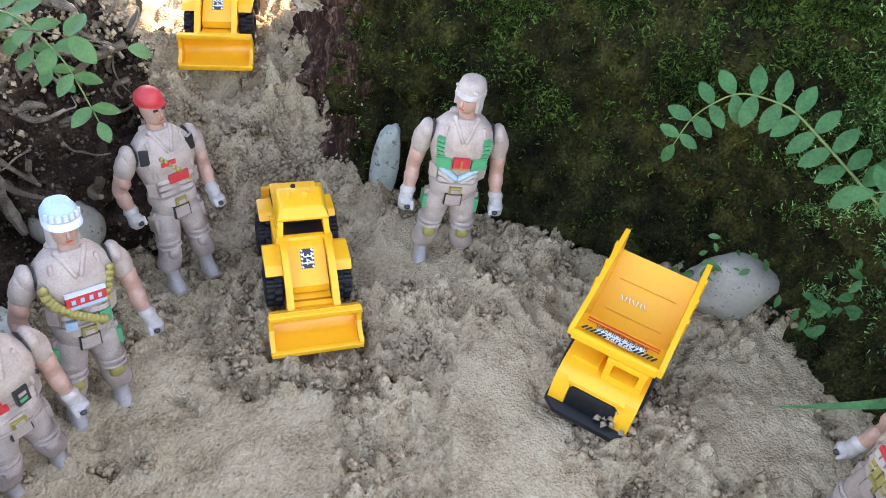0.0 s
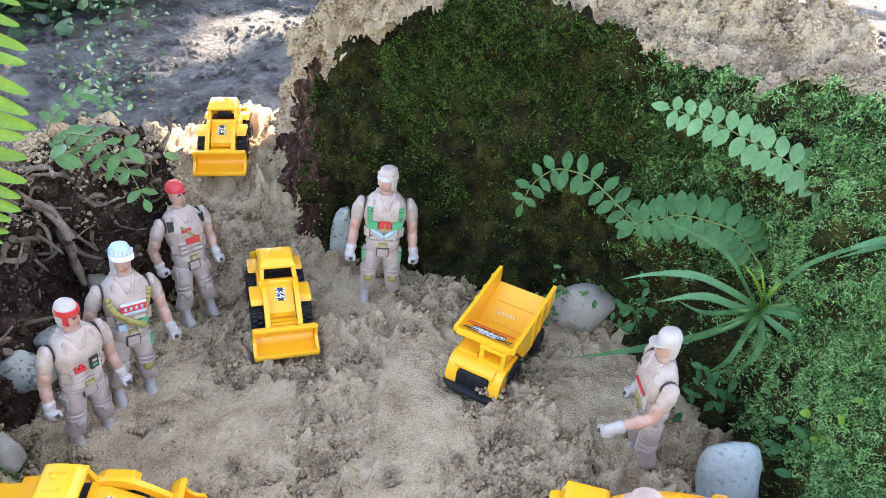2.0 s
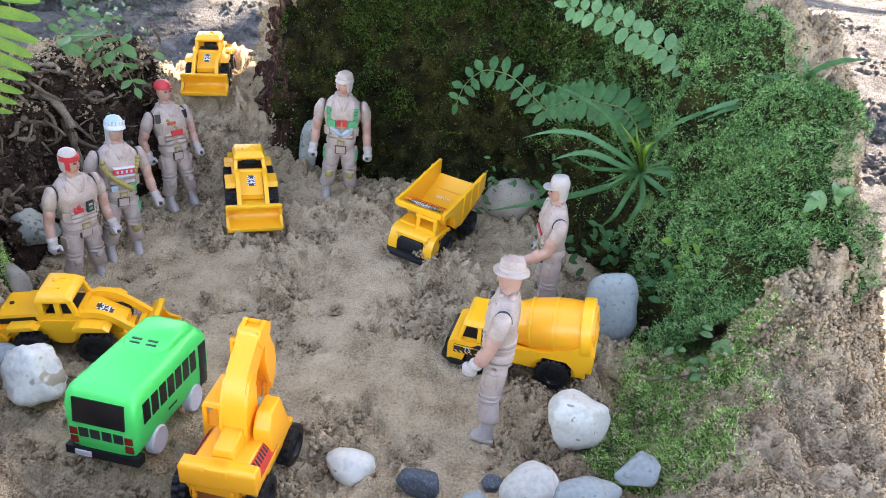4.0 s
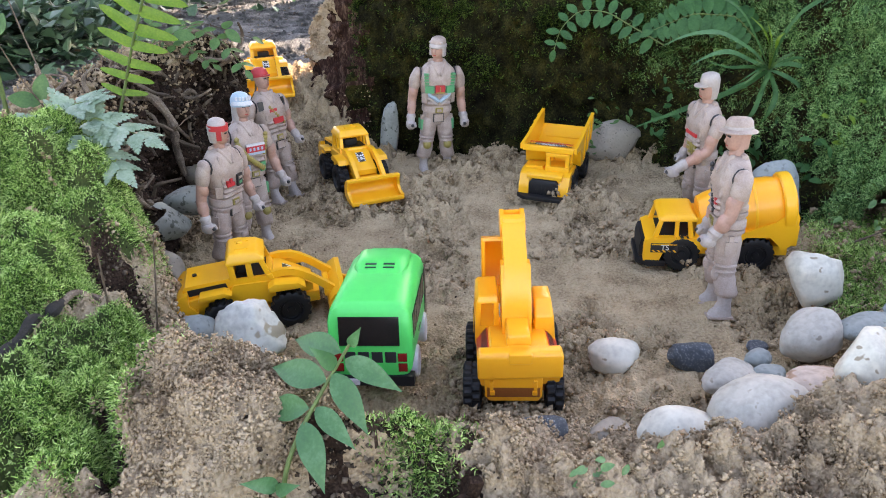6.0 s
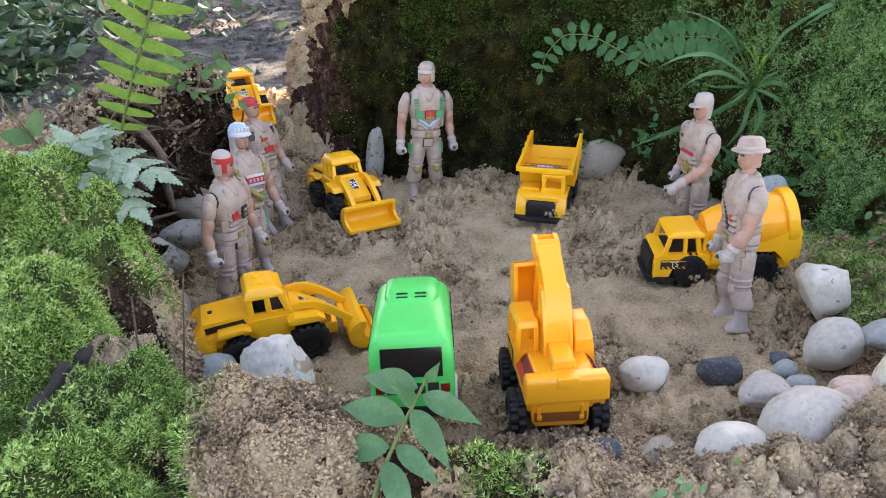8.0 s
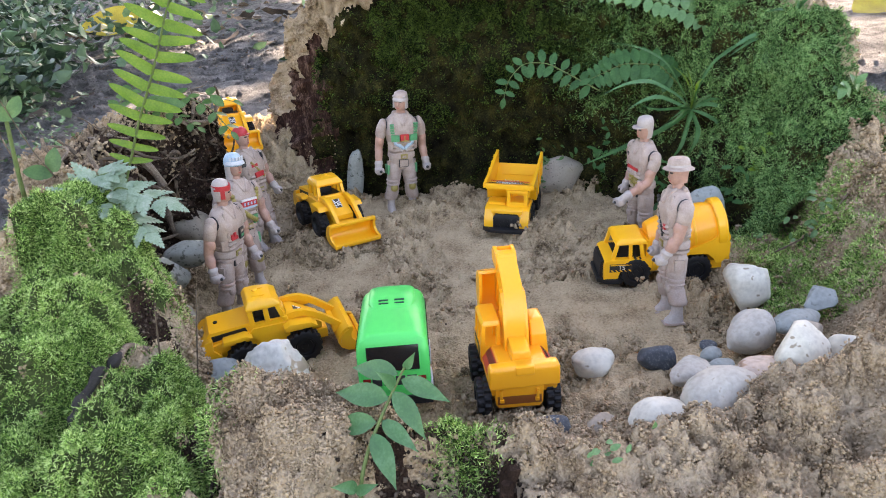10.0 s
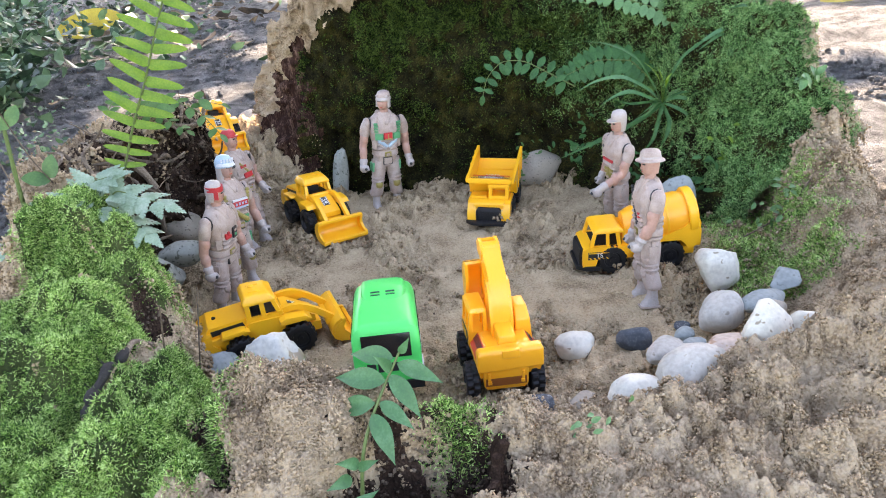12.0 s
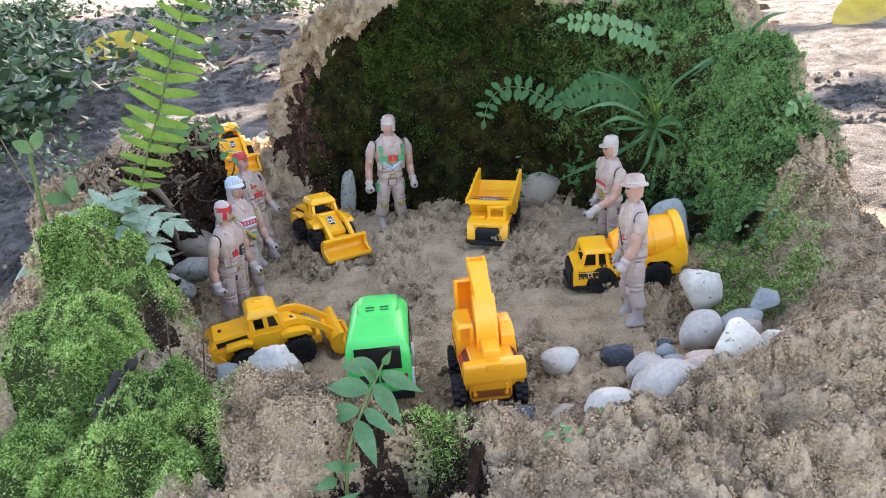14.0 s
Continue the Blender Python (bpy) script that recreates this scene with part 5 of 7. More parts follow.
    if hat == "helmet":
        loft(bm, [(0, -0.6, 90.2, 6.2, 6.9), (0, -0.6, 94.5, 6.3, 7.0), (0, -0.6, 97.4, 5.4, 6.0), (0, -0.6, 98.8, 3.0, 3.4)], 20, 0)
        loft(bm, [(0, -0.3, 90.0, 6.5, 7.4), (0, -0.2, 90.6, 6.9, 7.9), (0, -0.3, 92.6, 6.8, 7.6), (0, -0.4, 93.2, 6.4, 7.1)], 22, 2)
        limb(bm, (-5.4, 4.2, 94.6), (5.4, 4.2, 94.6), 0.9, 0.9, 2, 8)
        loft(bm, [(0, -2.2, 84.5, 5.6, 4.4), (0, -2.0, 90.5, 6.2, 5.4)], 18, 2)
        for s in (-1, 1):
            slab(bm, (s * 5.9, 0.2, 87.4), (1.5, 4.4, 7.4), 2)
    elif hat == "goggles":
        loft(bm, [(0, -0.4, 90, 6.8, 7.4), (0, -0.4, 92, 7.2, 7.8), (0, -0.4, 96, 6.9, 7.4), (0, -0.4, 99.5, 4.8, 5.2), (0, -0.4, 100.6, 2.2, 2.4)], 20, 6)
        loft(bm, [(0, 1.2, 91.4, 7.5, 8.6), (0, 0.9, 93.0, 7.3, 8.1), (0, 0.6, 94.0, 7.1, 7.6)], 20, 8)
        for k in range(7):
            an = radians(-60 + 20 * k)
            slab(bm, (7.1 * math.sin(an), 0.2 + 7.7 * math.cos(an), 96.0), (1.4, 1.0, 2.6), 8, -math.degrees(an))
        loft(bm, [(0, -3.0, 79, 6.4, 4.4), (0, -2.6, 84, 6.4, 5.0), (0, -2.0, 91, 6.6, 5.6)], 18, 2)
    elif hat == "band":
        loft(bm, [(0, -0.8, 88, 6.0, 6.6), (0, -0.8, 94, 6.2, 6.8), (0, -0.8, 98, 5.0, 5.4), (0, -0.8, 99.6, 2.4, 2.8)], 20, 2)
        loft(bm, [(0, -0.2, 91.6, 6.4, 7.2), (0, -0.2, 95.4, 6.3, 7.1)], 20, 5)
        for s in (-1, 1):
            slab(bm, (s * 5.3, 2.0, 88.6), (1.4, 3.4, 6.4), 5)
        loft(bm, [(0, -2.6, 83, 4.8, 3.6), (0, -2.4, 86, 5.6, 4.6), (0, -1.6, 90, 6.0, 5.4)], 18, 2)
    elif hat == "beret":
        loft(bm, [(0, -0.4, 92, 6.2, 6.9), (0, -0.4, 94, 6.6, 7.3), (0, -0.6, 97.4, 5.8, 6.3), (0, -0.6, 99.6, 3.2, 3.6)], 20, 5)
        loft(bm, [(0, 3.8, 92, 4.8, 5.4), (0, 4.0, 93, 4.6, 5.2)], 16, 5)
    elif hat == "cap":
        loft(bm, [(0, -0.6, 92, 6.2, 6.9), (0, -0.6, 96, 6.3, 7.0), (0, -0.6, 99.6, 5.2, 5.8), (0, -0.6, 100.6, 3.4, 3.8)], 20, 2)
        loft(bm, [(0, 4.8, 92.0, 5.2, 6.6), (0, 4.8, 93.1, 5.0, 6.4)], 16, 2)
        loft(bm, [(0, -2.6, 82, 4.6, 3.6), (0, -2.2, 86, 5.5, 4.8), (0, -1.6, 92, 6.0, 5.8)], 18, 2)
    else:
        loft(bm, [(0, 0, 92.2, 9.6, 10.6), (0, 0, 93.0, 9.4, 10.4), (0, -0.2, 94.2, 7.0, 7.8), (0, -0.2, 98.4, 6.4, 7.2), (0, -0.2, 100, 5.2, 5.8)], 24, 0)
        loft(bm, [(0, -0.2, 94.0, 7.1, 7.9), (0, -0.2, 95.6, 6.95, 7.75)], 24, 2)
        loft(bm, [(0, -1.6, 83, 5.2, 4.6), (0, -1.4, 92, 5.8, 5.8)], 16, 1)
    bm.verts.ensure_lookup_table()
    turn = pose(0, 0, 0, 0, 0, head_turn)
    for i, v in enumerate(list(bm.verts)):
        if i < start:
            # long torso on short legs, broad at the shoulders and narrow at the waist
            z_ = v.co.z
            w_ = float(np.interp(z_, (0, 44, 53, 69, 77), (1.0, 1.0, 0.95, 1.01, 0.97)))
            v.co = Vector((v.co.x * w_, v.co.y * (1.0 if z_ < 50 else 1.06), float(np.interp(z_, (-2, 0, 51, 79, 90), (-2, 0, 46.5, 79.5, 90.5)))))
        else:
            p = turn @ v.co
            v.co = Vector((p.x * 0.82, p.y * 0.82, 80 + (p.z - 79.5) * 0.84))
    scale *= 1.03
    bmesh.ops.scale(bm, vec=(0.001 * scale,) * 3, verts=bm.verts)
    bmesh.ops.recalc_face_normals(bm, faces=bm.faces)
    for e in bm.edges:
        e.smooth = not (len(e.link_faces) == 2 and e.calc_face_angle(0) > radians(50))
    for f in bm.faces:
        f.smooth = True
    me = bpy.data.meshes.new("toy_soldier")
    bm.to_mesh(me)
    bm.free()
    for k in SLOTS:
        me.materials.append(k)
    ob = new("toy_soldier", me)
    ob.matrix_world = m
    return tagged(ob, label, "toy figure", "toy soldiers")


def stand(x, y, z, turn, east=0.0, north=0.0):
    """A pose facing turn degrees that leans so many degrees east and north."""
    return pose(x, y, z) @ pose(0, 0, 0, -north, east, 0) @ pose(0, 0, 0, 0, 0, turn)


DOWN = (((-20, -1, 56), (-22, 4, 42)), ((20, -1, 56), (22, 4, 42)))
figure(stand(0.019, 0.271, -0.002, 184, 3.5, -2), "beige plastic soldier figure with green chest straps and helmet", "helmet", "green", DOWN, 1.05, -38)
figure(stand(-0.098, 0.250, -0.0055, 226, -4, 5), "beige plastic soldier figure with red cap and arm bent", "beret", "patch",
       (((-19, 0, 58), (-18, 9, 47)), ((22, -5, 58), (20, -3, 45))), 0.97, 12)
figure(stand(-0.115, 0.174, -0.006, 220, 2, 7), "beige plastic soldier figure with goggles, olive straps and broad arms", "goggles", "strap",
       (((-22, 0, 57), (-26, 6, 43)), ((22, -2, 57), (23, 3, 42))), 0.97, 0)
figure(stand(-0.127, 0.143, -0.0065, 234, 4, -3), "beige plastic soldier figure with red face band and banded waist", "band", "vest",
       (((-19, 2, 56), (-21, 8, 42)), ((20, -2, 55), (22, 2, 41))), 0.95, 24)
figure(stand(0.167, 0.128, 0.000, 92, -3, -4), "beige plastic soldier figure in cap with one hand held forward", "cap", "shirt",
       (((-18, 6, 58), (-16, 25, 49)), ((19, -2, 56), (20, 4, 42))), 0.95, 0)
figure(stand(0.1225, 0.0165, 0.003, 77, 2, 5), "beige plastic soldier figure in brimmed hat with black sling", "brim", "sling",
       (((-17, 4, 57), (-14, 11, 46)), ((18, 1, 55), (20, 5, 41))), 0.95, 6)


# ---- stones ----
def stone_mat(name, color, speck, speck_scale=500.0, amount=0.62, rough=0.75):
    """Pebble stone: mottled, with small dark or light specks."""
    m = mat(name, color, rough, tuple(c * 0.72 for c in color), tuple(min(1, c * 1.15) for c in color), 55, 400, 0.35, 0.0010, obj=1, spec=0.3, span=(0.34, 0.72))
    t = m.node_tree
    b = t.nodes["Principled BSDF"]
    tex = t.nodes.new("ShaderNodeTexCoord")
    n = t.nodes.new("ShaderNodeTexNoise")
    n.inputs["Scale"].default_value, n.inputs["Detail"].default_value = speck_scale, 2.0
    t.links.new(tex.outputs["Object"], n.inputs["Vector"])
    r = t.nodes.new("ShaderNodeMapRange")
    r.inputs["From Min"].default_value, r.inputs["From Max"].default_value = amount, amount + 0.05
    t.links.new(n.outputs[0], r.inputs["Value"])
    mix = t.nodes.new("ShaderNodeMix")
    mix.data_type = "RGBA"
    mix.inputs["B"].default_value = (*speck, 1)
    t.links.new(r.outputs[0], mix.inputs["Factor"])
    t.links.new(b.inputs["Base Color"].links[0].from_socket, mix.inputs["A"])
    t.links.new(mix.outputs["Result"], b.inputs["Base Color"])
    return m


ST_WHITE = stone_mat("stone_white", (0.565, 0.54, 0.455), (0.27, 0.225, 0.165), 210, 0.655)
ST_ROCK = stone_mat("stone_rough_white", (0.60, 0.575, 0.50), (0.38, 0.31, 0.22), 110, 0.58)
ST_GREY = stone_mat("stone_grey", (0.43, 0.405, 0.35), (0.25, 0.22, 0.18), 210, 0.66)
ST_BLUE = stone_mat("stone_blue_grey", (0.27, 0.30, 0.285), (0.18, 0.20, 0.19), 300, 0.62)
ST_DARK = stone_mat("stone_dark_speckled", (0.055, 0.065, 0.075), (0.36, 0.38, 0.38), 1700, 0.61)
ST_PINK = stone_mat("stone_pinkish", (0.50, 0.40, 0.33), (0.34, 0.22, 0.15), 160, 0.56)
ST_TAN = stone_mat("stone_tan", (0.34, 0.295, 0.235), (0.20, 0.17, 0.13), 400, 0.62)
ST_PALE = stone_mat("stone_pale_green", (0.33, 0.345, 0.30), (0.15, 0.16, 0.13), 300, 0.58)


def stone(x, y, size, turn, material, label, seed, angular=0.25, tilt=(0, 0), sink=0.18, z=None, rough=1.0, boxy=1.0):
    bm = bmesh.new()
    bmesh.ops.create_icosphere(bm, subdivisions=4, radius=1)
    off = Vector((seed * 3.1, seed * 1.7, seed * 0.9))
    rng = random.Random(seed)
    cuts = [(Vector((rng.gauss(0, 1), rng.gauss(0, 1), rng.gauss(0, 0.8))).normalized(), rng.uniform(0.50, 0.82)) for _ in range(9)]
    for v in bm.verts:
        p = Vector(math.copysign(abs(k) ** boxy, k) for k in v.co)
        for n, d in cuts:
            over = p.dot(n) - d
            if over > 0:
                p -= n * over * min(0.95, angular * 2.0)
        p *= 1 + 0.10 * noise.noise(p * 1.4 + off) + rough * (0.04 * noise.noise(p * 4 + off) + 0.016 * noise.noise(p * 11 + off) + 0.008 * noise.noise(p * 23 + off))
        v.co = p
    bmesh.ops.scale(bm, vec=(size[0] / 2, size[1] / 2, size[2] / 2), verts=bm.verts)
    for f in bm.faces:
        f.smooth = True
    me = bpy.data.meshes.new("stone")
    bm.to_mesh(me)
    bm.free()
    me.materials.append(material)
    ob = new("stone", me)
    middle = height(x, y) + size[2] * (0.5 - sink) if z is None else z
    ob.matrix_world = pose(x, y, middle) @ pose(0, 0, 0, tilt[0], tilt[1], 0) @ pose(0, 0, 0, 0, 0, turn)
    return tagged(ob, label, "stone", "stones in the hollow")


stone(0.163, 0.005, (.033, .028, .036), 20, ST_WHITE, "cream white angular stone on the sand", 31, 0.46, (0, 8), z=.022, rough=1.4)
stone(0.057, -0.014, (.026, .019, .018), -10, ST_WHITE, "small white rounded pebble half buried in sand", 2, 0.25, z=.0035)
stone(0.0885, -0.0240, (.021, .015, .015), -15, ST_DARK, "dark speckled granite pebble in sand", 3, 0.3, z=.006)
stone(0.113, -0.036, (.012, .010, .009), 0, ST_BLUE, "tiny blue-grey round pebble", 4, 0.1, z=.009)
stone(0.1225, -0.0200, (.014, .009, .006), 30, ST_DARK, "small dark flat pebble in sand", 5, 0.3)
stone(0.138, -0.035, (.031, .026, .027), 10, ST_GREY, "grey-tan rounded cobble leaning on pebbles", 6, 0.2, z=.016)
stone(0.186, -0.027, (.024, .018, .007), 25, ST_BLUE, "flat blue slate chip lying on moss", 7, 0.5, (18, -10), z=.024)
stone(0.160, -0.040, (.031, .018, .012), 12, ST_BLUE, "smooth blue-grey flat pebble", 8, 0.1, z=.021)
stone(0.152, -0.058, (.018, .014, .012), 12, ST_TAN, "small tan pebble among stones", 9, 0.2, z=.025)
stone(0.1195, -0.087, (.034, .026, .034), 35, ST_WHITE, "large white speckled stone on the sand rim", 10, 0.45, (-10, -16), z=.036)
stone(0.142, -0.088, (.025, .020, .020), -10, ST_WHITE, "white stone beside a larger one", 11, 0.3, z=.034)
stone(0.1065, -0.085, (.031, .022, .012), -12, ST_PINK, "flat pinkish orange pebble", 12, 0.1, (0, 6), z=.030)
stone(0.080, -0.087, (.042, .028, .026), 14, ST_GREY, "pale grey oval cobble on sand", 13, 0.12, (-8, 0), z=.026)
stone(0.050, -0.087, (.029, .021, .019), 8, ST_WHITE, "pale speckled oval pebble in sand", 14, 0.15, z=.022)
stone(0.094, -0.0485, (.031, .020, .012), 20, ST_GREY, "flat grey pebble in sand", 15, 0.3, z=.011)
stone(0.109, -0.050, (.015, .012, .009), 0, ST_BLUE, "small pale blue pebble", 16, 0.2, z=.011)
stone(0.007, -0.066, (.026, .017, .015), 20, ST_DARK, "dark grey pebble buried in the sand rim", 17, 0.3, z=.011)
stone(0.034, -0.064, (.024, .016, .010), 10, ST_TAN, "flat tan stone sunk in sand", 28, 0.3, z=.0045)
stone(-0.105, 0.029, (.038, .031, .033), 0, ST_ROCK, "rough white rock with a sandy top", 38, 0.40, z=.013, rough=3.0)
stone(-0.135, 0.053, (.022, .018, .018), 15, ST_BLUE, "small blue-grey pebble against the rim", 19, 0.15, z=.003)
stone(-0.166, 0.166, (.030, .024, .036), 30, ST_PALE, "pale grey stone leaning on the wall", 20, 0.4, (10, -22), z=.017)
stone(-0.154, 0.186, (.036, .024, .021), -12, ST_PALE, "pale green-grey stone on the sand", 21, 0.2, z=.024)
stone(-0.153, 0.257, (.032, .028, .036), 0, ST_TAN, "dull tan stone at the dark wall", 22, 0.3, z=.018)
stone(-0.159, 0.116, (.024, .022, .024), 0, ST_TAN, "tan sandy stone at the mossy rim", 23, 0.3, z=.008)
stone(-0.155, 0.084, (.019, .017, .019), 0, ST_PINK, "small pinkish stone at the mossy rim", 24, 0.3, z=.012)
stone(-0.0115, 0.320, (.0150, .012, .052), 8, ST_PALE, "upright pale green-grey oblong stone", 25, 0.15, (2, 4), z=.018, rough=1.6, boxy=0.62)
stone(0.155, 0.241, (.045, .032, .040), -10, ST_TAN, "tan grey cobble below the mossy wall", 26, 0.25, z=.019)
stone(0.200, 0.097, (.031, .014, .047), -8, ST_BLUE, "smooth grey slab standing on edge", 27, 0.10, (-8, -6), z=.023, boxy=0.75)
stone(-0.062, 0.80, (.07, .03, .03), 60, ST_TAN, "grey stone on the earth beyond the stump", 29, 0.2)


# ---- leaves and plants ----
LEAF = mat("leaf_green", (0.060, 0.155, 0.040), 0.42, (0.035, 0.10, 0.028), (0.10, 0.21, 0.06), 120, 900, 0.25, 0.0004, trans=0.3)
LEAF_Y = mat("fern_yellow_green", (0.110, 0.225, 0.016), 0.45, (0.065, 0.15, 0.010), (0.19, 0.30, 0.028), 120, 900, 0.25, 0.0004, trans=0.35)
LEAF_D = mat("leaf_dark_green", (0.034, 0.125, 0.036), 0.5, (0.016, 0.07, 0.020), (0.065, 0.18, 0.058), 120, 900, 0.25, 0.0004, trans=0.3, spec=0.3)
LEAF_P = mat("leaf_pale_green", (0.26, 0.37, 0.26), 0.22, (0.16, 0.26, 0.16), (0.38, 0.46, 0.37), 160, 900, 0.25, 0.0004, trans=0.25)
LEAF_G = mat("leaf_grey_green", (0.06, 0.19, 0.070), 0.46, (0.045, 0.14, 0.06), (0.11, 0.26, 0.125), 120, 900, 0.25, 0.0004, trans=0.3)
LEAF_M = mat("leaf_mid_green", (0.11, 0.25, 0.090), 0.32, (0.06, 0.17, 0.055), (0.19, 0.35, 0.15), 120, 900, 0.25, 0.0004, trans=0.3)
LEAF_DEAD = mat("leaf_yellow", (0.42, 0.33, 0.03), 0.5, (0.30, 0.21, 0.03), (0.50, 0.42, 0.05), 30, 300, 0.25, 0.0006, trans=0.3)
LITTER = mat("leaf_litter", (0.13, 0.085, 0.05), 0.8, (0.05, 0.035, 0.025), (0.24, 0.17, 0.10), 20, 200, 0.2, 0.001, island=0.6)
TWIG = mat("twig_brown", (0.10, 0.07, 0.045), 0.85, (0.045, 0.03, 0.02), (0.20, 0.15, 0.10), 150, 1500, 0.5, 0.0006)
ROOT = mat("root_pale", (0.17, 0.125, 0.09), 0.9, (0.075, 0.055, 0.038), (0.30, 0.24, 0.18), 150, 1500, 0.6, 0.0008, span=(0.4, 0.66))
STEM = mat("stem_green", (0.09, 0.14, 0.035), 0.6, scale=150)


def leaf_data(name, material, shape="oval", width=0.45, fold=0.12, droop=0.15, lobes=0, rows=10):
    """A leaf one unit long along +y, folded at its midrib."""
    verts, faces = [], []
    for i in range(rows + 1):
        t = i / rows
        if shape == "oval":
            w = math.sin(math.pi * min(1, t * 0.97 + 0.03)) ** 0.75
        elif shape == "lance":
            w = math.sin(math.pi * (t ** 0.72 * 0.975 + 0.02)) ** 1.15
        elif shape == "strap":
            w = min(1, (1 - t) * 6) ** 0.6 * min(1, 0.6 + t * 5)
        else:
            w = (1 - t ** 2.2) ** 0.5 * min(1, 0.55 + t * 6)
        if lobes:
            w *= 0.62 + 0.38 * abs(math.sin(lobes * math.pi * t))
        w = max(w, 0.03) * width / 2
        z = -droop * t * t
        for k, u in enumerate((-1, -0.5, 0, 0.5, 1)):
            verts.append((u * w, t, z + fold * abs(u) * w * 2 - (0.02 if k == 2 else 0) * width))
    for i in range(rows):
        for k in range(4):
            a = i * 5 + k
            faces.append((a, a + 1, a + 6, a + 5))
    return mesh_of(name, verts, faces, material)


def smooth_path(pts, n=24):
    """A rounded path through a few points."""
    p = np.array(pts, float)
    d = np.concatenate([[0], np.cumsum(np.linalg.norm(np.diff(p, axis=0), axis=1))])
    s = np.linspace(0, d[-1], n)
    q = np.stack([np.interp(s, d, p[:, k]) for k in range(3)], 1)
    for _ in range(3):
        q[1:-1] = 0.25 * q[:-2] + 0.5 * q[1:-1] + 0.25 * q[2:]
    return q


def tube(bm, path, r0, r1, n=6, rough=0.0):
    rings = []
    for i, p in enumerate(path):
        t = Vector(path[min(i + 1, len(path) - 1)] - path[max(i - 1, 0)])
        q = t.to_track_quat("Z", "Y").to_matrix()
        r = (r0 + (r1 - r0) * i / (len(path) - 1)) * (1 + rough * noise.noise(Vector(p) * 300))
        rings.append([bm.verts.new(Vector(p) + q @ Vector((r * math.cos(6.2832 * k / n), r * math.sin(6.2832 * k / n), 0))) for k in range(n)])
    for a, b in zip(rings, rings[1:]):
        for k in range(n):
            bm.faces.new((a[k], a[(k + 1) % n], b[(k + 1) % n], b[k]))
    bm.faces.new(rings[0][::-1])
    bm.faces.new(rings[-1])
    return bm


def axes(p, d, up, size):
    """The pose of a leaf at p that points along d, its face towards up."""
    d = Vector(d).normalized()
    x = d.cross(Vector(up)).normalized()
    z = x.cross(d)
    m = Matrix((x, d, z)).transposed().to_4x4()
    return Matrix.Translation(p) @ m @ Matrix.Diagonal((size, size, size, 1))


def leaflet(name, data, parent, m):
    ob = new(name, data)
    ob.parent = parent
    ob.matrix_parent_inverse = parent.matrix_world.inverted()
    ob.matrix_basis = m
    return ob


def frond(parent, pts, data, pairs, size, up, angle=62, first=0.15, stem=0.0007, taper=0.6, rng=None, tip=True, stem_mat=None, jitter=8, low=0.0):
    """A stem with rows of leaflets on both sides."""
    rng = rng or random.Random(len(pts) * 7 + pairs)
    path = smooth_path(pts, 30)
    bm = tube(bmesh.new(), path, stem, stem * 0.4)
    st = part("stem", bm, stem_mat or STEM, None, unit=1)
    st.parent = parent
    st.matrix_parent_inverse = parent.matrix_world.inverted()
    up = Vector(up).normalized()
    for i in range(pairs):
        t = first + (1 - first) * (i + 0.5) / pairs
        k = min(int(t * 29), 28)
        p = Vector(path[k]).lerp(Vector(path[k + 1]), t * 29 - k)
        tan = Vector(path[k + 1] - path[k]).normalized()
        side = tan.cross(up).normalized()
        s = size * (0.40 + 0.60 * min(1, t / low) if low else 1) * (1 - taper * max(0, (t - 0.45) / 0.55) ** 1.6) * rng.uniform(0.9, 1.08)
        for sgn in (-1, 1):
            a = radians(angle + rng.uniform(-jitter, jitter))
            d = side * sgn * math.sin(a) + tan * math.cos(a) + up * rng.uniform(-0.15, 0.15)
            leaflet("leaflet", data, parent, axes(p + tan * rng.uniform(-0.001, 0.001), d, up + side * rng.uniform(-0.25, 0.25), s))
    if tip:
        tan = Vector(path[-1] - path[-2])
        leaflet("leaflet", data, parent, axes(Vector(path[-1]), tan, up, size * 0.7))


def plant(x, y, z, label, category="plant"):
    return root("plant", pose(x, y, z), label, category)


# tall yellow-green sword fern on the left rim
fern = plant(-0.183, 0.157, 0.080, "tall yellow-green sword fern frond on the rim", "fern")
d_fern = leaf_data("fern_leaflet", LEAF_Y, "fern", 0.31, 0.10, 0.14, 0, 12)
frond(fern, [(-.183, .157, .072), (-.177, .159, .088), (-.1705, .1585, .1027), (-.1603, .152, .1271), (-.146, .1425, .1545), (-.133, .1365, .1853), (-.1169, .126, .2176), (-.107, .1176, .2370), (-.094, .108, .264)],
      d_fern, 19, 0.0215, (0.15, -1, 0.35), 80, 0.12, 0.0009, 0.75, random.Random(3), low=0.36, jitter=9)
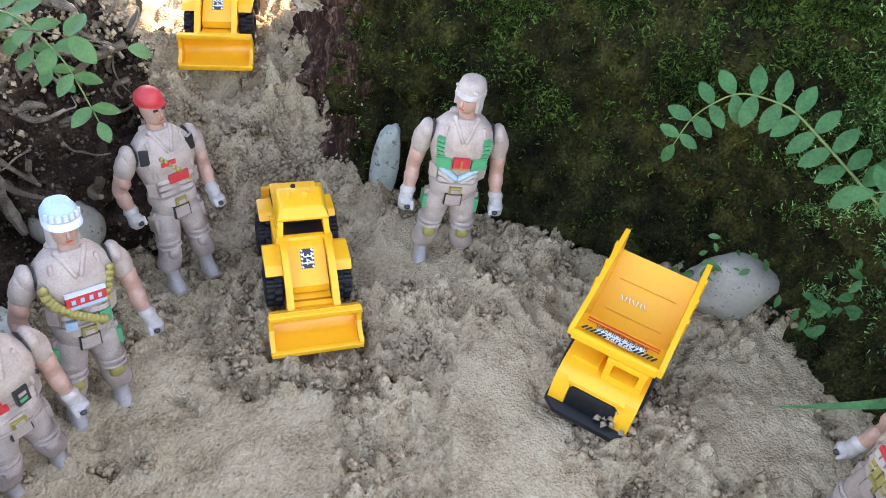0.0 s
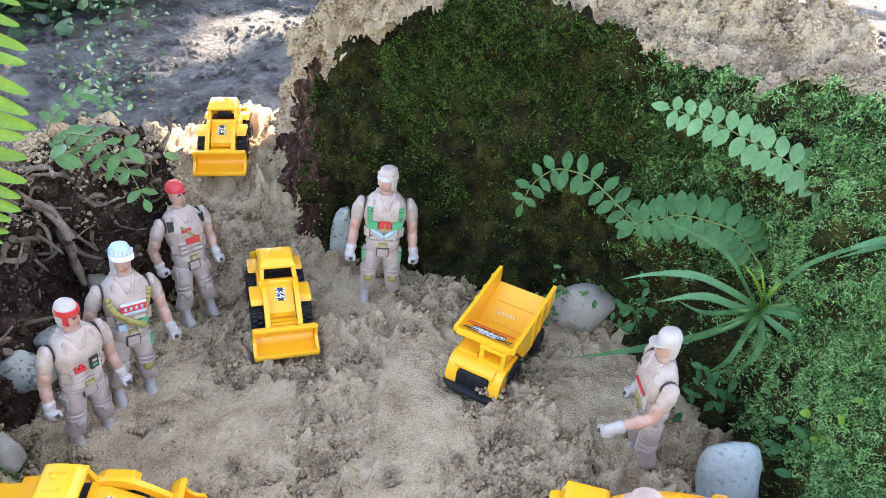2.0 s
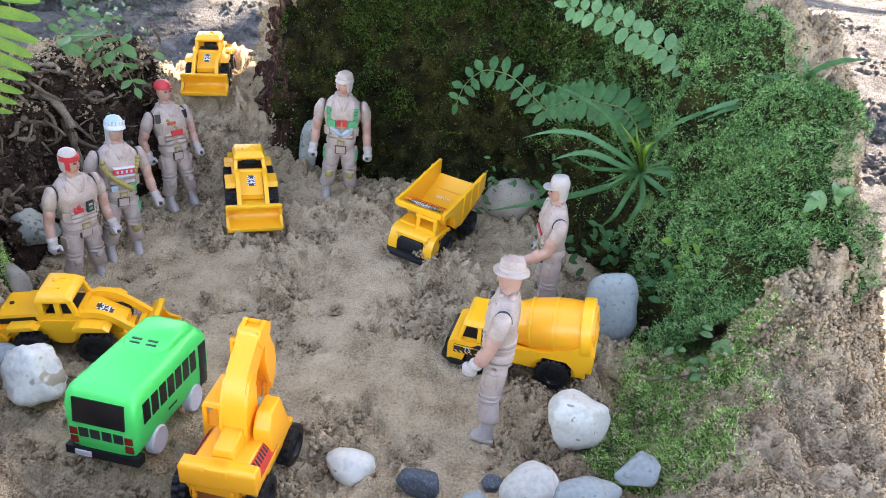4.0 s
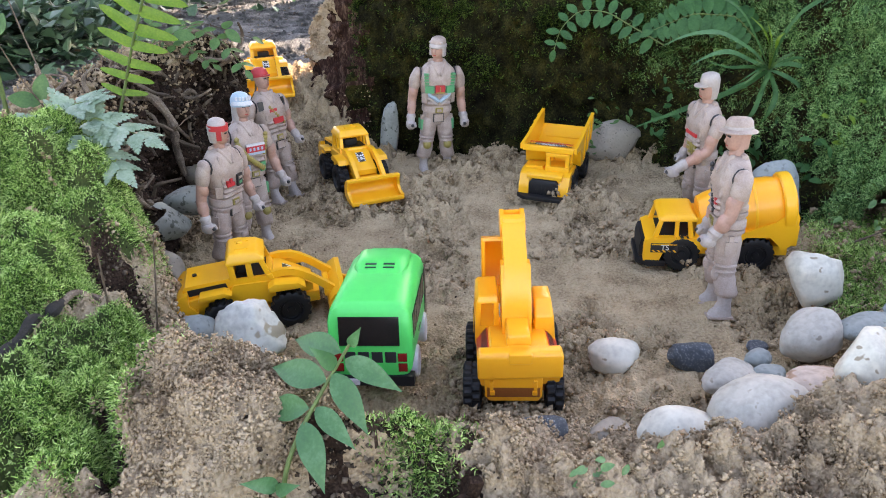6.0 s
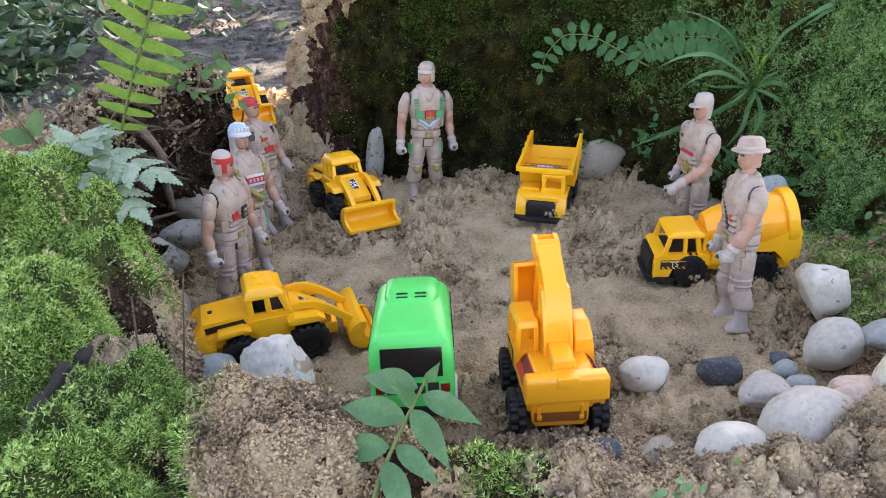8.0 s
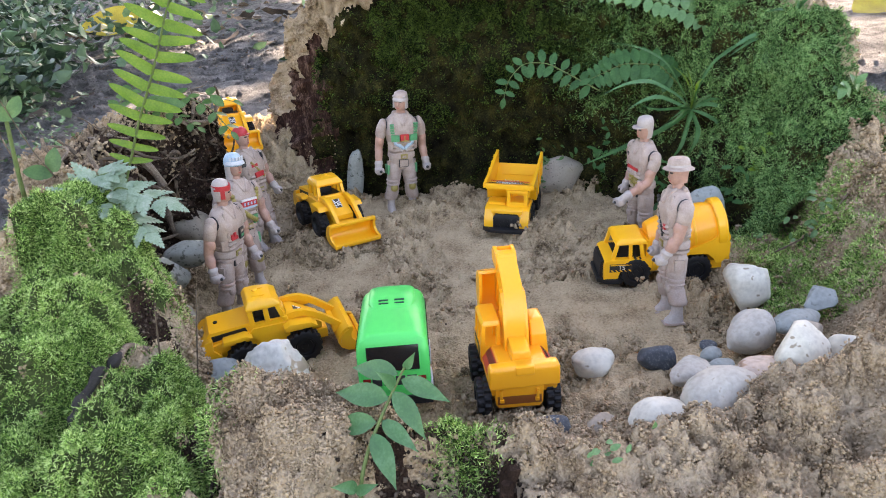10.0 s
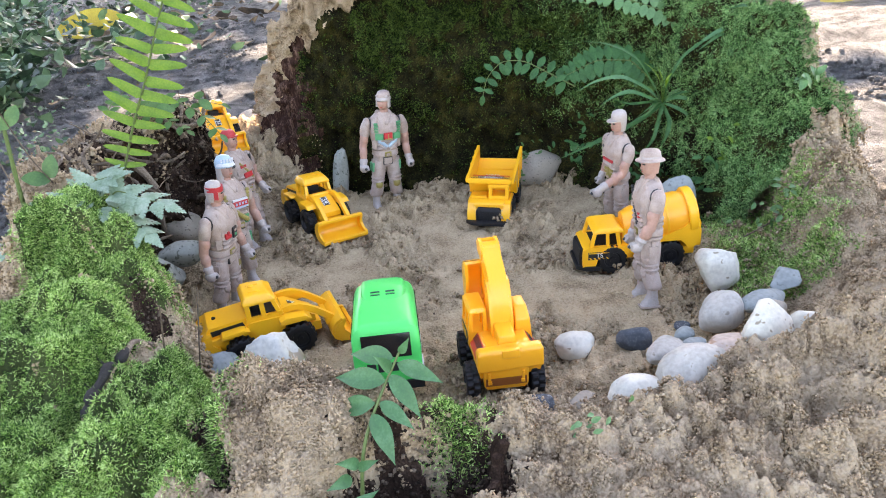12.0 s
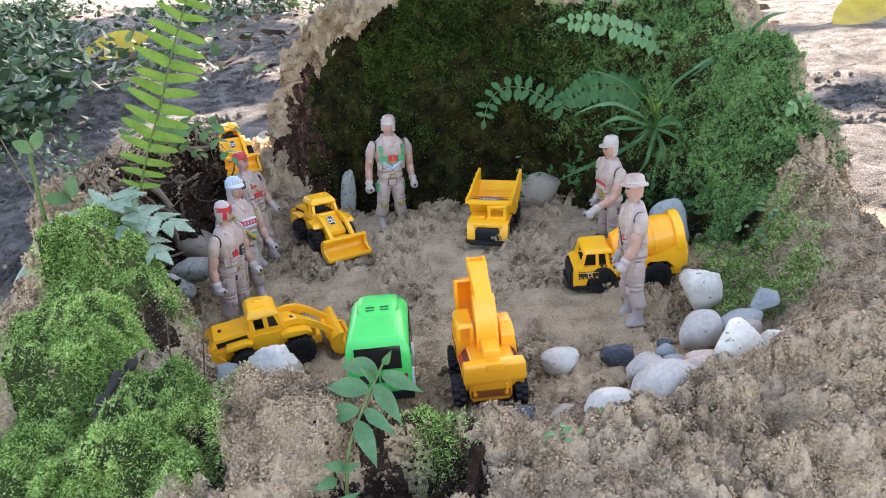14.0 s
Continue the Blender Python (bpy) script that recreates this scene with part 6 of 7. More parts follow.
# pale lobed herb on the left mound
herb = plant(-0.188, 0.105, 0.088, "pale silvery herb with lobed leaves on moss", "herb")
def cut_leaf(name, material, lobes=5):
    """A leaf cut into pairs of toothed lobes along its midrib, one unit long along +y."""
    verts, faces = [], []
    for i in range(lobes * 2 + 1):
        t = 0.12 + 0.80 * (i // 2) / lobes
        side = 1 if i % 2 else -1
        L = 0.42 * (1 - 0.72 * (i // 2) / lobes)
        a = radians(38 + 4 * (i // 2)) if i < lobes * 2 else radians(90)
        if i == lobes * 2:
            side, L, t = 1, 0.22, 0.80
        d, q = (side * math.cos(a), math.sin(a)), (-math.sin(a), side * math.cos(a))
        base = len(verts)
        for u, w in ((0, 0.04), (0.3, 0.10), (0.42, 0.06), (0.6, 0.095), (0.72, 0.055), (0.86, 0.06), (1.0, 0.004)):
            for k in (-1, 0, 1):
                x, y = d[0] * u * L + q[0] * k * w * L * 3.4, t + d[1] * u * L + q[1] * k * w * L * 3.4
                verts.append((x, y, -0.12 * (x * x * 3 + y * y) + 0.02 * abs(k)))
        for r_ in range(6):
            for k in (0, 1):
                c = base + r_ * 3 + k
                faces.append((c, c + 1, c + 4, c + 3))
    base = len(verts)
    for j in range(6):
        y = j / 5 * 0.95
        for k in (-1, 1):
            verts.append((k * 0.035 * (1.2 - y), y, -0.12 * y * y + 0.004))
    for j in range(5):
        c = base + j * 2
        faces.append((c, c + 1, c + 3, c + 2))
    return mesh_of(name, verts, faces, material)


d_herb = cut_leaf("herb_leaflet", LEAF_P)
for pts in ([(-.188, .105, .086), (-.203, .090, .100), (-.226, .078, .088)], [(-.188, .105, .086), (-.194, .092, .104), (-.206, .080, .100)],
            [(-.188, .105, .086), (-.172, .098, .104), (-.148, .088, .094)], [(-.188, .105, .086), (-.176, .092, .098), (-.160, .078, .083)],
            [(-.188, .105, .086), (-.198, .084, .090), (-.206, .070, .070)], [(-.188, .105, .088), (-.184, .108, .108), (-.174, .106, .110)]):
    frond(herb, pts, d_herb, 4, 0.0185, (0, -0.35, 1), 50, 0.30, 0.0006, 0.35)
# round-leafleted sprig against the dark root wall
sprig = plant(-0.195, 0.285, 0.092, "green sprig with round leaflets over the root wall", "sprig")
d_sprig = leaf_data("sprig_leaflet", LEAF, "oval", 0.62, 0.05, 0.12)
frond(sprig, [(-.195, .285, .092), (-.168, .266, .116), (-.142, .250, .122), (-.122, .236, .113), (-.110, .224, .096)], d_sprig, 7, 0.0112, (0.05, -0.35, 1), 66, 0.30, 0.0006, 0.15)
frond(sprig, [(-.195, .285, .092), (-.176, .275, .108), (-.152, .262, .108), (-.134, .252, .096)], d_sprig, 6, 0.0104, (0.05, -0.35, 1), 62, 0.25, 0.0006, 0.2)
frond(sprig, [(-.195, .285, .092), (-.190, .300, .112), (-.176, .315, .122), (-.160, .325, .116)], d_sprig, 6, 0.0100, (0.0, -0.5, 1), 62, 0.25, 0.0006, 0.25)
# arching twig with sparse leaves beside the fern
twig_plant = plant(-0.200, 0.160, 0.08, "thin brown stalks with a few green leaves", "herb")
frond(twig_plant, [(-.20, .16, .08), (-.165, .20, .118), (-.135, .23, .128), (-.105, .25, .112)], d_sprig, 2, 0.014, (0, -0.6, 0.8), 50, 0.45, 0.0005, 0.2, tip=True, stem_mat=TWIG)
frond(twig_plant, [(-.205, .16, .075), (-.222, .155, .115), (-.232, .15, .155)], d_sprig, 2, 0.015, (0, -0.8, 0.6), 40, 0.1, 0.0006, 0.2, tip=False, stem_mat=TWIG)
bm = tube(bmesh.new(), smooth_path([(-.232, .155, .05), (-.234, .155, .09), (-.231, .155, .135)], 14), 0.0016, 0.0012, 8, 0.3)
stalk = part("stalk", bm, STEM, None, unit=1)
stalk.parent, stalk.matrix_parent_inverse = twig_plant, twig_plant.matrix_world.inverted()
# broad-leaved weed on the front rim
weed = plant(-0.072, -0.113, height(-0.072, -0.113), "green weed with broad pointed leaves on the front rim", "weed")
d_weed = leaf_data("weed_leaf", LEAF_G, "lance", 0.38, 0.14, 0.30, 0, 12)
wpath = smooth_path([(-.088, -.110, height(-.088, -.110)), (-.082, -.103, .044), (-.076, -.097, .053), (-.070, -.092, .060), (-.064, -.088, .067), (-.059, -.085, .073)], 20)
bm = tube(bmesh.new(), wpath, 0.0010, 0.0005, 7)
st = part("stem", bm, STEM, None, unit=1)
st.parent, st.matrix_parent_inverse = weed, weed.matrix_world.inverted()
for a, b in (((-.062, -.086, .071), (-.078, -.073, .072)), ((-.061, -.087, .069), (-.047, -.098, .065)), ((-.067, -.090, .064), (-.086, -.077, .065)), ((-.065, -.089, .066), (-.057, -.103, .055)),
             ((-.073, -.094, .058), (-.090, -.083, .053)), ((-.071, -.094, .058), (-.062, -.106, .053)), ((-.075, -.096, .055), (-.071, -.112, .044)), ((-.059, -.085, .072), (-.057, -.090, .079)),
             ((-.084, -.105, .040), (-.090, -.112, .048)), ((-.085, -.106, .039), (-.080, -.112, .045)), ((-.088, -.108, .037), (-.095, -.117, .043)), ((-.064, -.088, .067), (-.068, -.094, .077))):
    a, b = Vector(a), Vector(b)
    leaflet("leaf", d_weed, weed, axes(a, b - a, (0.05, -0.75, 0.66), (b - a).length * 1.05))
for x, y, ang, size in ((-.096, -.122, 170, .018), (-.096, -.122, 20, .018), (-.096, -.122, 265, .016), (-.100, -.112, 140, .013)):
    leaflet("leaf", d_weed, weed, axes((x, y, height(x, y) + 0.006), (math.cos(radians(ang)), math.sin(radians(ang)), 0.45), (0, -0.4, 1), size))
# ferns and grass on the mossy wall
wall_fern = plant(0.232, 0.170, 0.085, "dark green pinnate fern hanging on the mossy wall", "fern")
d_wf = leaf_data("wall_leaflet", LEAF_D, "oval", 0.52, 0.06, 0.16)
frond(wall_fern, [(.225, .176, .098), (.209, .182, .116), (.184, .192, .118), (.160, .198, .108)], d_wf, 15, 0.0142, (-0.3, -0.75, 0.6), 88, 0.1, 0.0006, 0.3)
frond(wall_fern, [(.172, .206, .096), (.160, .222, .104), (.142, .238, .116), (.124, .246, .117), (.111, .248, .104), (.107, .247, .090)], d_wf, 11, 0.0130, (-0.3, -0.75, 0.6), 84, 0.05, 0.0006, 0.35)
top_fern = plant(0.262, 0.205, 0.130, "pale green fern frond arching below the rim", "fern")
d_tf = leaf_data("top_leaflet", LEAF_M, "oval", 0.58, 0.06, 0.14)
frond(top_fern, [(.276, .168, .128), (.250, .174, .144), (.220, .184, .157), (.190, .196, .168), (.168, .205, .171)], d_tf, 17, 0.0132, (-0.2, -0.7, 0.7), 80, 0.05, 0.0006, 0.35)
grass = plant(0.222, 0.160, 0.075, "tuft of long strap-leaved grass on the mossy wall", "grass tuft")
rg = random.Random(9)


def blade(parent, pts, width, material, up):
    path = smooth_path(pts, 18)
    verts, faces = [], []
    for i, p in enumerate(path):
        t = i / 17
        tan = Vector(path[min(i + 1, 17)] - path[max(i - 1, 0)]).normalized()
        side = tan.cross(Vector(up)).normalized()
        nrm = side.cross(tan)
        w = width / 2 * min(1, 0.5 + t * 3) * min(1, (1 - t) * 2.6 + 0.04)
        for u in (-1, 0, 1):
            verts.append(Vector(p) + side * u * w + nrm * abs(u) * w * 0.45)
    for i in range(17):
        for k in range(2):
            a = i * 3 + k
            faces.append((a, a + 1, a + 4, a + 3))
    ob = new("blade", mesh_of("blade", [tuple(v) for v in verts], faces, material))
    ob.parent, ob.matrix_parent_inverse = parent, parent.matrix_world.inverted()


B0 = (.217, .150, .087)
for width, mat_, pts in ((.0026, LEAF_D, [(.205, .143, .102), (.187, .139, .127), (.163, .139, .140), (.143, .143, .143)]), (.0040, LEAF_G, [(.200, .143, .101), (.175, .139, .115), (.154, .139, .115), (.141, .143, .108)]),
                         (.0042, LEAF_G, [(.203, .143, .093), (.183, .139, .103), (.170, .139, .102), (.160, .143, .095)]), (.0042, LEAF_G, [(.221, .143, .093), (.242, .139, .087), (.262, .139, .073), (.274, .143, .054)]),
                         (.0040, LEAF_G, [(.220, .143, .086), (.232, .139, .079), (.243, .139, .061), (.252, .143, .043)]), (.0038, LEAF_D, [(.196, .143, .079), (.174, .139, .074), (.149, .139, .067), (.125, .143, .059)]),
                         (.0030, LEAF_D, [(.208, .141, .074), (.203, .138, .063), (.196, .143, .051)]), (.0036, LEAF_D, [(.219, .141, .073), (.214, .138, .063), (.212, .143, .054)]),
                         (.0024, LEAF_Y, [(.209, .141, .105), (.201, .138, .116), (.195, .143, .122)]), (.0022, LEAF_Y, [(.211, .141, .104), (.206, .138, .114), (.206, .143, .120)]),
                         (.0024, LEAF_Y, [(.213, .141, .103), (.213, .138, .110), (.221, .143, .111)]), (.0022, LEAF_D, [(.216, .143, .105), (.224, .139, .123), (.243, .139, .133), (.270, .143, .135)]),
                         (.0026, LEAF_D, [(.198, .141, .092), (.182, .138, .093), (.169, .143, .098)]), (.0026, LEAF_D, [(.200, .141, .083), (.183, .138, .079), (.180, .143, .070)])):
    blade(grass, [B0] + pts, width, mat_, (0, -0.6, 0.8))
for k in range(7):
    a = rg.uniform(0.3, 5.9)
    L = rg.uniform(.016, .034)
    tip = Vector(B0) + Vector((math.cos(a) * L, -0.3 * L, math.sin(a) * L * 0.75))
    mid = Vector(B0).lerp(tip, 0.5) + Vector((0, -0.006, L * 0.22))
    blade(grass, [B0, tuple(Vector(B0).lerp(mid, 0.5) + Vector((0, 0, L * 0.06))), tuple(mid), tuple(tip)], rg.uniform(.0012, .0024), LEAF_D if rg.random() < 0.6 else LEAF, (0, -0.6, 0.8))
grass2 = plant(0.297, 0.150, 0.146, "small strap-leaved grass tuft on the mossy wall", "grass tuft")
B1 = (.298, .150, .147)
for width, pts in ((.0042, [(.302, .141, .143), (.308, .138, .133), (.318, .143, .120)]), (.0040, [(.297, .141, .140), (.303, .138, .130), (.311, .143, .119)]), (.0034, [(.292, .141, .138), (.294, .138, .128), (.297, .143, .119)]),
                   (.0034, [(.273, .141, .141), (.248, .138, .136), (.230, .143, .122)]), (.0038, [(.276, .141, .139), (.255, .138, .135), (.240, .143, .124)]), (.0034, [(.297, .141, .158), (.307, .138, .165), (.329, .143, .166)]),
                   (.0028, [(.291, .139, .159), (.290, .143, .166)]), (.0028, [(.275, .139, .154), (.264, .143, .152)]), (.0030, [(.286, .139, .137), (.293, .143, .126)])):
    blade(grass2, [B1] + pts, width, LEAF_G if rg.random() < 0.6 else LEAF_D, (0, -0.6, 0.8))


def small_plant(x, y, z, n, size, material, seed, label, spread=0.010):
    """A small rosette of oval leaves."""
    p = plant(x, y, z, label, "small plant")
    data = leaf_data("rosette_leaf", material, "oval", 0.52, 0.1, 0.25, 0, 7)
    n, size = int(n * 1.6), size * 0.74
    r = random.Random(seed)
    for _ in range(n):
        a = r.uniform(0, 6.283)
        o = Vector((r.gauss(0, spread), -abs(r.gauss(0, spread * 0.4)), r.gauss(0, spread)))
        leaflet("leaf", data, p, axes(Vector((x, y, z)) + o, (math.cos(a), -0.4, math.sin(a) * 0.7), (0, -0.6, 0.8), size * r.uniform(0.7, 1.2)))


small_plant(0.252, 0.098, 0.060, 16, 0.009, LEAF_Y, 1, "bright green seedling cluster on moss")
small_plant(0.170, 0.205, 0.050, 16, 0.009, LEAF_D, 2, "low green leaves on the mossy wall", 0.010)
small_plant(0.205, 0.150, 0.040, 24, 0.010, LEAF_D, 3, "dark green leaves under the grass", 0.012)
small_plant(0.228, 0.110, 0.030, 22, 0.010, LEAF_D, 4, "dark green leaves at the wall foot", 0.014)
small_plant(0.257, 0.130, 0.112, 12, 0.011, LEAF, 5, "green leaves on the mossy wall", 0.010)
small_plant(0.298, 0.095, 0.112, 5, 0.015, LEAF_M, 6, "pale leaf sprig on the mossy wall", 0.008)
small_plant(0.135, 0.240, 0.030, 24, 0.008, LEAF, 7, "low green leaves at the wall foot", 0.014)
small_plant(0.230, 0.035, 0.040, 18, 0.008, LEAF, 8, "small green leaves on the sandy rim", 0.014)
small_plant(0.010, -0.112, 0.030, 16, 0.006, LEAF_M, 10, "pale green tuft on the front rim", 0.006)

# ---- roots and twigs ----
roots = root("root_tangle", pose(-0.16, 0.25, 0.05), "tangle of dead brown roots on the dark wall", "roots")
rr = random.Random(21)
for k in range(140):
    i, j = rr.randrange(5, LP.shape[0] - 5), rr.randrange(18, 106)
    p, n = LP[i, j], LN[i, j]
    if n[1] > 0.3:
        n = -n
    n = Vector(n)
    way = Vector((rr.gauss(0, 1), rr.gauss(0, 0.6), rr.gauss(-0.2, 0.8))).normalized()
    pts = [Vector(p) - n * .004]
    for q in range(rr.randrange(3, 6)):
        way = (way + Vector((rr.gauss(0, .55), rr.gauss(0, .55), rr.gauss(0, .55)))).normalized()
        pts.append(pts[-1] + way * rr.uniform(.004, .009) + n * (.005 if q == 0 else rr.uniform(-.001, .001)))
    r = rr.choice((.0005, .0007, .0010, .0013, .0017, .0024))
    bm = tube(bmesh.new(), smooth_path(pts, 14), r, r * 0.45, 6, 0.4)
    ob = part("root", bm, (TWIG if k % 3 else ROOT), None, unit=1)
    ob.parent, ob.matrix_parent_inverse = roots, roots.matrix_world.inverted()


def wall_root(cells, r, material, lift=.004):
    """A root that runs over the dark wall by the given cells of its grid."""
    pts = []
    for i, j in cells:
        n = Vector(LN[i, j])
        n = -n if n.y > 0.3 else n
        pts.append(Vector(LP[i, j]) + n * (r + lift) + Vector((rr.gauss(0, .0012), rr.gauss(0, .0012), rr.gauss(0, .0012))))
    ob = part("root", tube(bmesh.new(), smooth_path(pts, 22), r, r * 0.5, 8, 0.6), material, None, unit=1)
    ob.parent, ob.matrix_parent_inverse = roots, roots.matrix_world.inverted()


wall_root([(62, 56), (65, 49), (67, 38), (69, 26), (71, 17)], .0042, ROOT)
wall_root([(66, 44), (71, 33), (74, 24)], .0018, ROOT)
wall_root([(70, 56), (74, 50), (78, 44), (82, 41), (86, 40)], .0026, ROOT)
wall_root([(73, 58), (76, 54), (82, 51), (87, 43)], .0016, TWIG)
wall_root([(86, 36), (87, 30), (86, 25), (81, 22), (73, 20)], .0010, ROOT, .010)
wall_root([(47, 36), (50, 33), (55, 33), (60, 29), (64, 27)], .0018, ROOT)
wall_root([(52, 40), (55, 33), (57, 25)], .0014, ROOT)
wall_root([(86, 104), (89, 92), (92, 80), (91, 66)], .0026, ROOT)
wall_root([(96, 106), (97, 94), (96, 80), (99, 66)], .0022, ROOT)
wall_root([(92, 108), (94, 96), (98, 84)], .0020, TWIG)
wall_root([(80, 100), (83, 88), (80, 74), (82, 66)], .0022, TWIG)
wall_root([(64, 84), (70, 76), (72, 66), (69, 60)], .0024, ROOT)
wall_root([(40, 76), (46, 62), (44, 48), (48, 38)], .0020, TWIG)
wall_root([(24, 80), (28, 64), (26, 46), (30, 32)], .0022, ROOT)
wall_root([(10, 70), (16, 54), (15, 38), (20, 26)], .0018, TWIG)


def twig(name, pts, r, label, material=None):
    bm = tube(bmesh.new(), smooth_path(pts, 18), r, r * 0.6, 7, 0.35)
    ob = part(name, bm, material or TWIG, None, unit=1)
    return tagged(ob, label, "twig")


DARK_TWIG = mat("twig_black", (0.022, 0.019, 0.017), 0.9, (0.01, 0.009, 0.008), (0.06, 0.05, 0.042), 150, 1500, 0.5, 0.0006)
bm = bmesh.new()
line = [(-.192 + .0195 * k / 7, -.021 + .027 * k / 7) for k in range(8)]
tp = [Vector((x + 0.0009 * math.sin(k * 2.3), y, height(x, y) + .0048 + 0.0006 * math.sin(k * 1.9))) for k, (x, y) in enumerate(line)]
tube(bm, smooth_path(tp, 40), 0.0027, 0.0021, 9, 0.7)
for k in (2, 4, 5):
    tube(bm, smooth_path([tp[k], tp[k] + Vector((-.004, .003, .003)), tp[k] + Vector((-.006, .008, .004))], 8), 0.0007, 0.0003, 6, 0.6)
tagged(part("twig", bm, DARK_TWIG, None, unit=1), "black rotten twig lying across moss", "twig")
twig("twig", [(-.1730, .005, height(-.1730, .005) + .004), (-.170, .013, height(-.170, .013) + .004), (-.163, .018, height(-.163, .018) + .003), (-.152, .017, height(-.152, .017) + .002)], 0.0018, "grey brown bent root lying on crumbs", ROOT)
twig("twig", [(-.160, .008, height(-.160, .008) + .002), (-.150, .010, height(-.150, .010) + .002), (-.142, .015, height(-.142, .015) + .001)], 0.0013, "short piece of bleached root on crumbs", ROOT)
twig("twig", [(.205, .040, height(.205, .040) + .004), (.235, .030, height(.235, .030) + .004), (.262, .036, height(.262, .036) + .004)], 0.0006, "thin dry stalk lying over moss")
twig("twig", [(-.1455, .022, height(-.1455, .022)), (-.136, .0195, .071)], 0.0005, "thin brown stalk standing in sand")
twig("twig", [(-.157, .008, height(-.157, .008) - .002), (-.153, .001, .0735)], 0.0005, "thin brown stalk standing in moss")
twig("twig", [(-1.0, 1.80, -0.01), (-.75, 1.87, 0.0), (-.56, 2.23, 0.005)], 0.028, "pale dead branch on the ground", mat("branch_grey", (0.30, 0.30, 0.28), 0.9, (0.16, 0.16, 0.15), (0.45, 0.45, 0.42), 12, 200, 0.4, 0.003))
twig("twig", [(-.30, .45, -.03), (-.33, .50, .03), (-.36, .55, .09), (-.37, .56, .14)], 0.0010, "thin dry stalk beyond the rim")

# rotten wood pocket in the front rim
rotten = root("rotten_wood", pose(-0.046, -0.118, 0.0), "dark rotten wood splinters in the front rim", "rotten wood")
for k in range(9):
    x, y = -0.046 + rr.gauss(0, .008), -0.116 + rr.gauss(0, .006)
    bm = bmesh.new()
    bmesh.ops.create_cube(bm, size=1, matrix=pose(x, y, height(x, y) + .002, rr.uniform(-20, 20), rr.uniform(-20, 20), rr.uniform(0, 90)) @ Matrix.Diagonal((.004, .003, rr.uniform(.012, .026), 1)))
    bmesh.ops.subdivide_edges(bm, edges=bm.edges, cuts=3, use_grid_fill=True)
    for v in bm.verts:
        v.co += Vector((noise.noise(v.co * 400), noise.noise(v.co * 400 + Vector((5, 0, 0))), 0)) * .0012
    ob = part("splinter", bm, SOIL, None, unit=1)
    ob.parent, ob.matrix_parent_inverse = rotten, rotten.matrix_world.inverted()

# ---- fallen leaves and weeds beyond the stump ----
d_dead = leaf_data("fallen_leaf", LEAF_DEAD, "oval", 0.5, 0.15, -0.25, 0, 12)
for x, y, z, d, s, up in ((-.525, 2.24, -.004, (1, 0.02, 0.0), .20, (0, -.75, .65)), (1.30, 1.12, -.018, (1, .2, .06), .20, (0, -.5, .9)), (0.62, 1.30, -.02, (1, .6, .05), .10, (0, 0, 1))):
    ob = new("fallen_leaf", d_dead)
    ob.matrix_world = axes((x, y, z), d, up, s)
    tagged(ob, "yellow fallen leaf on grey earth", "leaf", "fallen leaves")


def scatter_leaves(name, centres, per, spread, size, material, seed, label, category, lift):
    """Many small leaves in low clumps, as one ground cover."""
    rng = np.random.default_rng(seed)
    c = np.repeat(np.array(centres), per, axis=0)
    p = np.zeros((len(c), 3))
    p[:, :2] = c[:, :2] + rng.normal(size=(len(c), 2)) * c[:, 2:3] * spread
    p[:, 2] = OUTSIDE + rng.uniform(0.0, 1.0, len(c)) * lift
    a = rng.normal(size=(len(c), 3))
    a[:, 2] = np.abs(a[:, 2]) * (0.5 if lift > 0.03 else 0.12)
    a /= np.linalg.norm(a, axis=1, keepdims=True)
    b = np.cross(a, rng.normal(size=(len(c), 3)) * 0.5 + np.array([0, 0, 1.0]))
    b /= np.linalg.norm(b, axis=1, keepdims=True)
    L = size * rng.uniform(0.5, 1.2, len(c))[:, None]
    n = np.cross(a, b) * L * 0.1
    W = L * 0.30
    P = np.stack([p, p + a * L * .3 + b * W + n, p + a * L * .7 + b * W * .85 + n, p + a * L, p + a * L * .7 - b * W * .85 + n, p + a * L * .3 - b * W + n], 1)
    ob = new(name, mesh_of(name, P.reshape(-1, 3), np.arange(len(P) * 6).reshape(-1, 6), material, False))
    return tagged(ob, label, category, kind="stuff")


rb = np.random.default_rng(31)
weeds = [(x, y, s) for x, y, s in zip(rb.uniform(-3.2, -0.35, 60), rb.uniform(1.7, 5.5, 60), rb.uniform(0.1, 0.3, 60)) if x < -0.10 - 0.22 * y]
weeds += [(x, y, 0.12) for x, y in zip(rb.uniform(-1.5, -0.55, 16), rb.uniform(1.0, 1.9, 16))]
weeds += [(-0.2, 3.2, .3), (0.1, 3.8, .3), (.4, 3.6, .3)]
scatter_leaves("weeds", weeds, 460, 0.7, 0.036, mat("weed_leaf_far", (0.038, 0.090, 0.042), 0.4, (0.012, 0.035, 0.017), (0.10, 0.185, 0.095), 5, 60, 0, island=0.6, trans=0.25), 41, "low green weeds on shaded earth", "weeds", 0.10)
scatter_leaves("herbs", [(-.42, .95, .06), (-.55, 1.2, .07), (-.36, .75, .04), (-.70, 1.4, .1), (-.9, 1.7, .1), (-.30, .62, .03)], 110, 0.8, 0.010, mat("herb_leaf_far", (0.07, 0.15, 0.06), 0.4, (0.03, 0.075, 0.03), (0.15, 0.26, 0.13), 15, 100, 0, island=0.6, trans=0.25), 47, "small green herbs beyond the rim", "herbs", 0.05)
litter = [(x, y, 0.5) for x, y in zip(rb.uniform(-2.5, 2.5, 40), rb.uniform(1.7, 5.0, 40))]
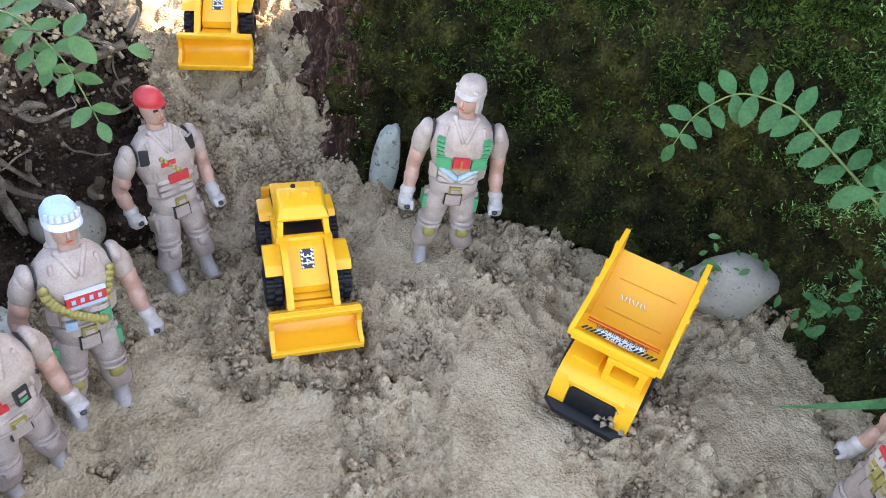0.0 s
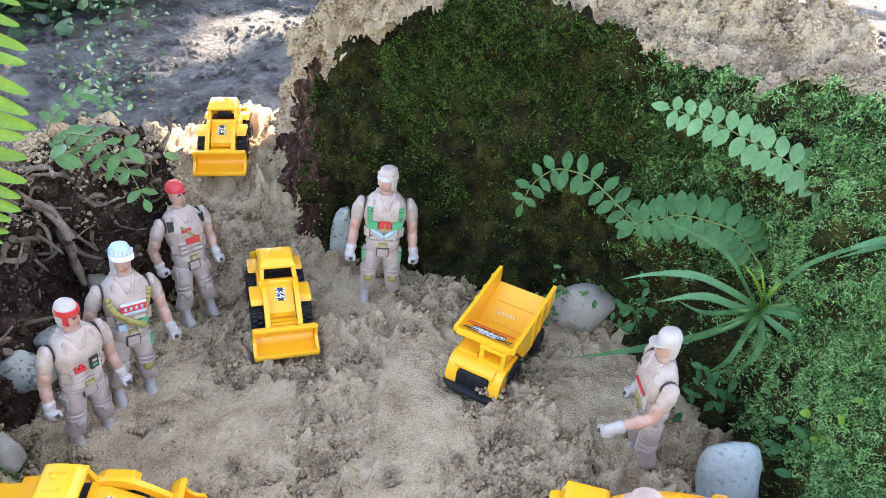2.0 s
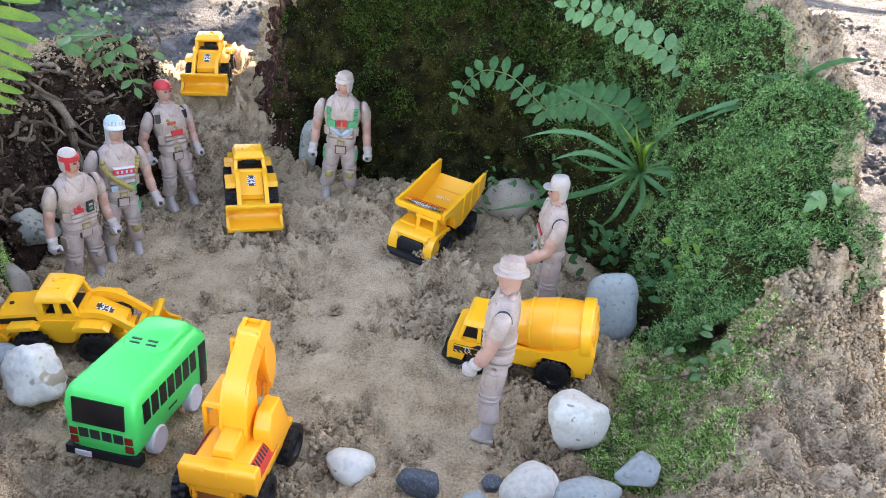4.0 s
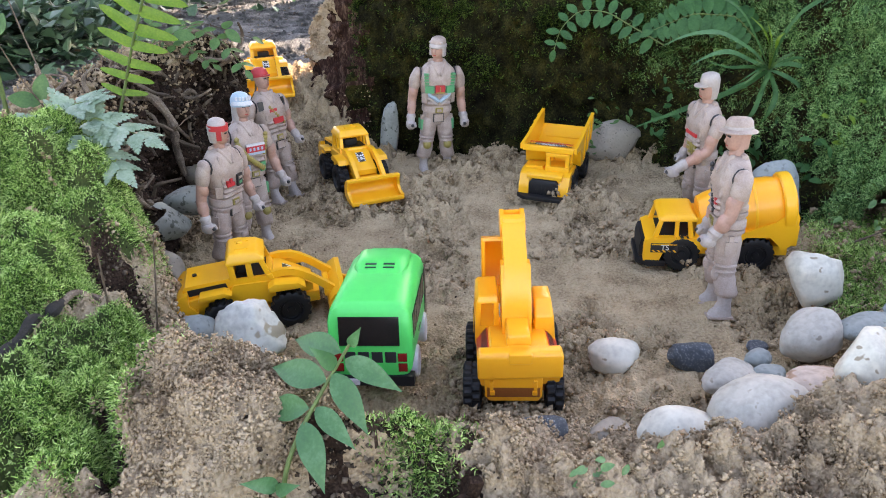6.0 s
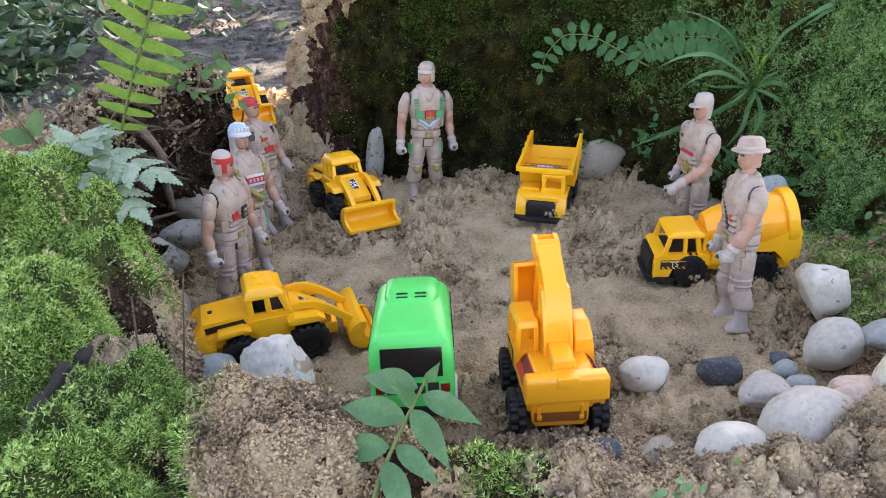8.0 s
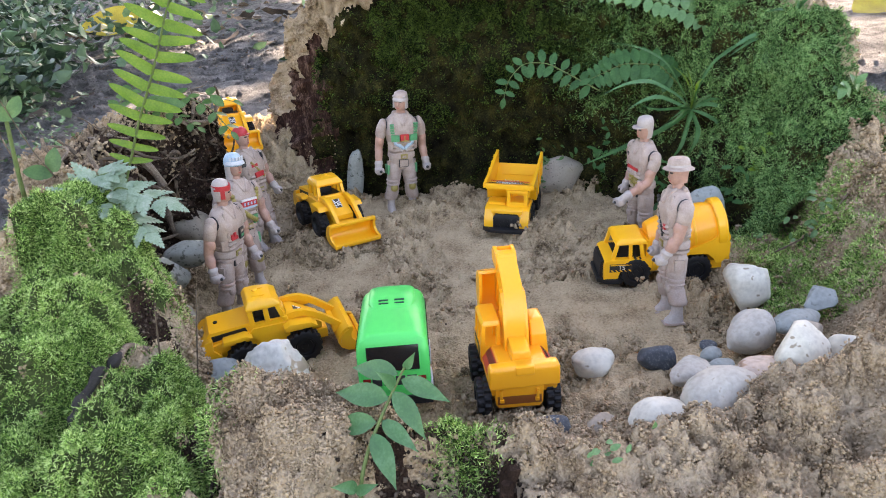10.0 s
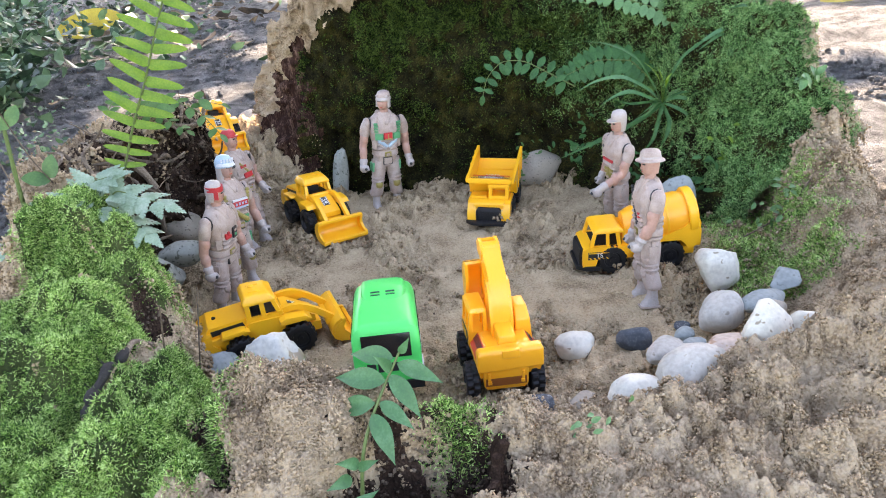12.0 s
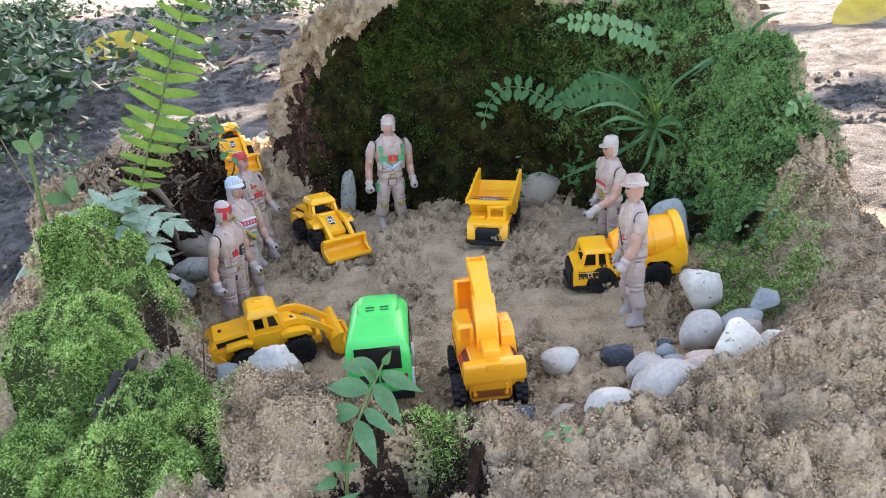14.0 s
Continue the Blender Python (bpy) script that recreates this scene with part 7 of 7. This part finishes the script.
scatter_leaves("leaf_litter", litter, 40, 0.9, 0.06, LITTER, 43, "brown dead leaves on grey earth", "leaf litter", 0.012)
clods = [(x, y, 0.2) for x, y in zip(rb.uniform(-1.2, 1.2, 60), rb.uniform(0.55, 2.2, 60))]
scatter_leaves("litter_bits", clods, 45, 0.8, 0.008, LITTER, 44, "small bits of dry litter on earth", "leaf litter", 0.006)


# ---- moss ----
def strands(name, P, N, per, length, width, material, seed, label, lift=0.35, hang=0.0):
    """Short fine moss leaves standing on the points P."""
    rng = np.random.default_rng(seed)
    p = np.repeat(P, per, axis=0) + rng.normal(size=(len(P) * per, 3)) * 0.0012
    n = np.repeat(N, per, axis=0)
    d = n * 0.75 + rng.normal(size=n.shape) * 0.55 + np.array([0, 0, lift - hang])
    d /= np.linalg.norm(d, axis=1, keepdims=True)
    L = length * rng.uniform(0.55, 1.3, len(p))[:, None]
    s = np.cross(d, rng.normal(size=d.shape))
    s /= np.linalg.norm(s, axis=1, keepdims=True)
    p = p - n * 0.0008
    w = width * rng.uniform(0.7, 1.3, len(p))[:, None]
    tip = p + d * L + (n * 0.2 - np.array([0, 0, 0.25])) * L * rng.uniform(0, 0.7, len(p))[:, None]
    V = np.stack([p - s * w * 0.5, tip, p + s * w * 0.5], 1).reshape(-1, 3)
    F = np.arange(len(p) * 3).reshape(-1, 3)
    ob = new(name, mesh_of(name, V, F, material, False))
    return tagged(ob, label, "moss", kind="stuff")


def heaps(P, N, weight, n, per, spread, seed):
    """Points gathered in small heaps on a surface."""
    rng = np.random.default_rng(seed)
    p, m = pick(P, N, weight, n, seed)
    p, m = np.repeat(p, per, axis=0), np.repeat(m, per, axis=0)
    k = rng.normal(size=p.shape) * spread
    up_ = np.abs(rng.normal(size=(len(p), 1))) * spread * 0.5
    return p + k - m * np.sum(k * m, axis=1, keepdims=True) + m * up_, m


def pick(P, N, weight, n, seed):
    rng = np.random.default_rng(seed)
    w = np.clip(weight, 0, None).ravel()
    k = rng.choice(w.size, n, p=w / w.sum())
    return P.reshape(-1, 3)[k], N.reshape(-1, 3)[k]


WN2 = np.where((WN[..., 1:2] > 0.2) & (WN[..., 2:3] < 0.3), -WN, WN)
patch = fbm(WS, WP[..., 2] * 1.3, 0.045, 4, 150)
tuft = fbm(WS, WP[..., 2], 0.011, 3, 151)
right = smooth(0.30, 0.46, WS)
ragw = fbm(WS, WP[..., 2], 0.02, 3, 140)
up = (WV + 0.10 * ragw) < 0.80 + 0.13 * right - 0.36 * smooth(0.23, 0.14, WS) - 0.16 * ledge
# moss in the shade-darkened colour, thinning out towards the right of the wall
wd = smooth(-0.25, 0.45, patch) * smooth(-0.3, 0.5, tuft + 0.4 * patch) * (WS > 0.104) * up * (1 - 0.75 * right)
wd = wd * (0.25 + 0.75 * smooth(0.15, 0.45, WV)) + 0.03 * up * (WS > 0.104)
strands("wall_moss", *pick(WP, WN2, wd, 42000, 51), 4, 0.0025, 0.0008, MOSS_SHADE, 52, "dark green moss on the stump wall", 0.15)
strands("stray_moss", *pick(WP, WN2, wd * smooth(0.3, 0.9, tuft) * (WV > 0.25), 5000, 57), 4, 0.0052, 0.0008, MOSS_SHADE, 58, "stray green moss shoots on the stump wall", 0.2)
wb = right * (0.32 + 0.68 * smooth(-0.45, 0.25, patch)) * (0.2 + smooth(-0.6, 0.4, tuft)) * (WV + 0.06 * ragw < 0.97 - 0.27 * ledge) * smooth(0.10, 0.30, WV + 0.08 * tuft)
strands("bright_moss", *pick(WP, WN2, wb, 66000, 53), 5, 0.0025, 0.00058, MOSS_WALL, 54, "bright green moss on the stump wall", 0.2)

gi, gj = np.meshgrid(np.where((gx > -0.34) & (gx < 0.40))[0], np.where((gy > -0.24) & (gy < 0.48))[0], indexing="ij")
RX, RY, RZ = GX[gi, gj], GY[gi, gj], GZ[gi, gj]
RP = np.stack([RX, RY, RZ], -1)
RN = np.stack([-np.gradient(RZ, gx[gi[:, 0]], axis=0), -np.gradient(RZ, gy[gj[0]], axis=1), np.ones_like(RZ)], -1)
RN /= np.linalg.norm(RN, axis=-1, keepdims=True)
cell = np.gradient(gx)[gi] * np.gradient(gy)[gj] / np.clip(RN[..., 2], 0.12, 1)
rr_, rphi = np.hypot(RX - CX, RY - CY), np.degrees(np.arctan2(RY - CY, RX - CX))
rag = fbm(RX, RY, 0.03, 4, 160)
left_moss = np.where(RY > 0.014, smooth(-0.140, -0.160, RX + 0.012 * rag), smooth(-0.131, -0.146, RX + 0.010 * rag)) * smooth(0.135, 0.105, RY + 0.01 * rag) * smooth(0.168, 0.178, rr_ + 0.006 * rag) * smooth(-0.10, -0.07, RY)
left_moss = left_moss * (RZ > -0.03) * smooth(-0.238, -0.220, RX + 0.012 * rag + 0.10 * (0.06 - RY))
mound = np.exp(-(((RX + 0.096) / 0.034) ** 2 + ((RY + 0.066) / 0.030) ** 2) ** 2)
left_moss = left_moss * (1 - mound)
# dark soil colour here paints the shadow beneath the moss overhang
hole_shade = np.exp(-(((RX + 0.164) / 0.013) ** 2 + ((RY - 0.038) / 0.015) ** 2) ** 2)
# rotten wood in the front rim, its dark colour partly painted shade
pocket = np.exp(-(((RX + 0.066) / 0.027) ** 2 + ((RY + 0.112) / 0.018) ** 2) ** 2)
pocket = np.maximum(pocket, np.exp(-(((RX + 0.044) / 0.022) ** 2 + ((RY + 0.113) / 0.016) ** 2) ** 2))
pocket = np.maximum(pocket, np.exp(-(((RX + 0.080) / 0.016) ** 2 + ((RY + 0.108) / 0.010) ** 2) ** 2))
pocket = np.maximum(pocket, 0.8 * np.exp(-(((RX + 0.139 + 0.25 * (RY + 0.075)) / 0.0055) ** 2 + ((RY + 0.075) / 0.022) ** 2) ** 2))
pocket = np.maximum(pocket, 0.62 * np.exp(-(((RX + 0.062) / 0.022) ** 2 + ((RY + 0.097) / 0.010) ** 2) ** 2))
pocket = np.maximum(pocket, 0.62 * np.exp(-(((RX + 0.036) / 0.012) ** 2 + ((RY + 0.096) / 0.010) ** 2) ** 2))
left_moss = left_moss * (1 - hole_shade)
ridge = np.exp(-(((RX + 0.158) / 0.015) ** 2 + ((RY - 0.011 - 0.25 * (RX + 0.158)) / 0.0060) ** 2) ** 2)      # bare crumbs between the cushions
left_moss = left_moss * (1 - smooth(0.25, 0.6, ridge + 0.25 * rag)) * (1 - 0.8 * smooth(0.80, 0.97, gully(RX, RY)))
cushion = fbm(RX, RY, 0.010, 3, 161)
bed = np.zeros(GX.shape, np.int32)
bed[gi, gj] = np.where(hole_shade + pocket + 0.3 * fbm(RX, RY, 0.008, 3, 165) > 0.45, 2, np.where(left_moss > 0.45, 1, np.where((rr_ > around(INNER, rphi) - 0.004 + 0.014 * rag) & (rr_ < 0.33) & (RY < 0.30), 3, 0)))
ground.data.materials.append(MOSS_GROUND_SHADE)
ground.data.materials.append(SOIL)
ground.data.materials.append(SAND_RIM)
no_crumbs = (left_moss > 0.25) | (hole_shade + pocket > 0.4)
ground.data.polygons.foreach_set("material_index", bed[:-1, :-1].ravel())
left_moss = left_moss * (0.08 + smooth(-0.45, 0.35, cushion))
strands("mound_moss", *pick(RP, RN, left_moss * cell, 105000, 61), 5, 0.0019, 0.00050, MOSS, 62, "bright green moss on a sandy mound", 0.25)
right_moss = (rphi < -6) * (rphi > -42) * smooth(0.188, 0.205, rr_) * smooth(0.262, 0.235, rr_ + 0.02 * rag) * smooth(-0.45, 0.2, rag)
right_moss = 1.3 * right_moss + 1.2 * np.exp(-(((RX - 0.235) / 0.022) ** 2 + ((RY - 0.045) / 0.024) ** 2))
right_moss = right_moss + 1.0 * np.exp(-(((RX + 0.040) / 0.010) ** 2 + ((RY + 0.090) / 0.010) ** 2)) + 0.3 * np.exp(-(((RX + 0.13) / 0.012) ** 2 + ((RY + 0.045) / 0.012) ** 2))
strands("rim_moss", *pick(RP, RN, right_moss * cell, 46000, 63), 5, 0.0023, 0.0006, MOSS, 64, "green moss patches on the sand rim", 0.3)


# ---- sand crumbs ----
def crumbs(name, P, N, size, seed, material, label, sink=0.45, tiny=False):
    """Loose lumps of sand."""
    rng = np.random.default_rng(seed)
    bm = bmesh.new()
    if tiny:
        bmesh.ops.create_cone(bm, segments=3, radius1=1, radius2=0, depth=1.5, cap_ends=True, cap_tris=False)
    else:
        for p in ((1, 0, 0), (-1, 0, 0), (0, 1, 0), (0, -1, 0), (0, 0, 1), (0, 0, -1)):
            bm.verts.new(p)
        bmesh.ops.convex_hull(bm, input=bm.verts)
        bm.verts.index_update()
    bmesh.ops.triangulate(bm, faces=bm.faces)
    bv = np.array([v.co for v in bm.verts])
    bf = np.array([[v.index for v in f.verts] for f in bm.faces])
    bm.free()
    n = len(P)
    r = size * np.exp(rng.normal(0, 0.45, n))
    r = np.minimum(r, size * 1.7)
    sc = rng.uniform(0.7, 1.25, (n, 3)) * r[:, None]
    rot = rng.normal(size=(n, 4))
    rot /= np.linalg.norm(rot, axis=1, keepdims=True)
    w, x, y, z = rot.T
    R = np.stack([1 - 2 * (y * y + z * z), 2 * (x * y - w * z), 2 * (x * z + w * y), 2 * (x * y + w * z), 1 - 2 * (x * x + z * z), 2 * (y * z - w * x),
                  2 * (x * z - w * y), 2 * (y * z + w * x), 1 - 2 * (x * x + y * y)], 1).reshape(n, 3, 3)
    lump = bv[None] * rng.uniform(0.6, 1.35, (n, len(bv), 1)) * sc[:, None, :]
    V = np.einsum("nij,nkj->nki", R, lump) + (P + N * (r * (1 - sink))[:, None])[:, None]
    F = (bf[None] + (np.arange(n) * len(bv))[:, None, None]).reshape(-1, 3)
    ob = new(name, mesh_of(name, V.reshape(-1, 3), F, material, True))
    return tagged(ob, label, "sand", kind="stuff")


clump = smooth(-0.35, 0.45, fbm(RX, RY, 0.022, 3, 170))
trod = smooth(0.06, 0.02, np.abs(RX - 0.035 - 0.25 * (RY - 0.12))) * smooth(-0.05, 0.02, RY) * smooth(0.30, 0.2, RY)
inner = around(INNER, rphi)
on_rim = (rr_ > inner - 0.012) * (rr_ < around(CREST, rphi) + 0.10)
wall_zone = (rphi > 6) & (rphi < 104) & (rr_ > inner - 0.02)
foot = smooth(inner - 0.055, inner - 0.015, rr_ + 0.012 * rag)
dens = np.where(on_rim, 0.85 + 0.5 * clump, 0.55 * foot * (0.3 + clump) + 0.006 + 1.1 * crumbly(RX, RY) * (0.3 + 0.7 * clump) * (1 - 0.5 * trod))
dens = dens * np.where(no_crumbs, 0.02, 1) * (RZ > -0.028) * np.where(wall_zone, 0.4, 1) * np.where(RY > 0.34, 0.18, 1)
for bx_, by_, turn in BUCKETS:
    c, s = math.cos(radians(turn)), math.sin(radians(turn))
    along, across = -s * (RX - bx_) + c * (RY - by_), c * (RX - bx_) + s * (RY - by_)
    dens = np.where((np.abs(along - 0.044) < 0.011) & (np.abs(across) < 0.0225), 0, dens)
front = dens * (RY < 0.02)
rest = dens * (RY >= 0.02)
crumbs("rim_crumbs", *heaps(RP, RN, front * on_rim * cell, 6600, 14, 0.0013, 71), 0.00056, 72, CRUMB_RIM, "crumbly lumps of tan sand on the rim", 0.42)
crumbs("floor_crumbs", *heaps(RP, RN, (rest + front * (1 - on_rim)) * cell, 3600, 11, 0.0018, 73), 0.00112, 74, CRUMB, "loose crumbs of tan sand on the floor", 0.28)
crumbs("bank_crumbs", *heaps(RP, RN, rest * on_rim * (rr_ > inner) * cell, 4600, 10, 0.0020, 87), 0.00078, 88, CRUMB_RIM, "crumbly lumps of tan sand on the banks", 0.4)
crumbs("mound_crumbs", *heaps(RP, RN, mound * (1 - pocket) * np.where(left_moss > 0.3, 0, 1) * cell, 1500, 13, 0.0010, 91), 0.00044, 92, CRUMB_RIM, "crumbly lumps of tan sand on the mound", 0.62)
crumbs("rim_grit", *pick(RP, RN, front * on_rim * cell, 34000, 81), 0.00036, 82, CRUMB_RIM, "fine crumbs of damp sand on the rim", 0.4, True)
crumbs("floor_grit", *pick(RP, RN, (dens + 0.17 * (1 - on_rim) * (rr_ < inner) * np.where(no_crumbs, 0, 1)) * (RY > -0.02) * cell, 38000, 83), 0.00054, 84, CRUMB, "fine crumbs of dry sand on the floor", 0.4, True)
crumbs("wall_crumbs", *pick(WP, WN2, (kind == 2) * 1.0 + 0.25 * (WV > 0.9) + 0.10 * (WS < 0.12) * (WV < 0.16), 26000, 75), 0.00065, 76, CRUMB_RIM, "sandy crumbs on the wall top")
SOIL_CRUMB = mat("soil_crumb", (0.070, 0.050, 0.037), 0.95, (0.018, 0.013, 0.010), (0.17, 0.13, 0.095), 60, 900, 0.4, 0.0008, spec=0.06, island=0.6)
LN2 = np.where((LN[..., 1:2] > 0.2) & (LN[..., 2:3] < 0.3), -LN, LN)
crumbs("pocket_crumbs", *pick(RP, RN, (pocket + hole_shade) * cell, 3500, 85), 0.0007, 86, SOIL_CRUMB, "dark crumbs of rotten wood in the hollows")
crumbs("root_wall_crumbs", *pick(LP, LN2, np.ones(LS.shape), 8000, 77), 0.0009, 78, SOIL_CRUMB, "dark crumbs of rotten wood on the wall")
crumbs("root_wall_sand", *heaps(LP, LN2, smooth(0.25, 0.8, LV) * (0.3 + (fbm(LS, LV * 0.1, 0.02, 3, 240) > 0.1)), 240, 12, 0.0026, 93), 0.0010, 94, CRUMB_RIM, "tan crumbs of sand caught on the root wall", 0.5)
rc_ = np.random.default_rng(97)
ex, ey = np.repeat(rc_.uniform(-1.3, 0.9, 2200), 7), np.repeat(0.42 + 1.9 * rc_.uniform(0, 1, 2200) ** 1.5, 7)
ex, ey = ex + rc_.normal(size=ex.size) * 0.010, ey + rc_.normal(size=ey.size) * 0.010
open_ = np.hypot(ex - CX, ey - CY) > 0.47
ex, ey = ex[open_], ey[open_]
EP = np.stack([ex, ey, terrain(ex, ey)], -1)
crumbs("earth_clods", EP, np.tile(np.array([0, 0, 1.0]), (len(EP), 1)), 0.0036, 98, SAND, "grey clods of trodden earth beyond the stump", 0.6)
